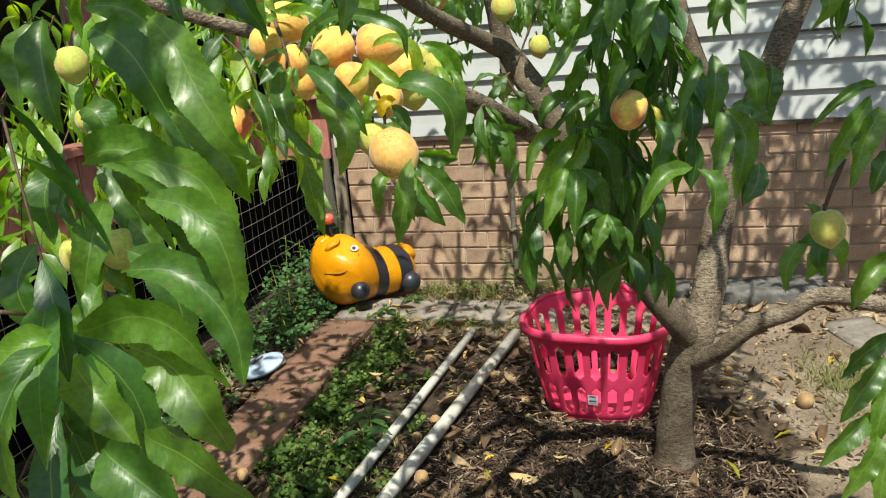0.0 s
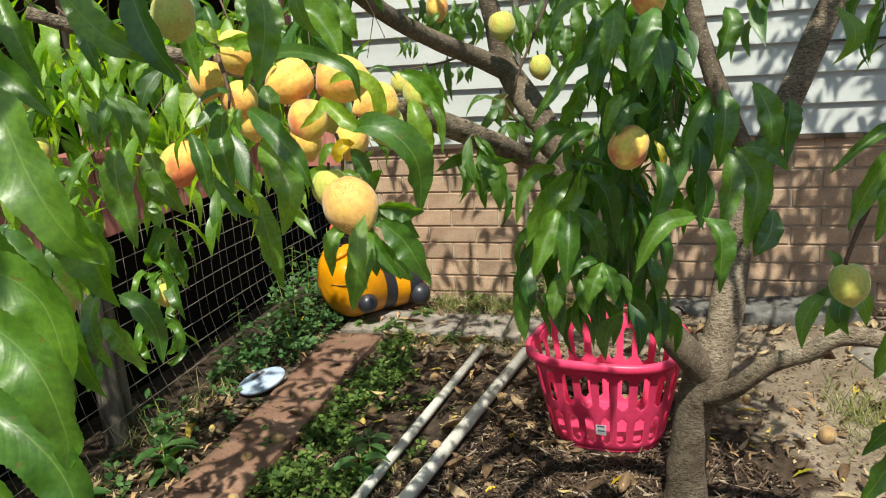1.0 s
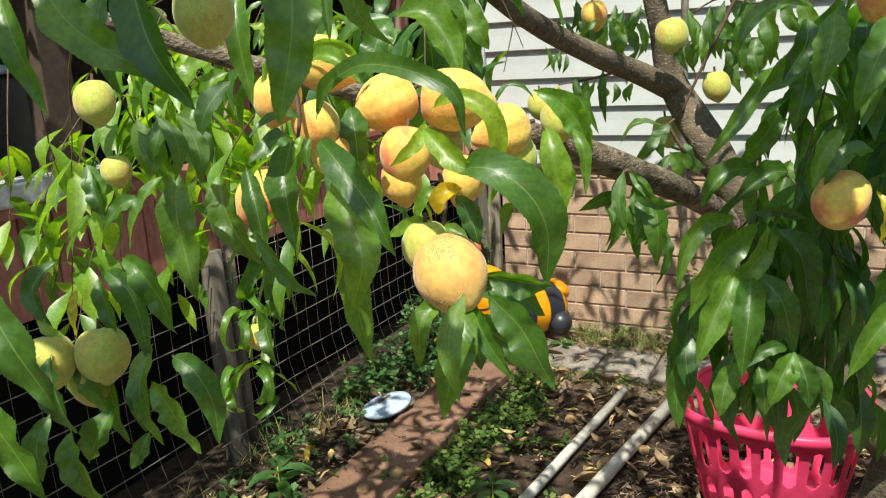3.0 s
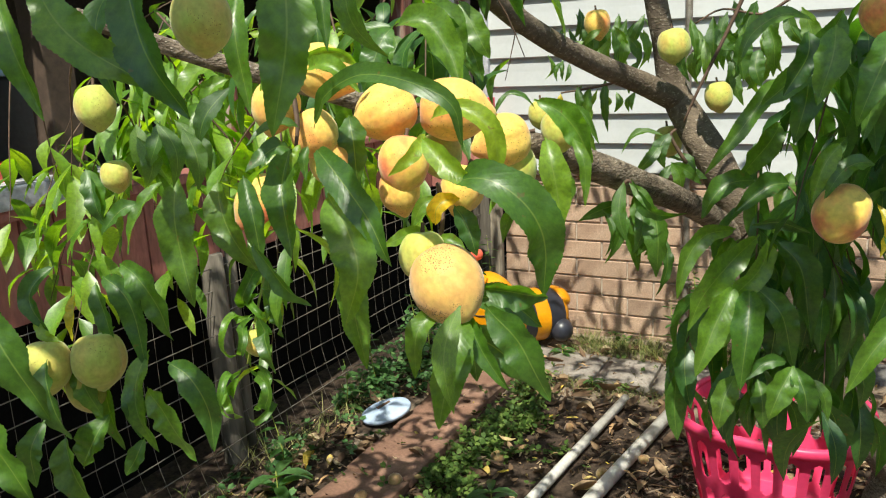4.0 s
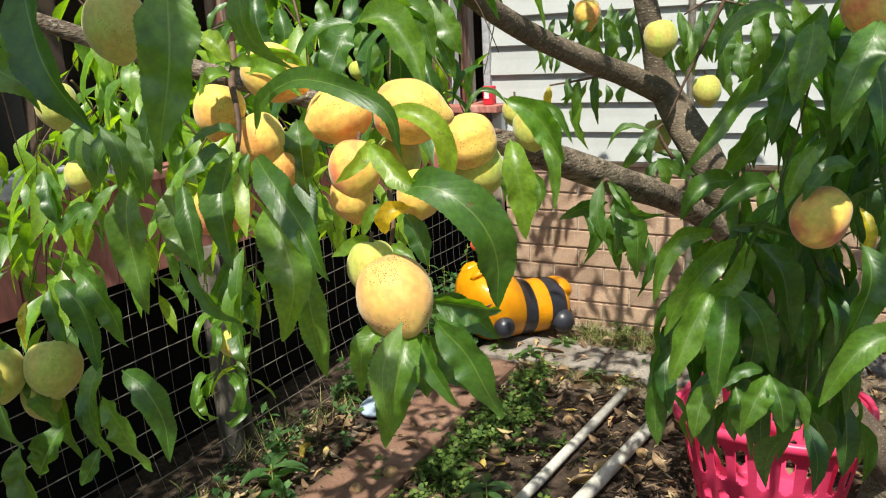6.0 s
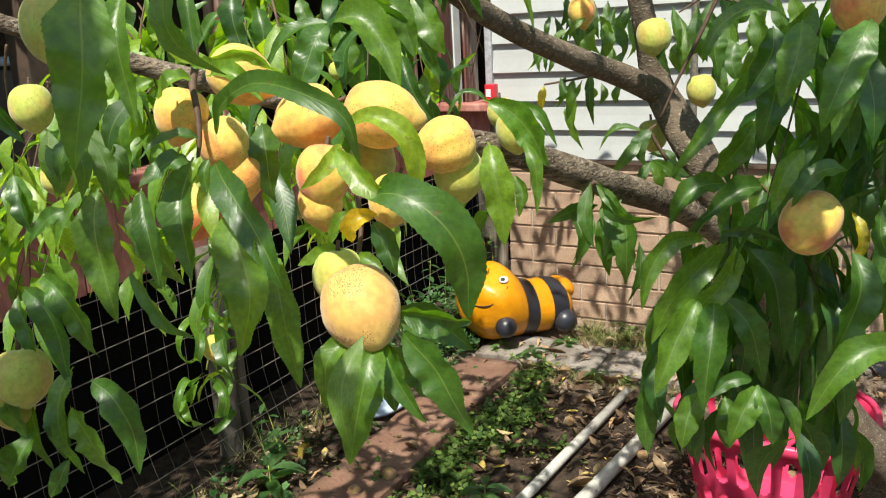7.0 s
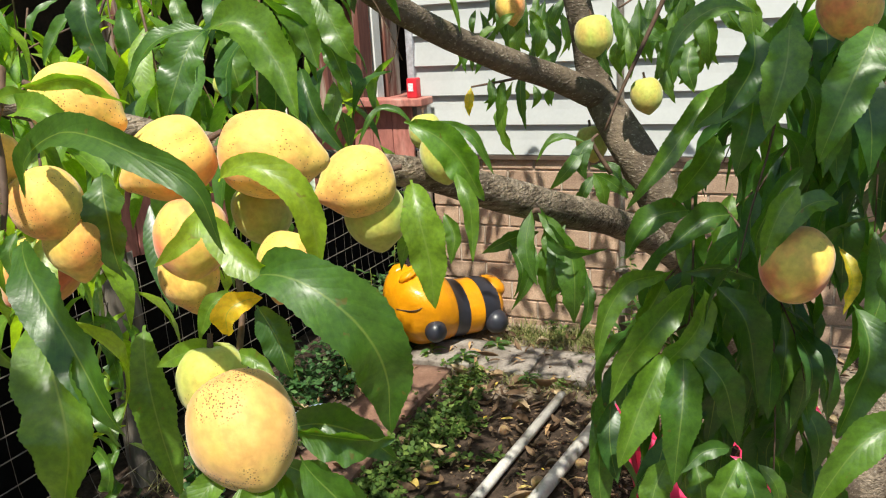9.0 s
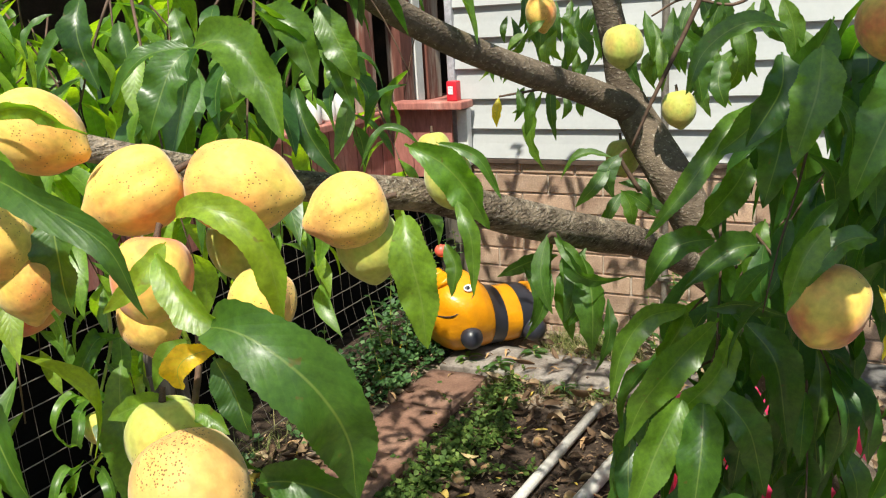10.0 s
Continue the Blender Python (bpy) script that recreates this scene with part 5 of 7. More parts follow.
sprig(LIMB_L, None, [
    (0.214, 2.277, 1.621, 0.223, 2.279, 1.566, 0.038, 41, 1),
    (0.257, 2.273, 1.619, 0.282, 2.279, 1.574, 0.033, 23, 1),
    (0.174, 2.247, 1.514, 0.139, 2.231, 1.474, 0.029, -2, 1),
    (0.205, 2.276, 1.535, 0.213, 2.268, 1.419, 0.031, -11, 1),
    (0.154, 2.257, 1.519, 0.144, 2.25, 1.482, 0.021, -9, 2),
    (0.199, 2.3, 1.494, 0.195, 2.296, 1.466, 0.025, 30, 1),
    (0.255, 2.317, 1.494, 0.249, 2.312, 1.456, 0.02, 1, 1),
    (0.198, 2.281, 1.641, 0.174, 2.273, 1.623, 0.027, -45, 0),
    (0.156, 2.287, 1.616, 0.116, 2.272, 1.587, 0.025, 18, 0),
    (0.117, 2.236, 1.581, 0.115, 2.233, 1.535, 0.017, 35, 2),
], LEAF)
sprig(LIMB_L, None, [
    (0.046, 2.447, 1.653, 0.039, 2.444, 1.599, 0.022, 0, 2),
    (0.114, 2.433, 1.683, 0.132, 2.44, 1.6, 0.029, -17, 1),
    (0.138, 2.451, 1.665, 0.099, 2.437, 1.597, 0.028, -6, 1),
    (0.15, 2.436, 1.667, 0.151, 2.436, 1.59, 0.028, -2, 2),
    (0.163, 2.487, 1.647, 0.138, 2.477, 1.559, 0.032, 11, 2),
    (0.175, 2.49, 1.68, 0.162, 2.486, 1.59, 0.042, 40, 2),
    (0.218, 2.47, 1.656, 0.228, 2.472, 1.598, 0.037, 49, 2),
    (0.093, 2.407, 1.682, 0.097, 2.409, 1.619, 0.027, 4, 1),
    (0.234, 2.477, 1.67, 0.252, 2.482, 1.586, 0.032, -28, 2),
    (0.183, 2.439, 1.576, 0.177, 2.435, 1.523, 0.023, 6, 0),
], LEAF_SHADE)
sprig(LIMB_E, [(1.097, 1.594, 1.281, 0.005), (1.073, 1.583, 1.217, 0.004), (1.061, 1.59, 1.162, 0.003)], [
    (1.044, 1.585, 1.138, 1.001, 1.557, 1.043, 0.049, 35, 0),
    (1.061, 1.583, 1.139, 1.035, 1.56, 1.064, 0.059, 53, 0),
    (1.069, 1.584, 1.149, 1.095, 1.557, 1.085, 0.048, 29, 1),
    (1.054, 1.592, 1.166, 1.037, 1.604, 1.197, 0.027, -7, 0),
    (1.069, 1.587, 1.158, 1.018, 1.584, 1.123, 0.036, 14, 0),
    (1.077, 1.58, 1.14, 1.069, 1.556, 1.069, 0.048, 43, 2),
], LEAF)
sprig(LIMB_C, None, [
    (1.004, 1.423, 1.596, 1.003, 1.421, 1.52, 0.049, 3, 1),
], LEAF_SHADE)

# ---- long leaves that arch and hang, one by one: width, turn at base and tip, and the line of the midrib ----
drape(LIMB_B, LEAF_SHADE, 0.019, 10, 30, (0.315, 1.015, 1.548), (0.339, 1.022, 1.569), (0.383, 1.018, 1.580), (0.443, 0.995, 1.576), (0.468, 0.992, 1.563), (0.471, 0.996, 1.534))
drape(LIMB_B, LEAF_PALE, 0.021, -20, 20, (0.388, 1.098, 1.546), (0.418, 1.102, 1.548), (0.440, 1.109, 1.534), (0.447, 1.116, 1.509), (0.446, 1.117, 1.476))
drape(LIMB_B, LEAF_PALE, 0.023, 0, 10, (0.387, 1.081, 1.532), (0.411, 1.076, 1.514), (0.428, 1.075, 1.501), (0.446, 1.076, 1.493))
drape(LIMB_B, LEAF_PALE, 0.014, -20, -20, (0.384, 1.092, 1.535), (0.379, 1.073, 1.518), (0.362, 1.059, 1.500))
drape(LIMB_B, LEAF, 0.048, 0, 12, (0.420, 1.074, 1.494), (0.456, 1.078, 1.486), (0.483, 1.090, 1.460), (0.493, 1.102, 1.426), (0.493, 1.102, 1.388))
drape(LIMB_B, LEAF_SHADE, 0.022, -20, 0, (0.413, 1.087, 1.470), (0.427, 1.087, 1.448), (0.436, 1.084, 1.425))
drape(LIMB_B, LEAF, 0.028, 25, 30, (0.450, 1.062, 1.403), (0.478, 1.075, 1.401), (0.502, 1.090, 1.390))
drape(LIMB_B, LEAF_PALE, 0.017, 0, 20, (0.400, 1.077, 1.440), (0.378, 1.067, 1.443), (0.353, 1.057, 1.434))
drape(LIMB_B, LEAF, 0.012, 10, 0, (0.404, 1.074, 1.443), (0.418, 1.074, 1.439), (0.431, 1.073, 1.431))
drape(LIMB_B, LEAF, 0.009, 30, 20, (0.421, 1.070, 1.438), (0.438, 1.074, 1.424), (0.449, 1.075, 1.410))
drape(LIMB_B, LEAF_YELLOW, 0.017, -10, 10, (0.402, 1.071, 1.455), (0.405, 1.071, 1.470), (0.413, 1.077, 1.477), (0.422, 1.082, 1.478))
drape(LIMB_B, LEAF, 0.013, 0, 20, (0.393, 1.090, 1.477), (0.382, 1.082, 1.468), (0.373, 1.077, 1.447))
drape(LIMB_B, LEAF, 0.028, 0, 15, (0.329, 1.000, 1.531), (0.365, 0.987, 1.505), (0.400, 0.972, 1.476), (0.418, 0.965, 1.444))
drape(LIMB_B, LEAF, 0.040, -10, -15, (0.347, 0.987, 1.496), (0.378, 0.974, 1.463), (0.392, 0.961, 1.433), (0.383, 0.945, 1.398))
drape(LIMB_B, LEAF_SHADE, 0.031, 0, 10, (0.286, 1.019, 1.532), (0.292, 1.000, 1.499), (0.300, 0.990, 1.470), (0.308, 0.979, 1.439))
drape(LIMB_B, LEAF, 0.036, 10, -10, (0.222, 1.180, 1.403), (0.233, 1.170, 1.356), (0.244, 1.161, 1.307), (0.258, 1.155, 1.263))
drape(LIMB_B, LEAF, 0.030, -10, 10, (0.308, 1.083, 1.553), (0.318, 1.078, 1.522), (0.321, 1.074, 1.484))
drape(LIMB_B, LEAF, 0.016, 20, 30, (0.336, 0.899, 1.475), (0.355, 0.902, 1.454), (0.369, 0.904, 1.438), (0.381, 0.906, 1.425))
drape(LIMB_B, LEAF_SHADE, 0.021, 0, 0, (0.264, 0.978, 1.511), (0.277, 0.973, 1.473), (0.285, 0.966, 1.435))
drape(LIMB_B, LEAF_SHADE, 0.019, 10, 20, (0.298, 1.002, 1.532), (0.291, 0.985, 1.528), (0.279, 0.964, 1.515))
drape(LIMB_B, LEAF_SHADE, 0.014, 20, 20, (0.305, 1.010, 1.548), (0.293, 0.993, 1.549), (0.278, 0.970, 1.538))
drape(LIMB_B, LEAF_PALE, 0.015, 0, 10, (0.287, 1.027, 1.595), (0.281, 1.012, 1.593), (0.271, 1.003, 1.581))
drape(LIMB_B, LEAF_PALE, 0.017, 10, 0, (0.300, 1.034, 1.597), (0.332, 1.031, 1.593), (0.356, 1.032, 1.576))
drape(LIMB_B, LEAF_PALE, 0.011, 30, 30, (0.278, 1.037, 1.605), (0.294, 1.046, 1.607), (0.313, 1.052, 1.594))
drape(LIMB_B, LEAF_PALE, 0.013, 40, 30, (0.249, 1.082, 1.610), (0.287, 1.091, 1.617), (0.306, 1.099, 1.610), (0.314, 1.109, 1.593))
drape(LIMB_B, LEAF_PALE, 0.020, 10, 30, (0.279, 1.038, 1.606), (0.261, 1.034, 1.620), (0.244, 1.028, 1.632))
drape(LIMB_B, LEAF_SHADE, 0.011, 0, 0, (0.401, 0.920, 1.664), (0.407, 0.914, 1.636), (0.412, 0.909, 1.611))
drape(LIMB_B, LEAF, 0.010, 20, 0, (0.362, 0.957, 1.661), (0.369, 0.956, 1.645), (0.377, 0.954, 1.626))
drape(LIMB_B, LEAF_PALE, 0.009, 0, 0, (0.307, 1.007, 1.535), (0.306, 1.003, 1.524), (0.301, 0.996, 1.510))
drape(LIMB_B, LEAF, 0.010, 0, 0, (0.313, 1.009, 1.533), (0.311, 1.005, 1.521), (0.314, 1.001, 1.504))
drape(LIMB_L, LEAF, 0.046, 0, 15, (0.256, 1.268, 1.639), (0.287, 1.283, 1.633), (0.316, 1.282, 1.604), (0.335, 1.274, 1.564))
drape(LIMB_L, LEAF, 0.036, -10, -20, (0.248, 1.276, 1.637), (0.238, 1.265, 1.617), (0.230, 1.252, 1.589), (0.223, 1.242, 1.568))
drape(LIMB_L, LEAF, 0.019, 20, 0, (0.243, 1.285, 1.638), (0.203, 1.273, 1.626), (0.165, 1.255, 1.592))
drape(LIMB_L, LEAF_SHADE, 0.036, 0, 20, (0.215, 1.409, 1.671), (0.253, 1.418, 1.639), (0.272, 1.414, 1.595))
drape(LIMB_L, LEAF_SHADE, 0.022, 0, 30, (0.282, 1.363, 1.600), (0.302, 1.359, 1.556), (0.330, 1.361, 1.516))
drape(LIMB_L, LEAF, 0.037, -10, 0, (0.235, 1.478, 1.674), (0.261, 1.477, 1.629), (0.279, 1.476, 1.596))
drape(LIMB_L, LEAF_SHADE, 0.025, 0, 10, (0.233, 1.485, 1.628), (0.252, 1.486, 1.599), (0.265, 1.482, 1.564))
drape(LIMB_L, LEAF_SHADE, 0.032, 0, 10, (0.061, 1.337, 1.691), (0.067, 1.327, 1.645), (0.085, 1.322, 1.602))
drape(LIMB_L, LEAF, 0.017, 10, 0, (0.031, 1.349, 1.664), (0.016, 1.335, 1.642), (0.003, 1.319, 1.613))
drape(LIMB_L, LEAF, 0.012, 10, 0, (0.014, 1.344, 1.677), (-0.004, 1.329, 1.658), (-0.009, 1.320, 1.635))
drape(LIMB_L, LEAF_SHADE, 0.034, 0, 0, (0.185, 1.382, 1.632), (0.198, 1.377, 1.596), (0.209, 1.372, 1.559))
drape(LIMB_L, LEAF_SHADE, 0.027, 0, 20, (0.054, 1.385, 1.668), (0.067, 1.380, 1.631), (0.065, 1.370, 1.600))
drape(LIMB_L, LEAF_PALE, 0.013, 30, 20, (0.089, 1.372, 1.645), (0.107, 1.382, 1.648), (0.121, 1.387, 1.639))
drape(LIMB_L, LEAF_SHADE, 0.025, 0, 0, (0.090, 1.429, 1.678), (0.106, 1.427, 1.646), (0.115, 1.422, 1.613))
drape(LIMB_L, LEAF, 0.021, 0, 20, (0.087, 1.357, 1.599), (0.100, 1.356, 1.574), (0.098, 1.348, 1.551))
drape(LIMB_B, LEAF_PALE, 0.035, 0, 10, (0.426, 1.291, 1.510), (0.434, 1.285, 1.476), (0.442, 1.284, 1.441), (0.446, 1.280, 1.403))
drape(LIMB_B, LEAF_PALE, 0.037, 0, 10, (0.374, 1.392, 1.545), (0.403, 1.412, 1.525), (0.425, 1.425, 1.495), (0.439, 1.423, 1.463))
drape(LIMB_B, LEAF, 0.013, 10, 10, (0.376, 1.449, 1.538), (0.414, 1.463, 1.521), (0.436, 1.462, 1.482))
drape(LIMB_B, LEAF, 0.017, 20, 0, (0.428, 1.382, 1.499), (0.441, 1.378, 1.466), (0.447, 1.366, 1.418))
drape(LIMB_B, LEAF, 0.009, 30, 10, (0.339, 1.485, 1.526), (0.307, 1.473, 1.540), (0.286, 1.453, 1.509))
drape(LIMB_B, LEAF_SHADE, 0.017, 0, 0, (0.413, 1.385, 1.459), (0.424, 1.384, 1.436), (0.421, 1.375, 1.412))
drape(LIMB_A, LEAF, 0.044, -15, -5, (0.627, 1.532, 1.359), (0.588, 1.513, 1.324), (0.562, 1.499, 1.285), (0.550, 1.478, 1.235))
drape(LIMB_A, LEAF, 0.032, -10, 0, (0.639, 1.515, 1.361), (0.626, 1.487, 1.328), (0.609, 1.470, 1.301), (0.592, 1.455, 1.279))
drape(LIMB_A, LEAF, 0.042, -10, 0, (0.607, 1.460, 1.309), (0.589, 1.436, 1.261), (0.573, 1.410, 1.201))
drape(LIMB_A, LEAF, 0.043, 0, 10, (0.625, 1.467, 1.304), (0.629, 1.443, 1.257), (0.625, 1.420, 1.186))
drape(LIMB_A, LEAF, 0.041, 10, 15, (0.623, 1.511, 1.298), (0.655, 1.524, 1.250), (0.678, 1.516, 1.186))
drape(LIMB_A, LEAF, 0.018, 20, 10, (0.674, 1.444, 1.222), (0.650, 1.431, 1.221), (0.631, 1.416, 1.203))
drape(LIMB_A, LEAF, 0.033, -10, 0, (0.683, 1.415, 1.229), (0.671, 1.401, 1.201), (0.662, 1.387, 1.169))
drape(LIMB_A, LEAF, 0.029, 10, 0, (0.684, 1.416, 1.229), (0.696, 1.413, 1.199), (0.703, 1.406, 1.164))
drape(LIMB_A, LEAF_SHADE, 0.018, 0, 0, (0.699, 1.471, 1.194), (0.714, 1.471, 1.170), (0.723, 1.467, 1.142))
drape(LIMB_A, LEAF_SHADE, 0.028, -20, 0, (0.594, 1.561, 1.359), (0.553, 1.539, 1.353), (0.533, 1.518, 1.317), (0.530, 1.502, 1.270))
drape(LIMB_A, LEAF_SHADE, 0.033, -10, 10, (0.610, 1.610, 1.416), (0.573, 1.588, 1.405), (0.548, 1.565, 1.369))
drape(LIMB_A, LEAF_SHADE, 0.034, 10, 10, (0.654, 1.608, 1.414), (0.625, 1.592, 1.406), (0.589, 1.565, 1.377))
drape(LIMB_A, LEAF_SHADE, 0.041, 0, -15, (0.633, 1.679, 1.489), (0.607, 1.655, 1.452), (0.582, 1.629, 1.411))
drape(LIMB_A, LEAF, 0.025, 10, 0, (0.645, 1.589, 1.554), (0.621, 1.566, 1.521), (0.591, 1.538, 1.477), (0.560, 1.511, 1.438))
drape(LIMB_A, LEAF_SHADE, 0.018, 30, 20, (0.617, 1.519, 1.374), (0.649, 1.537, 1.378), (0.687, 1.551, 1.359))
drape(LIMB_A, LEAF_SHADE, 0.050, 10, 0, (0.644, 1.581, 1.341), (0.670, 1.580, 1.296), (0.694, 1.566, 1.208))
drape(LIMB_A, LEAF_SHADE, 0.041, 0, 0, (0.635, 1.589, 1.269), (0.640, 1.575, 1.213), (0.641, 1.559, 1.160))
drape(LIMB_A, LEAF_SHADE, 0.033, 0, 0, (0.612, 1.471, 1.185), (0.601, 1.456, 1.156), (0.597, 1.443, 1.119))
drape(LIMB_A, LEAF_SHADE, 0.031, 0, 0, (0.638, 1.482, 1.179), (0.644, 1.477, 1.153), (0.649, 1.469, 1.118))
drape(LIMB_A, LEAF_SHADE, 0.033, 0, 0, (0.587, 1.597, 1.337), (0.571, 1.582, 1.313), (0.558, 1.564, 1.273))
drape(LIMB_A, LEAF_SHADE, 0.032, 0, 0, (0.605, 1.542, 1.276), (0.595, 1.528, 1.247), (0.590, 1.512, 1.205))
drape(LIMB_A, LEAF_SHADE, 0.039, 0, 10, (0.708, 1.659, 1.300), (0.717, 1.647, 1.249), (0.715, 1.629, 1.192))
drape(LIMB_A, LEAF_SHADE, 0.030, 0, 0, (0.647, 1.721, 1.413), (0.633, 1.700, 1.367), (0.643, 1.690, 1.320))
drape(LIMB_C, LEAF, 0.038, -10, 10, (0.711, 1.519, 1.634), (0.683, 1.492, 1.593), (0.652, 1.475, 1.550), (0.629, 1.468, 1.527))
drape(LIMB_C, LEAF, 0.022, 20, 0, (0.675, 1.566, 1.621), (0.635, 1.547, 1.622), (0.607, 1.527, 1.604), (0.595, 1.512, 1.573))
drape(LIMB_C, LEAF, 0.040, 0, 0, (0.676, 1.507, 1.576), (0.676, 1.492, 1.529), (0.667, 1.474, 1.482))
drape(LIMB_C, LEAF_SHADE, 0.051, 0, 10, (0.712, 1.653, 1.616), (0.712, 1.636, 1.559), (0.727, 1.621, 1.486))
drape(LIMB_C, LEAF, 0.026, 0, -10, (0.724, 1.493, 1.490), (0.699, 1.485, 1.468), (0.682, 1.476, 1.428), (0.688, 1.471, 1.401))
drape(LIMB_C, LEAF, 0.023, 10, 10, (0.753, 1.486, 1.458), (0.724, 1.469, 1.451), (0.704, 1.451, 1.423))
drape(LIMB_C, LEAF, 0.033, 0, 0, (0.762, 1.514, 1.610), (0.749, 1.490, 1.553), (0.739, 1.464, 1.485))
drape(LIMB_C, LEAF_YELLOW, 0.016, 0, 0, (0.759, 1.531, 1.405), (0.767, 1.525, 1.372), (0.766, 1.515, 1.342))
drape(LIMB_C, LEAF_SHADE, 0.029, 0, 0, (0.575, 1.722, 1.611), (0.568, 1.709, 1.582), (0.577, 1.703, 1.546))
drape(LIMB_C, LEAF_SHADE, 0.028, 0, 0, (0.592, 1.747, 1.589), (0.589, 1.738, 1.563), (0.598, 1.734, 1.536))
drape(LIMB_B, LEAF, 0.021, 0, 0, (0.421, 1.037, 1.389), (0.406, 1.023, 1.367), (0.406, 1.011, 1.329))
drape(LIMB_B, LEAF, 0.035, 0, 10, (0.438, 1.041, 1.386), (0.436, 1.021, 1.343), (0.432, 1.002, 1.290))
drape(LIMB_B, LEAF, 0.018, 10, 10, (0.443, 1.048, 1.383), (0.458, 1.042, 1.353), (0.481, 1.044, 1.316))
drape(LIMB_B, LEAF, 0.038, 10, 10, (0.455, 1.057, 1.390), (0.489, 1.066, 1.354), (0.512, 1.063, 1.303))
drape(LIMB_B, LEAF_SHADE, 0.028, 0, 0, (0.432, 1.058, 1.377), (0.441, 1.055, 1.350), (0.448, 1.049, 1.318))
drape(LIMB_L, LEAF, 0.032, 0, 10, (-0.020, 1.046, 1.378), (0.014, 1.054, 1.344), (0.034, 1.045, 1.272))
drape(LIMB_L, LEAF, 0.023, 0, 0, (-0.033, 1.048, 1.369), (-0.019, 1.047, 1.336), (-0.005, 1.041, 1.290))
drape(LIMB_L, LEAF, 0.037, 10, 10, (0.043, 1.034, 1.257), (0.073, 1.042, 1.227), (0.096, 1.040, 1.172))
drape(LIMB_L, LEAF, 0.028, 0, 0, (0.019, 1.033, 1.257), (0.026, 1.030, 1.231), (0.033, 1.024, 1.196))
drape(LIMB_L, LEAF, 0.021, 0, 0, (0.036, 1.026, 1.196), (0.030, 1.017, 1.175), (0.020, 1.006, 1.156))
drape(LIMB_L, LEAF_SHADE, 0.034, 0, 0, (-0.041, 0.978, 1.299), (-0.028, 0.974, 1.260), (-0.013, 0.969, 1.212))
drape(LIMB_L, LEAF, 0.030, 0, 0, (-0.050, 1.013, 1.275), (-0.032, 1.016, 1.249), (-0.016, 1.015, 1.216))
drape(LIMB_L, LEAF, 0.027, 0, 0, (-0.006, 0.937, 1.250), (-0.013, 0.924, 1.218), (-0.008, 0.917, 1.182))
drape(LIMB_L, LEAF, 0.041, 0, 20, (-0.016, 1.028, 1.218), (-0.028, 1.011, 1.181), (-0.039, 0.998, 1.156))
drape(LIMB_L, LEAF_SHADE, 0.040, 0, 0, (-0.034, 0.980, 1.208), (-0.020, 0.977, 1.170), (0.003, 0.977, 1.123))
drape(LIMB_L, LEAF_SHADE, 0.040, 0, 10, (0.149, 0.793, 1.446), (0.183, 0.799, 1.402), (0.209, 0.798, 1.349))
drape(LIMB_L, LEAF, 0.030, 10, 20, (0.221, 0.737, 1.397), (0.244, 0.740, 1.366), (0.267, 0.740, 1.321))
drape(LIMB_L, LEAF, 0.025, 0, 0, (-0.059, 1.018, 1.394), (-0.078, 0.998, 1.361), (-0.061, 0.997, 1.322))
drape(LIMB_L, LEAF_YELLOW, 0.015, 0, 0, (-0.045, 1.027, 1.360), (-0.042, 1.022, 1.335), (-0.045, 1.013, 1.307))
drape(LIMB_L, LEAF_PALE, 0.013, 0, 0, (-0.076, 0.993, 1.337), (-0.062, 0.995, 1.317), (-0.048, 1.001, 1.311))
drape(LIMB_B, LEAF_SHADE, 0.049, 0, 0, (0.063, 1.095, 1.483), (0.071, 1.082, 1.421), (0.091, 1.072, 1.344))
drape(LIMB_B, LEAF_SHADE, 0.039, 0, 0, (0.106, 1.117, 1.481), (0.122, 1.112, 1.430), (0.150, 1.113, 1.380))
drape(LIMB_L, LEAF, 0.021, 0, 0, (-0.098, 1.113, 1.482), (-0.085, 1.111, 1.447), (-0.078, 1.107, 1.419))
drape(LIMB_L, LEAF, 0.029, 0, 0, (-0.104, 1.112, 1.489), (-0.091, 1.111, 1.458), (-0.082, 1.106, 1.424))
drape(LIMB_L, LEAF, 0.022, 0, 20, (-0.041, 1.134, 1.445), (-0.061, 1.120, 1.433), (-0.081, 1.102, 1.407))
drape(LIMB_L, LEAF, 0.021, 0, 20, (-0.017, 1.154, 1.470), (-0.031, 1.136, 1.431), (-0.052, 1.112, 1.385))
drape(LIMB_L, LEAF, 0.027, 0, 10, (0.145, 0.854, 1.678), (0.170, 0.853, 1.627), (0.189, 0.848, 1.570))
drape(LIMB_L, LEAF, 0.030, 10, 20, (0.286, 0.784, 1.660), (0.317, 0.789, 1.620), (0.360, 0.805, 1.592))
drape(LIMB_L, LEAF, 0.020, 0, 0, (0.231, 0.896, 1.666), (0.227, 0.883, 1.624), (0.240, 0.877, 1.579))
drape(LIMB_L, LEAF, 0.032, 0, 10, (0.336, 0.812, 1.664), (0.353, 0.809, 1.619), (0.376, 0.809, 1.574))
drape(LIMB_L, LEAF, 0.023, 0, 0, (0.285, 0.971, 1.665), (0.289, 0.962, 1.620), (0.301, 0.953, 1.565))
drape(LIMB_L, LEAF, 0.030, 0, 0, (0.473, 0.789, 1.656), (0.479, 0.781, 1.614), (0.475, 0.766, 1.568))
drape(LIMB_L, LEAF_PALE, 0.029, 0, 10, (0.095, 1.160, 1.617), (0.069, 1.139, 1.591), (0.054, 1.122, 1.559))
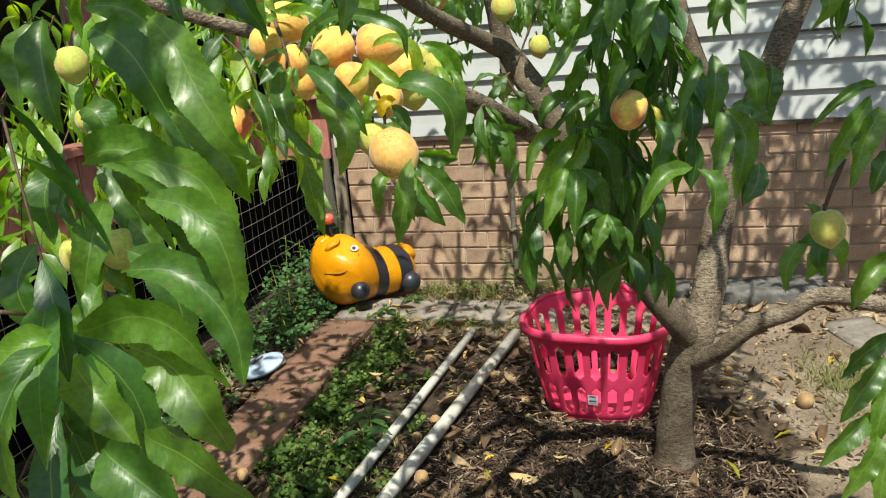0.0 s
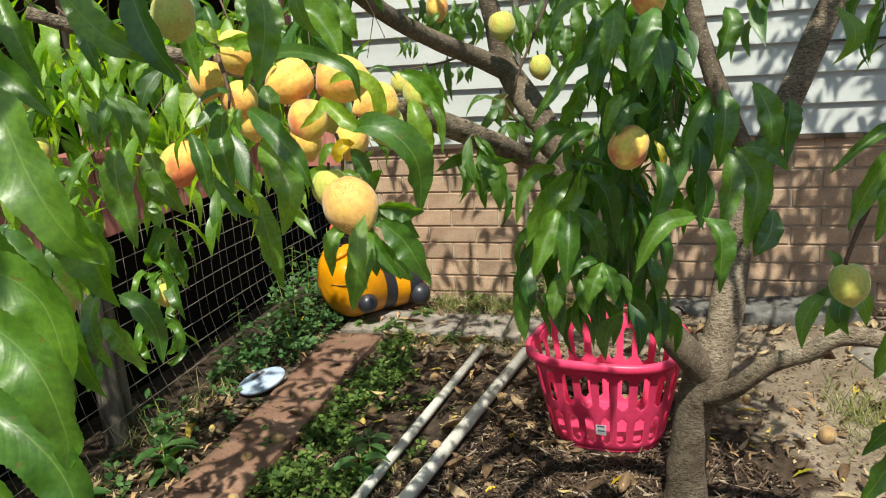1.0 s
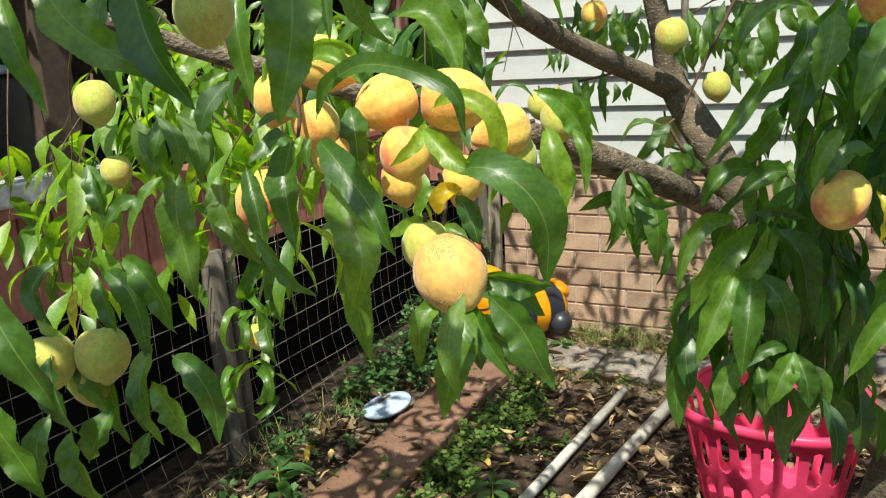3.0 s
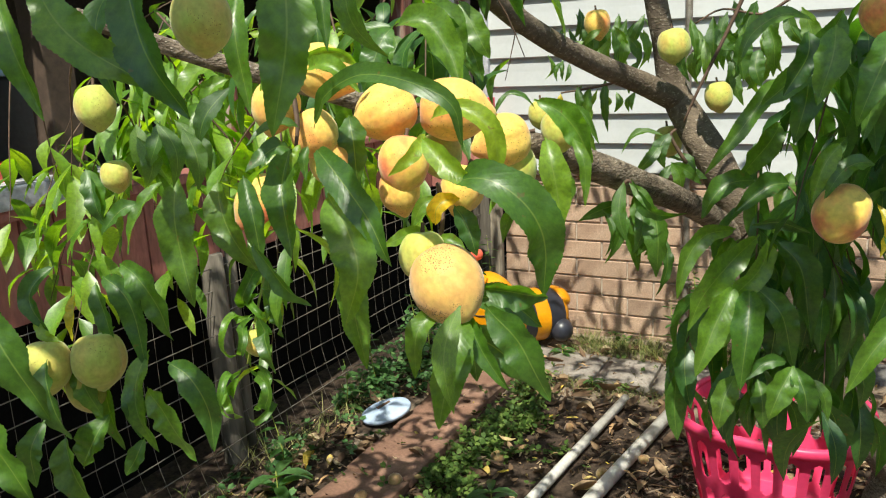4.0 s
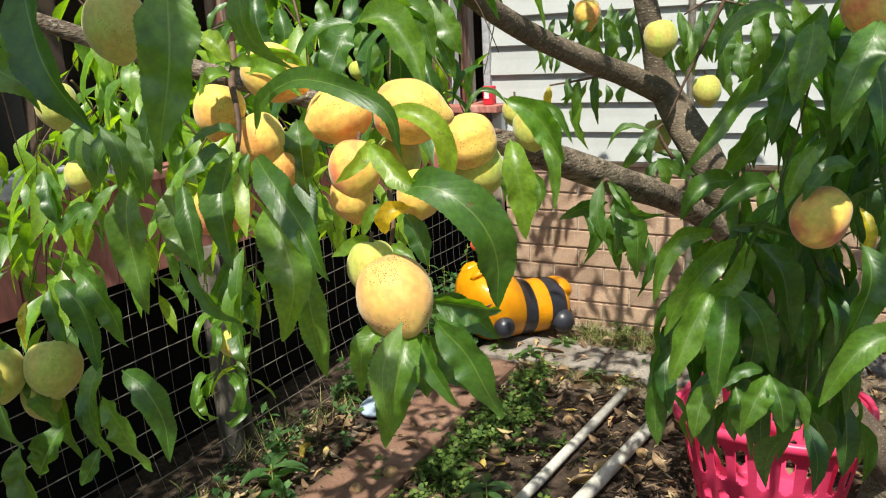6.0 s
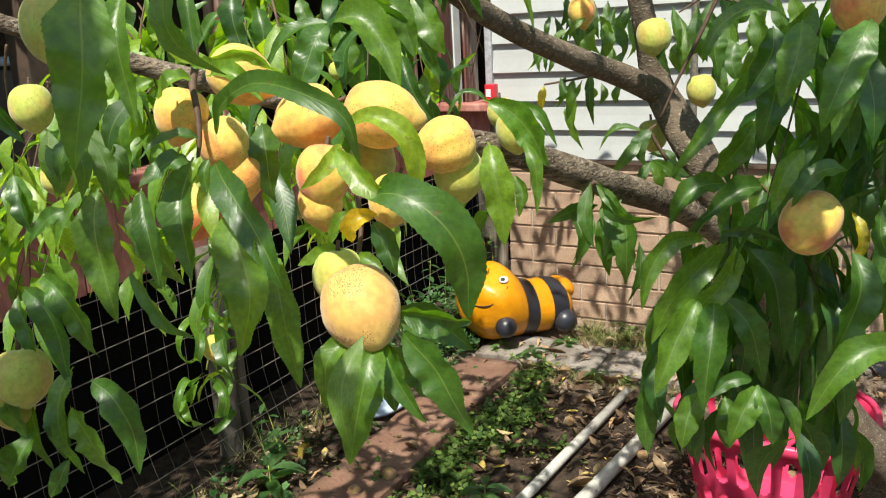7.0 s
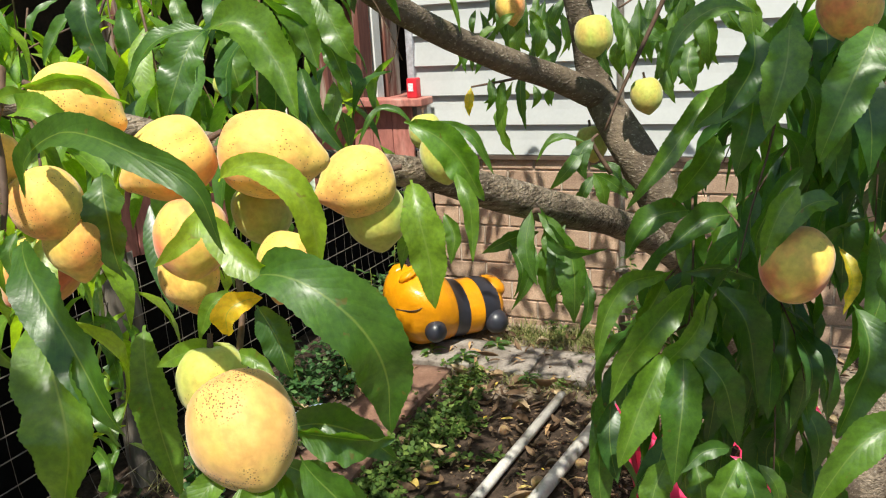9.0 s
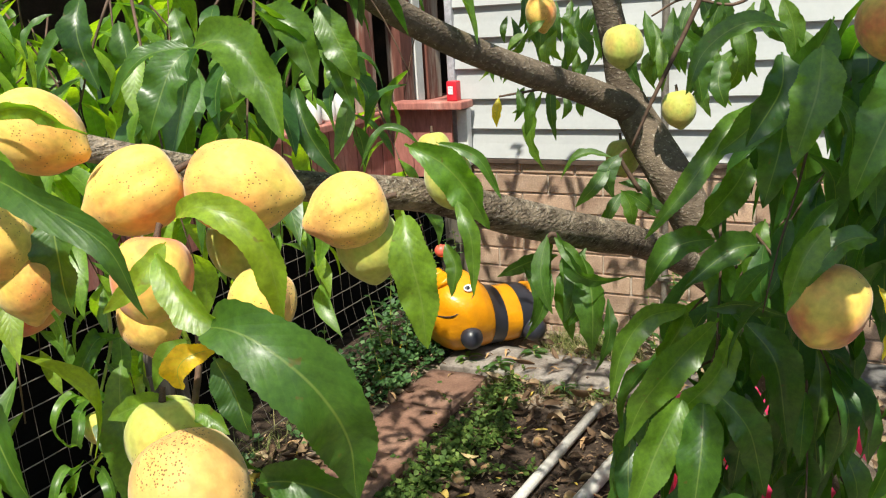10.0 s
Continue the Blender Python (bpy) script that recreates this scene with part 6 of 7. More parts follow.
drape(LIMB_L, LEAF, 0.023, 0, 0, (0.101, 1.155, 1.589), (0.087, 1.145, 1.575), (0.077, 1.132, 1.551))
drape(LIMB_L, LEAF, 0.028, 0, 0, (0.015, 1.196, 1.563), (0.009, 1.182, 1.523), (0.019, 1.176, 1.482))
drape(LIMB_B, LEAF_PALE, 0.015, -60, 60, (-0.158, 1.404, 1.112), (-0.193, 1.407, 1.093), (-0.184, 1.379, 1.075), (-0.195, 1.391, 1.038), (-0.162, 1.378, 1.029))
drape(LIMB_B, LEAF, 0.022, 40, -70, (-0.148, 1.400, 1.120), (-0.136, 1.429, 1.099), (-0.104, 1.413, 1.080), (-0.122, 1.420, 1.044), (-0.122, 1.390, 1.037), (-0.151, 1.398, 1.020))
drape(LIMB_B, LEAF_PALE, 0.025, 0, 40, (-0.168, 1.406, 1.097), (-0.188, 1.412, 1.057), (-0.166, 1.392, 1.043), (-0.175, 1.408, 1.017))
drape(LIMB_B, LEAF, 0.015, -70, 50, (-0.156, 1.428, 1.111), (-0.153, 1.447, 1.072), (-0.137, 1.419, 1.044), (-0.165, 1.427, 1.023))
drape(LIMB_B, LEAF_PALE, 0.018, -40, 70, (-0.149, 1.434, 1.199), (-0.187, 1.437, 1.183), (-0.182, 1.407, 1.169), (-0.193, 1.419, 1.134), (-0.168, 1.404, 1.133))
drape(LIMB_B, LEAF, 0.019, 20, -60, (-0.136, 1.423, 1.198), (-0.163, 1.428, 1.168), (-0.152, 1.402, 1.153), (-0.169, 1.413, 1.128))
drape(LIMB_B, LEAF, 0.035, 0, 50, (-0.131, 1.420, 1.200), (-0.128, 1.440, 1.165), (-0.101, 1.418, 1.136), (-0.111, 1.430, 1.097))
drape(LIMB_B, LEAF, 0.027, 30, -50, (-0.129, 1.475, 1.264), (-0.169, 1.478, 1.252), (-0.170, 1.446, 1.239), (-0.187, 1.456, 1.208), (-0.158, 1.442, 1.202))
drape(LIMB_B, LEAF, 0.034, -20, 50, (-0.141, 1.450, 1.240), (-0.131, 1.475, 1.209), (-0.101, 1.456, 1.185), (-0.117, 1.465, 1.148))
drape(LIMB_B, LEAF_SHADE, 0.022, 10, 60, (-0.130, 1.487, 1.266), (-0.122, 1.511, 1.236), (-0.098, 1.489, 1.212), (-0.117, 1.495, 1.172))
drape(LIMB_B, LEAF_PALE, 0.016, 50, -40, (-0.137, 1.438, 1.233), (-0.160, 1.448, 1.210), (-0.137, 1.429, 1.200), (-0.139, 1.452, 1.187))
limb("twig", [(-0.174, 1.497, 1.295, 0.0030), (-0.160, 1.480, 1.249, 0.0026), (-0.156, 1.449, 1.195, 0.0020), (-0.160, 1.417, 1.113, 0.0015)], 6, 3, 0.05, GREEN_TWIG)
drape(LIMB_L, LEAF, 0.047, 0, 20, (0.296, 0.588, 1.480), (0.352, 0.592, 1.477), (0.408, 0.586, 1.439), (0.438, 0.578, 1.380))
drape(LIMB_L, LEAF, 0.047, 10, 30, (0.345, 0.484, 1.368), (0.396, 0.492, 1.384), (0.440, 0.490, 1.371), (0.467, 0.484, 1.325))
drape(LIMB_L, LEAF_SHADE, 0.051, 0, 10, (0.369, 0.507, 1.349), (0.415, 0.504, 1.332), (0.447, 0.492, 1.297), (0.457, 0.488, 1.271))
drape(LIMB_L, LEAF, 0.038, 0, 10, (0.339, 0.477, 1.350), (0.378, 0.459, 1.322), (0.410, 0.448, 1.291))
drape(LIMB_L, LEAF, 0.041, 0, 0, (0.423, 0.396, 1.323), (0.454, 0.389, 1.306), (0.480, 0.390, 1.282))
drape(LIMB_L, LEAF_SHADE, 0.036, 10, 10, (0.418, 0.445, 1.310), (0.460, 0.442, 1.297), (0.505, 0.434, 1.263))
drape(LIMB_L, LEAF, 0.045, 0, 20, (0.289, 0.639, 1.592), (0.342, 0.633, 1.555), (0.378, 0.623, 1.485))
drape(LIMB_L, LEAF, 0.030, 20, 20, (0.277, 0.652, 1.612), (0.322, 0.661, 1.600), (0.363, 0.662, 1.563))
drape(LIMB_L, LEAF_SHADE, 0.039, 0, 0, (0.250, 0.632, 1.605), (0.255, 0.619, 1.552), (0.265, 0.608, 1.505))
drape(LIMB_L, LEAF, 0.036, 0, 0, (0.245, 0.577, 1.415), (0.234, 0.563, 1.376), (0.248, 0.554, 1.330))
drape(LIMB_L, LEAF, 0.030, 0, 0, (0.327, 0.568, 1.453), (0.330, 0.537, 1.419), (0.321, 0.521, 1.370))
drape(LIMB_L, LEAF_PALE, 0.023, 20, 20, (0.374, 0.432, 1.384), (0.358, 0.416, 1.381), (0.330, 0.403, 1.361))
drape(LIMB_L, LEAF, 0.023, 10, 10, (0.388, 0.415, 1.387), (0.375, 0.393, 1.358), (0.353, 0.372, 1.305))
drape(LIMB_L, LEAF, 0.030, 0, 0, (0.281, 0.587, 1.492), (0.268, 0.574, 1.457), (0.271, 0.563, 1.415))
drape(LIMB_L, LEAF, 0.031, 0, 0, (0.282, 0.619, 1.526), (0.298, 0.619, 1.513), (0.312, 0.616, 1.486))
drape(LIMB_L, LEAF, 0.013, 20, 0, (0.329, 0.608, 1.443), (0.347, 0.608, 1.424), (0.361, 0.604, 1.396))
drape(LIMB_L, LEAF, 0.031, 0, 0, (0.355, 0.656, 1.510), (0.372, 0.648, 1.467), (0.375, 0.638, 1.426))
drape(LIMB_L, LEAF_SHADE, 0.038, 0, 10, (0.370, 0.583, 1.464), (0.401, 0.580, 1.426), (0.413, 0.565, 1.361))
drape(LIMB_L, LEAF, 0.024, 0, 0, (0.319, 0.512, 1.341), (0.331, 0.523, 1.366), (0.341, 0.536, 1.405))
drape(LIMB_L, LEAF, 0.032, 0, 0, (0.182, 0.699, 1.605), (0.171, 0.684, 1.563), (0.170, 0.672, 1.521))
drape(LIMB_L, LEAF_SHADE, 0.031, 0, 0, (0.289, 0.647, 1.507), (0.311, 0.642, 1.465), (0.319, 0.630, 1.414))
drape(LIMB_L, LEAF, 0.019, 0, 0, (0.254, 0.532, 1.320), (0.267, 0.519, 1.263), (0.295, 0.517, 1.229))
drape(LIMB_L, LEAF, 0.022, 0, 0, (0.271, 0.539, 1.253), (0.262, 0.528, 1.225), (0.242, 0.512, 1.188))
drape(LIMB_L, LEAF_SHADE, 0.023, 0, 0, (0.312, 0.445, 1.337), (0.311, 0.433, 1.297), (0.319, 0.423, 1.253))
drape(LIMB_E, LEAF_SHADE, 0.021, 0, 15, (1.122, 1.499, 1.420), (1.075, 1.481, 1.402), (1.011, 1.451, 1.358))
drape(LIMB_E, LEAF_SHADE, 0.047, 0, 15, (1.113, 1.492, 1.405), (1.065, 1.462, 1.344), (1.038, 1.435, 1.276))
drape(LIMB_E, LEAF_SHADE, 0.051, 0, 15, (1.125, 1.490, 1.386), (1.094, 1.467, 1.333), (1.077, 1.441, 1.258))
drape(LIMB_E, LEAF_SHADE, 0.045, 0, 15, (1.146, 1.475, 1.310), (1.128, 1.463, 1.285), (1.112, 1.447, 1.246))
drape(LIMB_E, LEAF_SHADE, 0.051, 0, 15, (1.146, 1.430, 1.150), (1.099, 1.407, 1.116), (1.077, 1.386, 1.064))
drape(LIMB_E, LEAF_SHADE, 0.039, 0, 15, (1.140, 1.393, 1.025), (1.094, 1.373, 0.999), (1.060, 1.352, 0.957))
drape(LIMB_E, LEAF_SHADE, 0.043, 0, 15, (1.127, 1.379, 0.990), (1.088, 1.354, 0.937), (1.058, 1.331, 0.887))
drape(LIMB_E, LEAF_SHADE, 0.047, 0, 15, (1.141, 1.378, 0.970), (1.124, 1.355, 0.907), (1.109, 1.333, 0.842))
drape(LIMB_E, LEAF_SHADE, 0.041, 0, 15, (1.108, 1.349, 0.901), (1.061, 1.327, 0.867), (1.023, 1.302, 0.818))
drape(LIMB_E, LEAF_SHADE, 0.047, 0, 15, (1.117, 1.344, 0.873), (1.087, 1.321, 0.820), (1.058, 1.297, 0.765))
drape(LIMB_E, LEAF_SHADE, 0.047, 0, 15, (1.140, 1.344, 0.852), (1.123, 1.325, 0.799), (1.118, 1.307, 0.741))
drape(LIMB_C, LEAF, 0.032, 0, 10, (0.825, 1.361, 1.317), (0.775, 1.338, 1.301), (0.741, 1.310, 1.246))
drape(LIMB_C, LEAF, 0.039, 0, 10, (0.834, 1.384, 1.311), (0.851, 1.378, 1.269), (0.858, 1.361, 1.200))
drape(LIMB_C, LEAF_SHADE, 0.043, 0, 10, (0.867, 1.432, 1.400), (0.869, 1.417, 1.345), (0.860, 1.396, 1.283))
drape(LIMB_C, LEAF_SHADE, 0.057, 0, 10, (0.881, 1.491, 1.396), (0.914, 1.486, 1.335), (0.899, 1.453, 1.240))
drape(LIMB_C, LEAF_SHADE, 0.044, 0, 10, (0.860, 1.477, 1.489), (0.860, 1.460, 1.430), (0.856, 1.442, 1.370))
drape(LIMB_C, LEAF, 0.029, 0, 10, (0.842, 1.447, 1.486), (0.812, 1.425, 1.444), (0.804, 1.406, 1.389))
drape(LIMB_C, LEAF_SHADE, 0.029, 0, 10, (0.886, 1.429, 1.404), (0.919, 1.439, 1.396), (0.955, 1.443, 1.367))
drape(LIMB_C, LEAF_SHADE, 0.045, 0, 10, (0.907, 1.527, 1.491), (0.931, 1.519, 1.433), (0.938, 1.502, 1.361))
drape(LIMB_C, LEAF, 0.022, 0, 10, (0.720, 1.374, 1.496), (0.704, 1.361, 1.472), (0.697, 1.348, 1.436))
drape(LIMB_C, LEAF, 0.035, 0, 10, (0.766, 1.384, 1.398), (0.770, 1.372, 1.350), (0.758, 1.352, 1.295))
drape(LIMB_C, LEAF, 0.042, 0, 10, (0.767, 1.423, 1.613), (0.750, 1.404, 1.565), (0.733, 1.382, 1.512))
drape(LIMB_C, LEAF, 0.039, 0, 10, (0.706, 1.435, 1.615), (0.704, 1.423, 1.575), (0.693, 1.407, 1.532))
drape(LIMB_C, LEAF_SHADE, 0.033, 0, 10, (0.678, 1.445, 1.611), (0.674, 1.435, 1.577), (0.658, 1.419, 1.542))
drape(LIMB_C, LEAF_SHADE, 0.040, 0, 10, (0.864, 1.512, 1.607), (0.863, 1.499, 1.567), (0.854, 1.486, 1.529))
drape(LIMB_C, LEAF_SHADE, 0.038, 0, 10, (0.937, 1.453, 1.306), (0.930, 1.439, 1.266), (0.910, 1.424, 1.240))
drape(LIMB_C, LEAF, 0.028, 0, 10, (0.799, 1.414, 1.383), (0.787, 1.416, 1.404), (0.789, 1.424, 1.431))
drape(LIMB_C, LEAF_SHADE, 0.042, 0, 10, (0.965, 1.562, 1.462), (0.952, 1.545, 1.420), (0.959, 1.530, 1.355))
drape(LIMB_C, LEAF_SHADE, 0.034, 0, 10, (0.903, 1.497, 1.310), (0.917, 1.491, 1.273), (0.914, 1.476, 1.223))

limb("twig", [(0.262, 1.060, 1.622, 0.0036), (0.273, 1.046, 1.603, 0.0032), (0.280, 1.034, 1.590, 0.0030), (0.290, 1.026, 1.569, 0.0026), (0.297, 1.018, 1.549, 0.0022), (0.297, 1.013, 1.532, 0.0016)], 8, 5, 0.45, TWIG)
limb("twig", [(0.389, 1.103, 1.487, 0.0026), (0.402, 1.086, 1.466, 0.0023), (0.405, 1.075, 1.445, 0.0022)], 7, 4, 0.2, TWIG)
drape(LIMB_L, LEAF, 0.038, 0, 20, (0.372, 0.530, 1.489), (0.412, 0.541, 1.486), (0.445, 0.546, 1.467), (0.461, 0.542, 1.436), (0.459, 0.534, 1.409), (0.448, 0.524, 1.385))
drape(LIMB_L, LEAF, 0.034, 10, 0, (0.408, 0.502, 1.467), (0.443, 0.510, 1.455), (0.465, 0.510, 1.432), (0.474, 0.504, 1.400), (0.471, 0.496, 1.375))
drape(LIMB_L, LEAF, 0.038, 0, 10, (0.387, 0.492, 1.414), (0.426, 0.501, 1.406), (0.454, 0.504, 1.383), (0.469, 0.501, 1.357), (0.474, 0.493, 1.324))
drape(LIMB_L, LEAF, 0.034, 0, 10, (0.383, 0.596, 1.520), (0.416, 0.600, 1.496), (0.436, 0.598, 1.469), (0.446, 0.593, 1.441))
drape(LIMB_L, LEAF, 0.038, -10, 10, (0.395, 0.567, 1.594), (0.418, 0.567, 1.569), (0.438, 0.563, 1.534), (0.458, 0.560, 1.499), (0.470, 0.558, 1.482))
drape(LIMB_L, LEAF_SHADE, 0.036, 0, 0, (0.347, 0.555, 1.413), (0.376, 0.558, 1.393), (0.391, 0.553, 1.359), (0.395, 0.544, 1.322))
drape(LIMB_B, LEAF, 0.033, 0, 25, (0.403, 1.119, 1.367), (0.428, 1.130, 1.369), (0.453, 1.139, 1.360), (0.475, 1.143, 1.342))
drape(LIMB_B, LEAF_SHADE, 0.036, 0, 10, (0.388, 1.125, 1.336), (0.416, 1.135, 1.327), (0.443, 1.141, 1.308), (0.462, 1.142, 1.281))
drape(LIMB_L, LEAF, 0.032, 0, 20, (0.033, 1.052, 1.293), (0.029, 1.040, 1.260), (0.036, 1.032, 1.220), (0.052, 1.028, 1.180))
drape(LIMB_L, LEAF, 0.035, 10, -10, (0.067, 1.045, 1.286), (0.093, 1.054, 1.266), (0.112, 1.054, 1.231), (0.121, 1.045, 1.187))
drape(LIMB_L, LEAF, 0.034, 0, 20, (-0.005, 1.060, 1.390), (0.022, 1.069, 1.371), (0.045, 1.072, 1.337), (0.056, 1.068, 1.302))
drape(LIMB_L, LEAF_SHADE, 0.038, 0, 0, (-0.034, 1.066, 1.309), (-0.036, 1.051, 1.262), (-0.024, 1.043, 1.214), (-0.013, 1.035, 1.167))

# ---- peaches on the tree ----
for row in (
    (0.424, 1.046, 1.409, 0.034, "S", 0.62, -0.42, -0.66),
    (0.392, 1.063, 1.428, 0.0235, "G", 0.04, -0.09, -1),
    (0.373, 1.17, 1.551, 0.0326, "P", 0.92, 0.36, -0.15),
    (0.317, 1.139, 1.553, 0.0297, "P", -0.65, -0.65, -0.39),
    (0.257, 1.116, 1.594, 0.0285, "P", 0.83, 0.28, -0.44),
    (0.26, 1.037, 1.567, 0.0233, "P", -0.17, -0.29, -0.94),
    (0.289, 1.052, 1.540, 0.0230, "P", 0.51, 0.04, -0.86),
    (0.296, 1.064, 1.513, 0.0210, "P", 0.17, -0.13, -0.98),
    (0.35, 1.11, 1.506, 0.0265, "B", 0.08, -0.37, -0.92),
    (0.343, 1.109, 1.479, 0.0209, "P", 0.29, -0.17, -0.94),
):
    hang_peach(*row)
for row in (
    (0.382, 1.17, 1.472, 0.024, "P", -0.13, -0.4, -0.9),
    (0.342, 1.2, 1.503, 0.0241, "G", 0.17, -0.13, -0.98),
    (0.371, 1.303, 1.505, 0.0323, "P", -0.71, -0.67, -0.23),
    (0.374, 1.322, 1.472, 0.0295, "G", 0.17, -0.13, -0.98),
    (0.384, 1.457, 1.503, 0.0253, "G", 0.17, -0.13, -0.98),
    (0.383, 2.111, 1.414, 0.0291, "G", 0.17, -0.13, -0.98),
    (0.334, 1.525, 1.517, 0.0197, "G", 0.17, -0.13, -0.98),
    (0.424, 1.954, 1.601, 0.03, "G", 0.17, -0.13, -0.98),
    (0.498, 1.986, 1.508, 0.0255, "G", 0.17, -0.13, -0.98),
    (0.191, 2.258, 1.655, 0.03, "P", 0.17, -0.13, -0.98),
    (0.723, 1.471, 1.403, 0.0335, "B", -0.27, -0.82, -0.51),
    (0.752, 1.510, 1.627, 0.0275, "B", 0.17, -0.13, -0.98),
):
    hang_peach(*row)
for row in (
    (0.167, 1.395, 1.584, 0.0115, "G", 0.17, -0.13, -0.98),
    (0.105, 1.190, 1.442, 0.034, "B", -0.5, -0.6, -0.62),
    (-0.023, 1.028, 1.284, 0.032, "G", 0.17, -0.13, -0.98),
    (-0.064, 0.99, 1.285, 0.0288, "G", 0.17, -0.13, -0.98),
    (-0.187, 1.21, 1.559, 0.029, "G", 0.17, -0.13, -0.98),
    (-0.196, 1.235, 1.461, 0.0225, "G", 0.17, -0.13, -0.98),
    (-0.048, 1.026, 1.246, 0.025, "G", 0.17, -0.13, -0.98),
    (1.048, 1.454, 1.19, 0.03, "G", 0.17, -0.13, -0.98),
    (-0.149, 1.431, 1.151, 0.0216, "G", 0.17, -0.13, -0.98),
):
    hang_peach(*row)
for row in (
    (0.337, 0.513, 1.331, 0.015, "P", 0.17, -0.13, -0.98),
    (0.345, 0.537, 1.308, 0.0164, "P", 0.17, -0.13, -0.98),
    (0.335, 0.873, 1.637, 0.0216, "G", 0.17, -0.13, -0.98),
):
    hang_peach(*row)

# ---- the rest of the foliage ----
R = random.Random(17)


def spots(n, lo, hi, length, count, size, droop, lean=(0, 0, -0.5)):
    return [((R.uniform(lo[0], hi[0]), R.uniform(lo[1], hi[1]), R.uniform(lo[2], hi[2])),
             (lean[0] + R.uniform(-0.7, 0.7), lean[1] + R.uniform(-0.7, 0.7), lean[2] + R.uniform(-0.3, 0.4)),
             length * R.uniform(0.75, 1.2), count, size, droop) for _ in range(n)]


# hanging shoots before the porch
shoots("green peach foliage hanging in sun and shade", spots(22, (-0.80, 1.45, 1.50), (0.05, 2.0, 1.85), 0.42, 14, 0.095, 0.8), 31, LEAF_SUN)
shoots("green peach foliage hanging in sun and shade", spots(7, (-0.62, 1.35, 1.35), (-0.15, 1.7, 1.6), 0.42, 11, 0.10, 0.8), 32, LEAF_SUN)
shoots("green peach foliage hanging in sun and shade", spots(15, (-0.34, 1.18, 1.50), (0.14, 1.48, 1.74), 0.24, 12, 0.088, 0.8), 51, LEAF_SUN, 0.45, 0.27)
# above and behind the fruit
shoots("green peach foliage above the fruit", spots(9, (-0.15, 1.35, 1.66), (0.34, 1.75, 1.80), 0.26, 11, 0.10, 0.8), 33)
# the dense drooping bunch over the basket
shoots("dark green drooping peach foliage", spots(9, (0.605, 1.62, 1.28), (0.705, 1.80, 1.44), 0.26, 11, 0.11, 0.9), 34, LEAF_DEEP_SHADE, 0.22, 0.30)
shoots("dark green drooping peach foliage", spots(5, (0.62, 1.64, 1.16), (0.70, 1.78, 1.26), 0.18, 9, 0.11, 0.9), 35, LEAF_DEEP_SHADE, 0.18, 0.30)
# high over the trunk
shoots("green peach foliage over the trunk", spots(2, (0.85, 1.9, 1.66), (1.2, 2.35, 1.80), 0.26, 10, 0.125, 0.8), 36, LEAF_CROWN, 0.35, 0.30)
shoots("green peach foliage over the fruit branch", spots(17, (0.70, 1.52, 1.54), (0.82, 1.75, 1.72), 0.20, 10, 0.10, 0.8)[:11], 37, LEAF_DEEP_SHADE, 0.35, 0.30)
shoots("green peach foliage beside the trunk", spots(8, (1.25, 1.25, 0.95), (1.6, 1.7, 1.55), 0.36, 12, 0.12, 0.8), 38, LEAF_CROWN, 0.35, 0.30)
shoots("dark green peach foliage behind the lone peach", spots(8, (0.68, 1.60, 1.42), (0.80, 1.82, 1.54), 0.20, 11, 0.11, 0.8)[:4], 40, LEAF_DEEP_SHADE, 0.35, 0.30)
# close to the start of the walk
shoots("green peach foliage hanging close by", spots(7, (0.18, 0.42, 1.10), (0.35, 0.58, 1.66), 0.30, 10, 0.115, 0.8), 39, LEAF_DEEP_SHADE, 0.40, 0.27)


# Leaf clumps out of view overhead, placed to throw shade and dapples.
def crown(label, centre, radii, count, seed, thin=0.0):
    random.seed(seed)
    rows = []
    while len(rows) < count:
        v = Vector([random.uniform(-1, 1) for _ in range(3)])
        if v.length > 1 or noise.noise(v * 2.6 + Vector((seed, 0, 0))) < thin:
            continue
        q = Vector(centre) + Vector((v.x * radii[0], v.y * radii[1], v.z * radii[2]))
        a = random.uniform(0, 2 * math.pi)
        axis = Vector((math.cos(a) * 0.8, math.sin(a) * 0.8, -random.uniform(0.2, 1.0))).normalized()
        ln = random.uniform(0.09, 0.15)
        rows.append((q, q + axis * ln, ln * 0.27, Vector((random.uniform(-0.5, 0.5), random.uniform(-0.5, 0.5), 1.0))))
    foliage("crown", rows, LEAF_CROWN, tree, label)


crown("unseen peach leaf clump added overhead to cast shade", (-0.70, 1.95, 2.38), (0.75, 0.85, 0.38), 520, 41, 0.02)
crown("unseen peach leaf clump added overhead to cast shade", (0.30, 1.85, 2.42), (0.60, 0.65, 0.38), 220, 42, 0.06)
crown("unseen peach leaf clump added overhead to cast shade", (1.75, 3.42, 2.42), (1.15, 0.40, 0.22), 780, 43, 0.08)
crown("unseen peach leaf clump added overhead to cast shade", (0.75, 2.60, 2.60), (0.95, 0.75, 0.40), 450, 44)
crown("unseen peach leaf clump added overhead to cast shade", (0.35, -0.15, 2.35), (0.75, 0.50, 0.32), 165, 45, 0.06)
crown("unseen peach leaf clump added overhead to cast shade", (1.25, 1.95, 2.42), (0.35, 0.30, 0.20), 150, 47, 0.06)
crown("unseen peach leaf clump added overhead to cast shade", (-0.10, 3.45, 2.45), (1.0, 0.42, 0.20), 190, 49, 0.10)
crown("unseen peach leaf clump added overhead to cast shade", (0.46, 0.45, 2.17), (0.14, 0.10, 0.07), 80, 52)
crown("unseen peach leaf clump added overhead to cast shade", (0.10, 0.55, 2.14), (0.17, 0.12, 0.06), 38, 55)
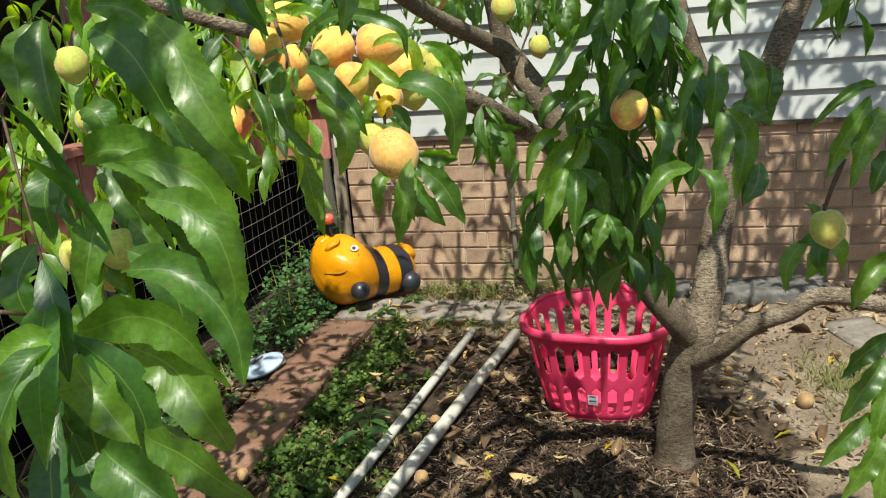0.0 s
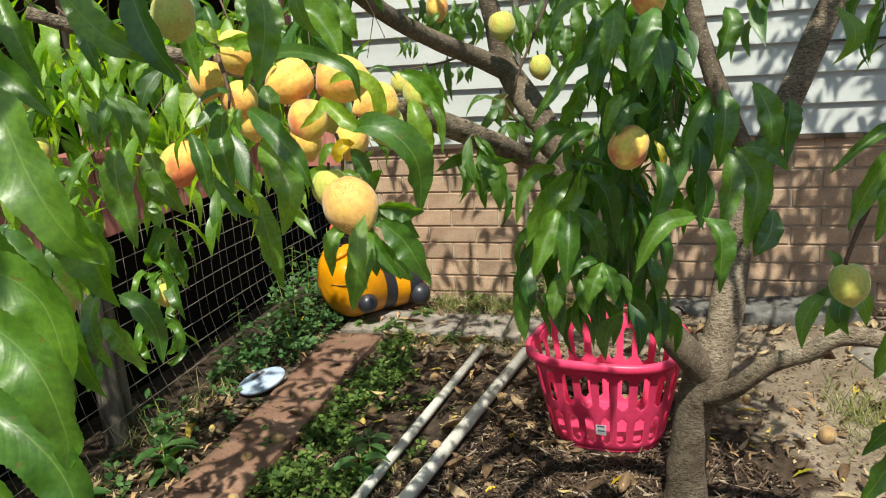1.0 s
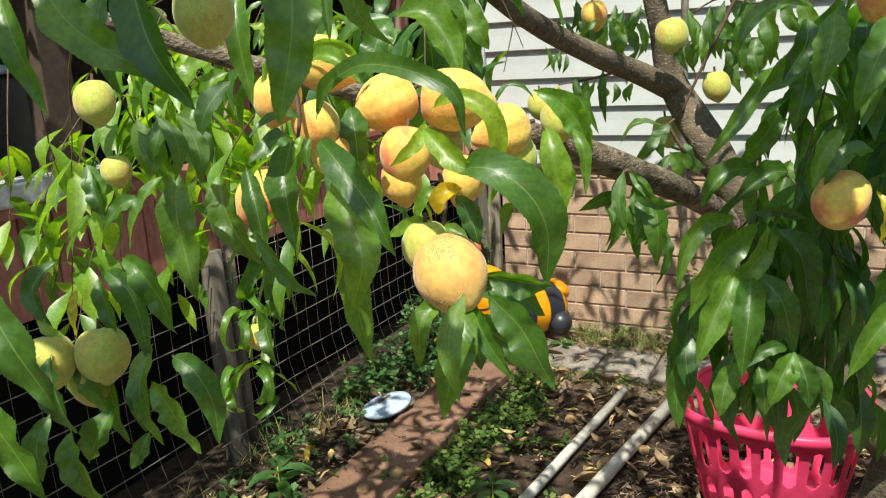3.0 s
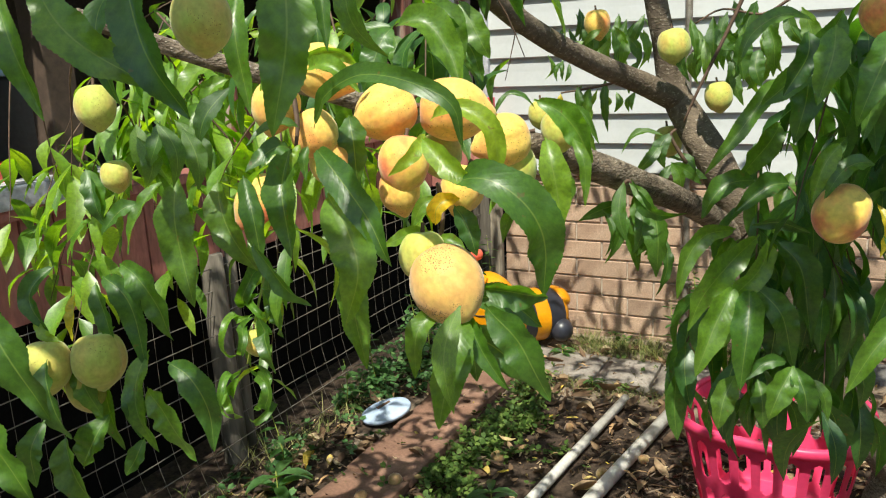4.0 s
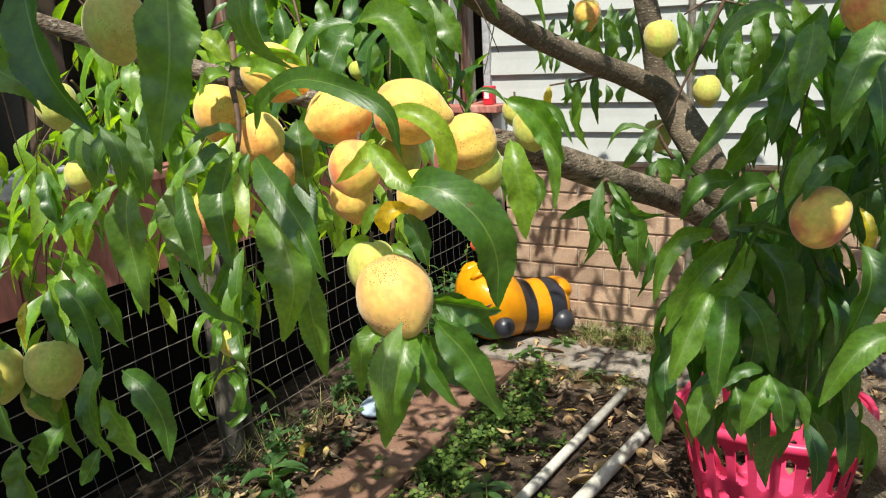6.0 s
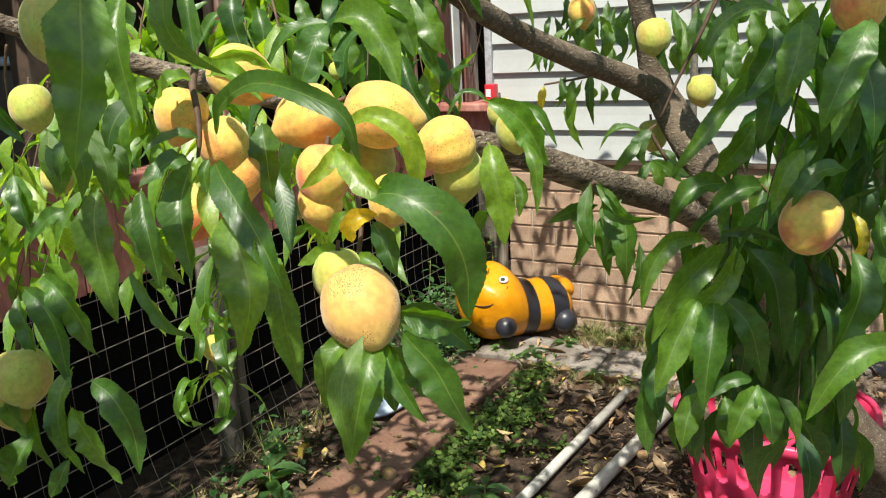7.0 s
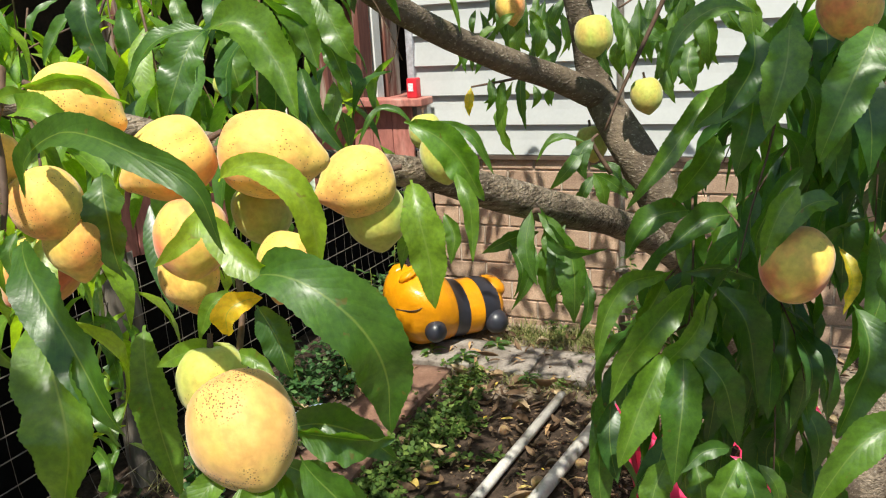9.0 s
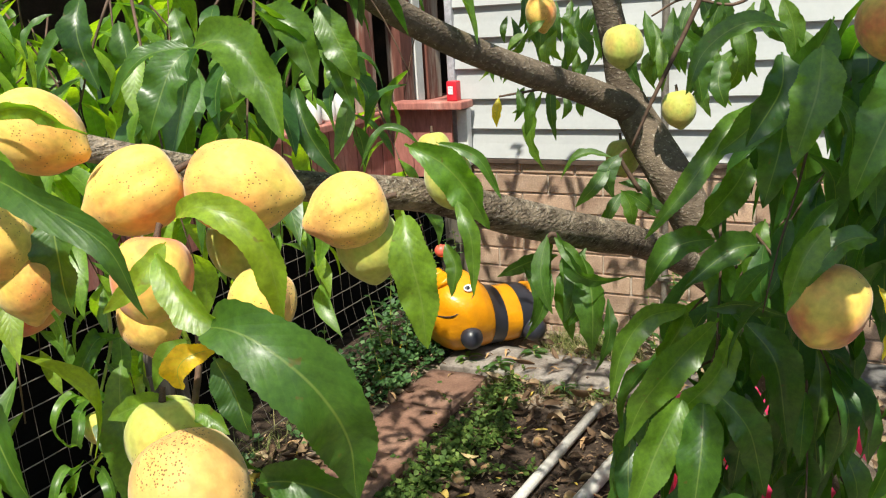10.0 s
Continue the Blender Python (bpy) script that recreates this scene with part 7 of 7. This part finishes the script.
crown("unseen peach leaf clump added overhead to cast shade", (2.05, 3.40, 3.36), (0.95, 0.42, 0.30), 520, 54, 0.03)
crown("unseen peach leaf clump added overhead to cast shade", (0.87, 1.00, 2.40), (0.24, 0.20, 0.10), 85, 53)
crown("unseen peach leaf clump added overhead to cast shade", (1.25, 0.80, 2.42), (0.30, 0.30, 0.20), 200, 48)
crown("unseen peach leaf clump added overhead to cast shade", (-1.25, 0.75, 2.45), (0.30, 0.80, 0.30), 500, 46)
# unseen limbs added to carry these shading clumps
for a, b in (((0.18, 1.2, 1.9), (0.35, -0.15, 2.38)), ((0.0, 1.6, 2.4), (-1.25, 0.75, 2.45)), ((1.40, 2.70, 2.1), (1.25, 1.95, 2.42)), ((1.25, 1.95, 2.42), (1.25, 0.80, 2.44)), ((0.1, 1.8, 2.55), (-0.70, 1.95, 2.40)), ((0.29, 2.03, 2.1), (0.1, 1.8, 2.6)), ((0.18, 1.2, 1.9), (0.0, 1.6, 2.4)), ((1.40, 2.70, 2.1), (1.6, 3.2, 2.6)), ((0.7, 2.4, 2.6), (-0.3, 3.45, 2.45)), ((1.6, 3.2, 2.6), (2.1, 3.4, 3.4)), ((0.74, 2.58, 2.0), (0.7, 2.4, 2.6))):
    limb("limb", [(*a, 0.012), (*(0.5 * (Vector(a) + Vector(b)) + Vector((0.05, 0, 0.03))), 0.009), (*b, 0.004)], 8, 4)

# ---- loose cover on the ground ----
def heap(name, verts, faces, material, label, category, smooth=False):
    me = bpy.data.meshes.new(name)
    me.from_pydata(verts, [], faces)
    me.materials.append(material)
    if smooth:
        me.shade_smooth()
    return tagged(new(name, me), label, category, kind="stuff")


def paved(x, y):
    return (-1.0 < x < -0.70 and 1.6 < y < 3.95) or (-1.02 < x < 0.26 and 3.95 < y < 4.29)


def taken(x, y):
    """Under the pipes, the lid, the basket and the trunk nothing else lies on top."""
    for ax, ay, bx, by, r in ((-0.155, 3.82, -0.335, 1.7, 0.040), (0.068, 3.78, -0.200, 1.7, 0.046)):
        s = (y - ay) / (by - ay)
        if 0 <= s <= 1 and abs(x - (ax + (bx - ax) * s)) < r:
            return True
    return math.hypot(x + 1.005, (y - 3.28) * 0.8) < 0.17 or math.hypot(x - 0.524, y - 3.125) < 0.23 or math.hypot(x - 0.815, y - 2.68) < 0.10


G_R = random.Random(71)


def mulch(count):
    verts, faces = [], []
    while len(verts) < count * 8:
        x, y = G_R.gauss(0.50, 0.45), G_R.gauss(2.35, 0.45)
        edge = ((x - 0.48) / 0.78) ** 2 + ((y - 2.3) / 0.95) ** 2 + 0.5 * noise.noise(Vector((x * 3, y * 3, 5)))
        if edge > 1.0 or paved(x, y) or y < 1.2 or taken(x, y):
            continue
        l, w, h = G_R.uniform(0.018, 0.065), G_R.uniform(0.0025, 0.0075), G_R.uniform(0.002, 0.004)
        m = pose(x, y, ground_height(x, y) + G_R.uniform(0.002, 0.022), G_R.gauss(0, 16), G_R.gauss(0, 22), G_R.uniform(0, 360))
        o = len(verts)
        for dx in (-1, 1):
            for dy in (-1, 1):
                for dz in (-1, 1):
                    verts.append(m @ Vector((dx * l / 2, dy * w / 2 * (0.5 if dx > 0 and dy > 0 else 1), dz * h / 2)))
        faces += [tuple(o + k for k in f) for f in ((0, 1, 3, 2), (4, 6, 7, 5), (0, 4, 5, 1), (2, 3, 7, 6), (0, 2, 6, 4), (1, 5, 7, 3))]
    heap("mulch", verts, faces, MULCH, "dark brown shredded bark mulch round the trunk", "mulch")


mulch(12000)


def blade(verts, faces, base, way, length, width, bow, n=3):
    """A curved strip, for leaves and grass."""
    side = Vector((-way.y, way.x, 0))
    side = side.normalized() if side.length > 1e-4 else Vector((1, 0, 0))
    o = len(verts)
    for i in range(n + 1):
        s = i / n
        c = base + way * (length * s) + Vector((0, 0, -bow * length * s * s))
        w = width * (1 - s) ** 0.6
        verts.append(c - side * w / 2)
        verts.append(c + side * w / 2)
    for i in range(n):
        a = o + 2 * i
        faces.append((a, a + 1, a + 3, a + 2))


def litter(count, seed):
    rr = random.Random(seed)
    verts, faces = [], []
    made = 0
    while made < count:
        x, y = rr.uniform(-1.3, 1.9), rr.uniform(1.5, 4.55)
        dens = 0.55 + 0.8 * noise.noise(Vector((x * 1.3, y * 1.3, 9)))
        if -1.4 < x < -0.95:
            dens = 0.8
        if x > 0.9 and 2.9 < y < 4.2:
            dens = 0.16 + 0.5 * noise.noise(Vector((x * 2.3, y * 2.3, 4)))
        if paved(x, y):
            dens *= 0.13
        if 0.15 < x < 1.35 and 1.7 < y < 2.95:
            dens *= 0.45
        if rr.random() > dens or taken(x, y):
            continue
        made += 1
        l = min(0.11, 0.022 + rr.expovariate(30))
        w = l * rr.uniform(0.22, 0.45)
        m = pose(x, y, ground_height(x, y) + (0.034 if paved(x, y) else 0.010) + rr.uniform(0, 0.014), rr.gauss(0, 16), rr.gauss(0, 14), rr.uniform(0, 360))
        o = len(verts)
        curl, roll = rr.uniform(-0.6, 1.4), rr.uniform(-0.2, 1.0)
        for i, (s, h) in enumerate(((0, 0.15), (0.25, 0.8), (0.5, 1.0), (0.75, 0.7), (1.0, 0.05))):
            for u in (-1, 0, 1):
                verts.append(m @ Vector((u * w / 2 * h, (s - 0.5) * l, l * curl * (s - 0.5) ** 2 + w * roll * abs(u) * h)))
        for i in range(4):
            for k in range(2):
                a = o + 3 * i + k
                faces.append((a, a + 1, a + 4, a + 3))
    heap("leaf_litter", verts, faces, LITTER, "dry tan and yellow fallen peach leaves on the ground", "leaves", True)


litter(1900, 72)


def crumbs(count, seed):
    """Broken leaf, twig ends and clods between the whole leaves."""
    rr = random.Random(seed)
    verts, faces = [], []
    while len(verts) < count * 4:
        x, y = rr.uniform(-1.4, 1.9), rr.uniform(1.5, 4.55)
        if taken(x, y) or (paved(x, y) and rr.random() < 0.75) or noise.noise(Vector((x * 2.6, y * 2.6, 7))) < -0.25:
            continue
        l, w = rr.uniform(0.008, 0.026), rr.uniform(0.004, 0.012)
        m = pose(x, y, ground_height(x, y) + (0.032 if paved(x, y) else 0.004) + rr.uniform(0, 0.008), rr.gauss(0, 24), rr.gauss(0, 24), rr.uniform(0, 360))
        o = len(verts)
        verts += [m @ Vector((-l / 2, -w / 2, 0)), m @ Vector((l / 2, -w * rr.uniform(0.1, 0.5), 0.002)), m @ Vector((l * 0.4, w / 2, 0.003)), m @ Vector((-l * 0.3, w * rr.uniform(0.2, 0.6), 0.004))]
        faces.append((o, o + 1, o + 2, o + 3))
    heap("ground_debris", verts, faces, LITTER, "crumbled brown leaf and twig bits strewn over the soil", "debris")


crumbs(6500, 79)


def clover_patch(name, count, seed, inside, height, size, material, label):
    rr = random.Random(seed)
    verts, faces = [], []
    made = 0
    while made < count:
        x, y = rr.uniform(-1.45, 0.35), rr.uniform(1.7, 4.6)
        k = inside(x, y)
        if rr.random() > k or taken(x, y):
            continue
        made += 1
        z0 = ground_height(x, y) + rr.uniform(0.12, 1.0) * height(x, y)
        c = Vector((x, y, z0))
        turn = rr.uniform(0, 360)
        tilt = pose(0, 0, 0, rr.gauss(0, 24), rr.gauss(0, 24), turn)
        for j in range(3):
            a = 2 * math.pi * j / 3
            o = len(verts)
            s = size * rr.uniform(0.7, 1.3)
            d = Vector((math.cos(a), math.sin(a), 0))
            e = Vector((-d.y, d.x, 0))
            for p in (d * 0.05 * s, d * 0.5 * s + e * 0.42 * s, d * 0.95 * s + e * 0.30 * s, d * 0.88 * s, d * 0.95 * s - e * 0.30 * s, d * 0.5 * s - e * 0.42 * s):
                verts.append(c + tilt.to_3x3() @ (p + Vector((0, 0, 0.25 * s * (p.length / s) ** 2))))
            faces.append((o, o + 1, o + 2, o + 3))
            faces.append((o, o + 3, o + 4, o + 5))
    heap(name, verts, faces, material, label, "weeds")


def strip(x, y):
    if paved(x, y):
        return 0.035
    k = noise.noise(Vector((x * 4.2, y * 4.2, 2)))
    inside = max(0.0, 1 - abs(x + 0.48 + 0.06 * (y - 3)) / 0.36) * (1 if 1.7 < y < 3.75 else 0.12)
    return max(0.0, min(1.0, inside * 1.1 + 1.9 * k - 0.35)) if inside > 0 else 0.0


clover_patch("clover", 1300, 73, strip, lambda x, y: 0.05, 0.023, CLOVER, "low green clover growing between path and pipes")


def by_fence(x, y):
    return 0.9 if -1.42 < x < -1.02 and 3.3 < y < 4.5 else (0.16 if -1.42 < x < -1.02 and 2.0 < y < 3.3 else 0.0)


def fence_height(x, y):
    return 0.05 + 0.24 * max(0.0, min(1.0, (y - 3.25) / 1.0)) * max(0.15, min(1.0, (-x - 0.98) / 0.25))


clover_patch("weeds", 520, 74, by_fence, fence_height, 0.030, WEED, "dark green weeds growing up along the wire netting")


def grass(count, seed, region, length, label):
    rr = random.Random(seed)
    verts, faces = [], []
    made = 0
    while made < count:
        x, y = region(rr)
        if noise.noise(Vector((x * 6, y * 6, 3))) < -0.15:
            continue
        made += 1
        a = rr.uniform(0, 2 * math.pi)
        way = Vector((math.cos(a) * 0.6, math.sin(a) * 0.6, rr.uniform(0.5, 1.2))).normalized()
        blade(verts, faces, Vector((x, y, ground_height(x, y))), way, length * rr.uniform(0.5, 1.2), 0.004, rr.uniform(0.1, 0.7))
    heap("grass", verts, faces, GRASS, label, "grass")


grass(1500, 75, lambda r: (r.uniform(-0.62, 0.35), r.gauss(4.46, 0.07)), 0.12, "dry yellow-green grass at the foot of the wall")
grass(520, 76, lambda r: (r.uniform(-0.75, 0.25), r.gauss(3.92, 0.06)), 0.09, "dry yellow-green grass between the slabs")
grass(420, 77, lambda r: (r.gauss(1.52, 0.10), r.gauss(3.35, 0.15)), 0.14, "tuft of dry straw-coloured grass on bare soil")
grass(500, 78, lambda r: (r.uniform(-0.62, -0.2), r.uniform(1.8, 2.8)), 0.08, "thin grass among the clover")
grass(260, 79, lambda r: (r.gauss(-1.30, 0.06), r.uniform(2.1, 3.5)), 0.17, "dry grass and thin stalks along the wire netting")


def broad_weed(x, y, scale, seed):
    rr = random.Random(seed)
    ob = thing("weed_plant", (x, y, ground_height(x, y)), "small broad-leaved green weed growing from the soil", "plant", "broad-leaved weeds")
    for k in range(9):
        a = k * 2.4 + rr.uniform(-0.3, 0.3)
        verts, faces = [], []
        h = 0.03 * scale * (k // 3)
        way = Vector((math.cos(a), math.sin(a), 0.55)).normalized()
        side = Vector((-math.sin(a), math.cos(a), 0))
        for i, (s, w) in enumerate(((0, 0.1), (0.3, 0.9), (0.6, 1.0), (0.85, 0.55), (1.0, 0.03))):
            c = Vector((0, 0, 0.01 + h)) + way * (0.11 * scale * s) + Vector((0, 0, -0.06 * scale * s * s))
            for u in (-1, 0, 1):
                verts.append(c + side * (0.017 * scale * w * u) + Vector((0, 0, 0.006 * scale * abs(u))))
        for i in range(4):
            for j in range(2):
                b = 3 * i + j
                faces.append((b, b + 1, b + 4, b + 3))
        me = bpy.data.meshes.new("leaf")
        me.from_pydata(verts, [], faces)
        me.materials.append(LEAF_WEED)
        me.shade_smooth()
        part("leaf", me, None, ob)
    part("stem", tube_bm([(0, 0, -0.005, 0.003), (0.002, 0, 0.04 * scale, 0.0025), (0, 0.002, 0.085 * scale, 0.0015)], 6, 2), GREEN_TWIG, ob)


for k, (x, y, s) in enumerate(((-1.10, 2.52, 1.4), (-0.88, 4.06, 0.8), (-0.70, 4.02, 0.85), (-0.60, 4.22, 0.75), (-0.34, 3.9, 0.6), (-0.33, 2.62, 1.2), (-0.36, 2.78, 1.0), (-1.22, 2.20, 1.1))):
    broad_weed(x, y, s, 90 + k)

def tall_weed(x, y, h, seed):
    """A thin upright stalk with narrow leaves all along it."""
    rr = random.Random(seed)
    ob = thing("tall_weed", (x, y, ground_height(x, y)), "thin upright green weed growing before the brick wall", "plant", "tall weeds by the wall")
    pts = [(0.03 * math.sin(s * 2.2 + seed), -0.02 * s, h * s, 0.0032 * (1.1 - 0.8 * s)) for s in (0, 0.25, 0.5, 0.75, 1.0)]
    part("stem", tube_bm(pts, 6, 2), GREEN_TWIG, ob)
    for k in range(int(h * 46)):
        s = 0.10 + 0.9 * (k + rr.random()) / (h * 46)
        a = k * 2.4
        way = Vector((math.cos(a), math.sin(a), rr.uniform(-0.2, 0.6))).normalized()
        verts, faces = [], []
        base = Vector((0.03 * math.sin(s * 2.2 + seed), -0.02 * s, h * s))
        ln = rr.uniform(0.05, 0.095) * (1.15 - 0.5 * s)
        side = Vector((-math.sin(a), math.cos(a), 0))
        for u, w in ((0, 0.1), (0.35, 1.0), (0.7, 0.8), (1.0, 0.04)):
            c = base + way * (ln * u) + Vector((0, 0, -0.35 * ln * u * u))
            verts += [c - side * (0.2 * ln * w), c + Vector((0, 0, -0.03 * ln)), c + side * (0.2 * ln * w)]
        for i in range(3):
            for j in range(2):
                b = 3 * i + j
                faces.append((b, b + 1, b + 4, b + 3))
        me = bpy.data.meshes.new("leaf")
        me.from_pydata(verts, [], faces)
        me.materials.append(LEAF_WEED)
        me.shade_smooth()
        part("leaf", me, None, ob)


for k, (x, y, h) in enumerate(((-0.02, 4.50, 0.62), (0.03, 4.46, 0.45), (-0.06, 4.42, 0.34), (0.40, 4.50, 0.30), (-1.12, 4.20, 0.55), (-1.20, 4.05, 0.46), (-1.08, 4.36, 0.62), (-1.26, 3.86, 0.40), (-1.16, 3.70, 0.34), (-1.30, 3.55, 0.36), (-1.22, 3.98, 0.50), (-1.05, 4.12, 0.38), (-1.33, 3.30, 0.26), (-1.28, 2.75, 0.24))):
    tall_weed(x, y, h, 120 + k)

# a few larger yellow leaves that stand out on the ground
random.seed(66)
YELLOW = [leaf_mesh("fallen_leaf", 0.10, 0.15, 0.05, k, LEAF_YELLOW, 8, 1) for k in range(2)]
for x, y, a in ((-0.83, 3.45, 40), (-0.56, 3.80, 80), (-0.38, 2.62, 20), (0.92, 3.05, 70), (1.1, 3.3, 95), (-0.72, 2.18, 60), (0.18, 2.42, 10), (1.25, 2.9, 120), (0.62, 2.75, 150), (-0.30, 2.35, 75), (0.05, 3.55, 130), (1.02, 2.55, 30)):
    f = new("fallen_leaf", random.choice(YELLOW))
    f.matrix_basis = pose(x, y, ground_height(x, y) + (0.034 if paved(x, y) else 0.020), random.uniform(-12, 12), random.uniform(-15, 15), a) @ Matrix.Diagonal((0.03, 0.10, 0.07, 1))
    tagged(f, "bright yellow fallen peach leaf lying on the ground", "leaf", "yellow fallen leaves")


# single dry leaves that can be told apart on mulch, path and soil
DRY_LEAF = simple("dry_leaf", [(0.3, (0.22, 0.125, 0.06)), (0.7, (0.42, 0.27, 0.13))], 30, 0.75, 0.3, 90, 0.003, vary=0.35)
DRY = [leaf_mesh("dry_leaf", 0.12 + 0.1 * k, 0.2 - 0.15 * k, 0.05, k + 0.4, DRY_LEAF, 7, 1) for k in range(4)]
rr = random.Random(303)
made = 0
while made < 110:
    x, y = rr.uniform(-1.25, 1.75), rr.uniform(1.75, 4.3)
    if taken(x, y):
        continue
    made += 1
    f = new("dry_leaf", DRY[made % 4])
    ln = rr.uniform(0.05, 0.10)
    f.matrix_basis = pose(x, y, ground_height(x, y) + (0.045 if paved(x, y) else 0.018), rr.uniform(-14, 14), rr.uniform(-18, 18), rr.uniform(0, 360)) @ Matrix.Diagonal((ln * 0.32, ln, ln * 0.8, 1))
    tagged(f, "dry curled brown peach leaf fallen on the ground", "leaf", "dry fallen leaves")

# ---- bricks of the wall foot, one by one ----
random.seed(21)
BRICKS = []
for k in range(4):
    bm = box_bm((-0.5, -0.5, -0.5), (0.5, 0.5, 0.5))
    for v in bm.verts:
        v.co += Vector([random.uniform(-0.006, 0.006) for _ in range(3)])
    for v in bm.verts:
        v.co = Vector((v.co.x * (BRICK_L - 0.010), v.co.y * 0.05, v.co.z * (COURSE - 0.010)))
    bmesh.ops.bevel(bm, geom=[e for e in bm.edges if min(v.co.y for v in e.verts) < 0], offset=0.0035, segments=1, affect="EDGES")
    BRICKS.append(mesh_from("brick", bm, BRICK, False))
for row in range(-1, 9):
    z = LINE0 + (row + 0.5) * COURSE
    if z + COURSE / 2 > SIDING_Z + 0.05:
        break
    shift = 1.19 if row % 2 == 0 else 1.19 + BRICK_L / 2
    k0 = math.ceil((WALL_L - shift) / BRICK_L)
    gap = shift + k0 * BRICK_L - WALL_L
    if gap > 0.04:
        b = new("brick", random.choice(BRICKS))
        b.parent = wall
        b.matrix_basis = pose(WALL_L + gap / 2, WALL_Y + 0.025, z) @ Matrix.Diagonal(((gap - 0.010) / (BRICK_L - 0.010), 1, 1, 1))
    for k in range(k0, 12):
        x = shift + (k + 0.5) * BRICK_L
        if x + BRICK_L / 2 > 2.9:
            break
        b = new("brick", random.choice(BRICKS))
        b.parent = wall
        b.matrix_basis = pose(x, WALL_Y + 0.025 + random.uniform(-0.002, 0.002), z, 0, random.uniform(-0.2, 0.2), random.uniform(-0.3, 0.3))
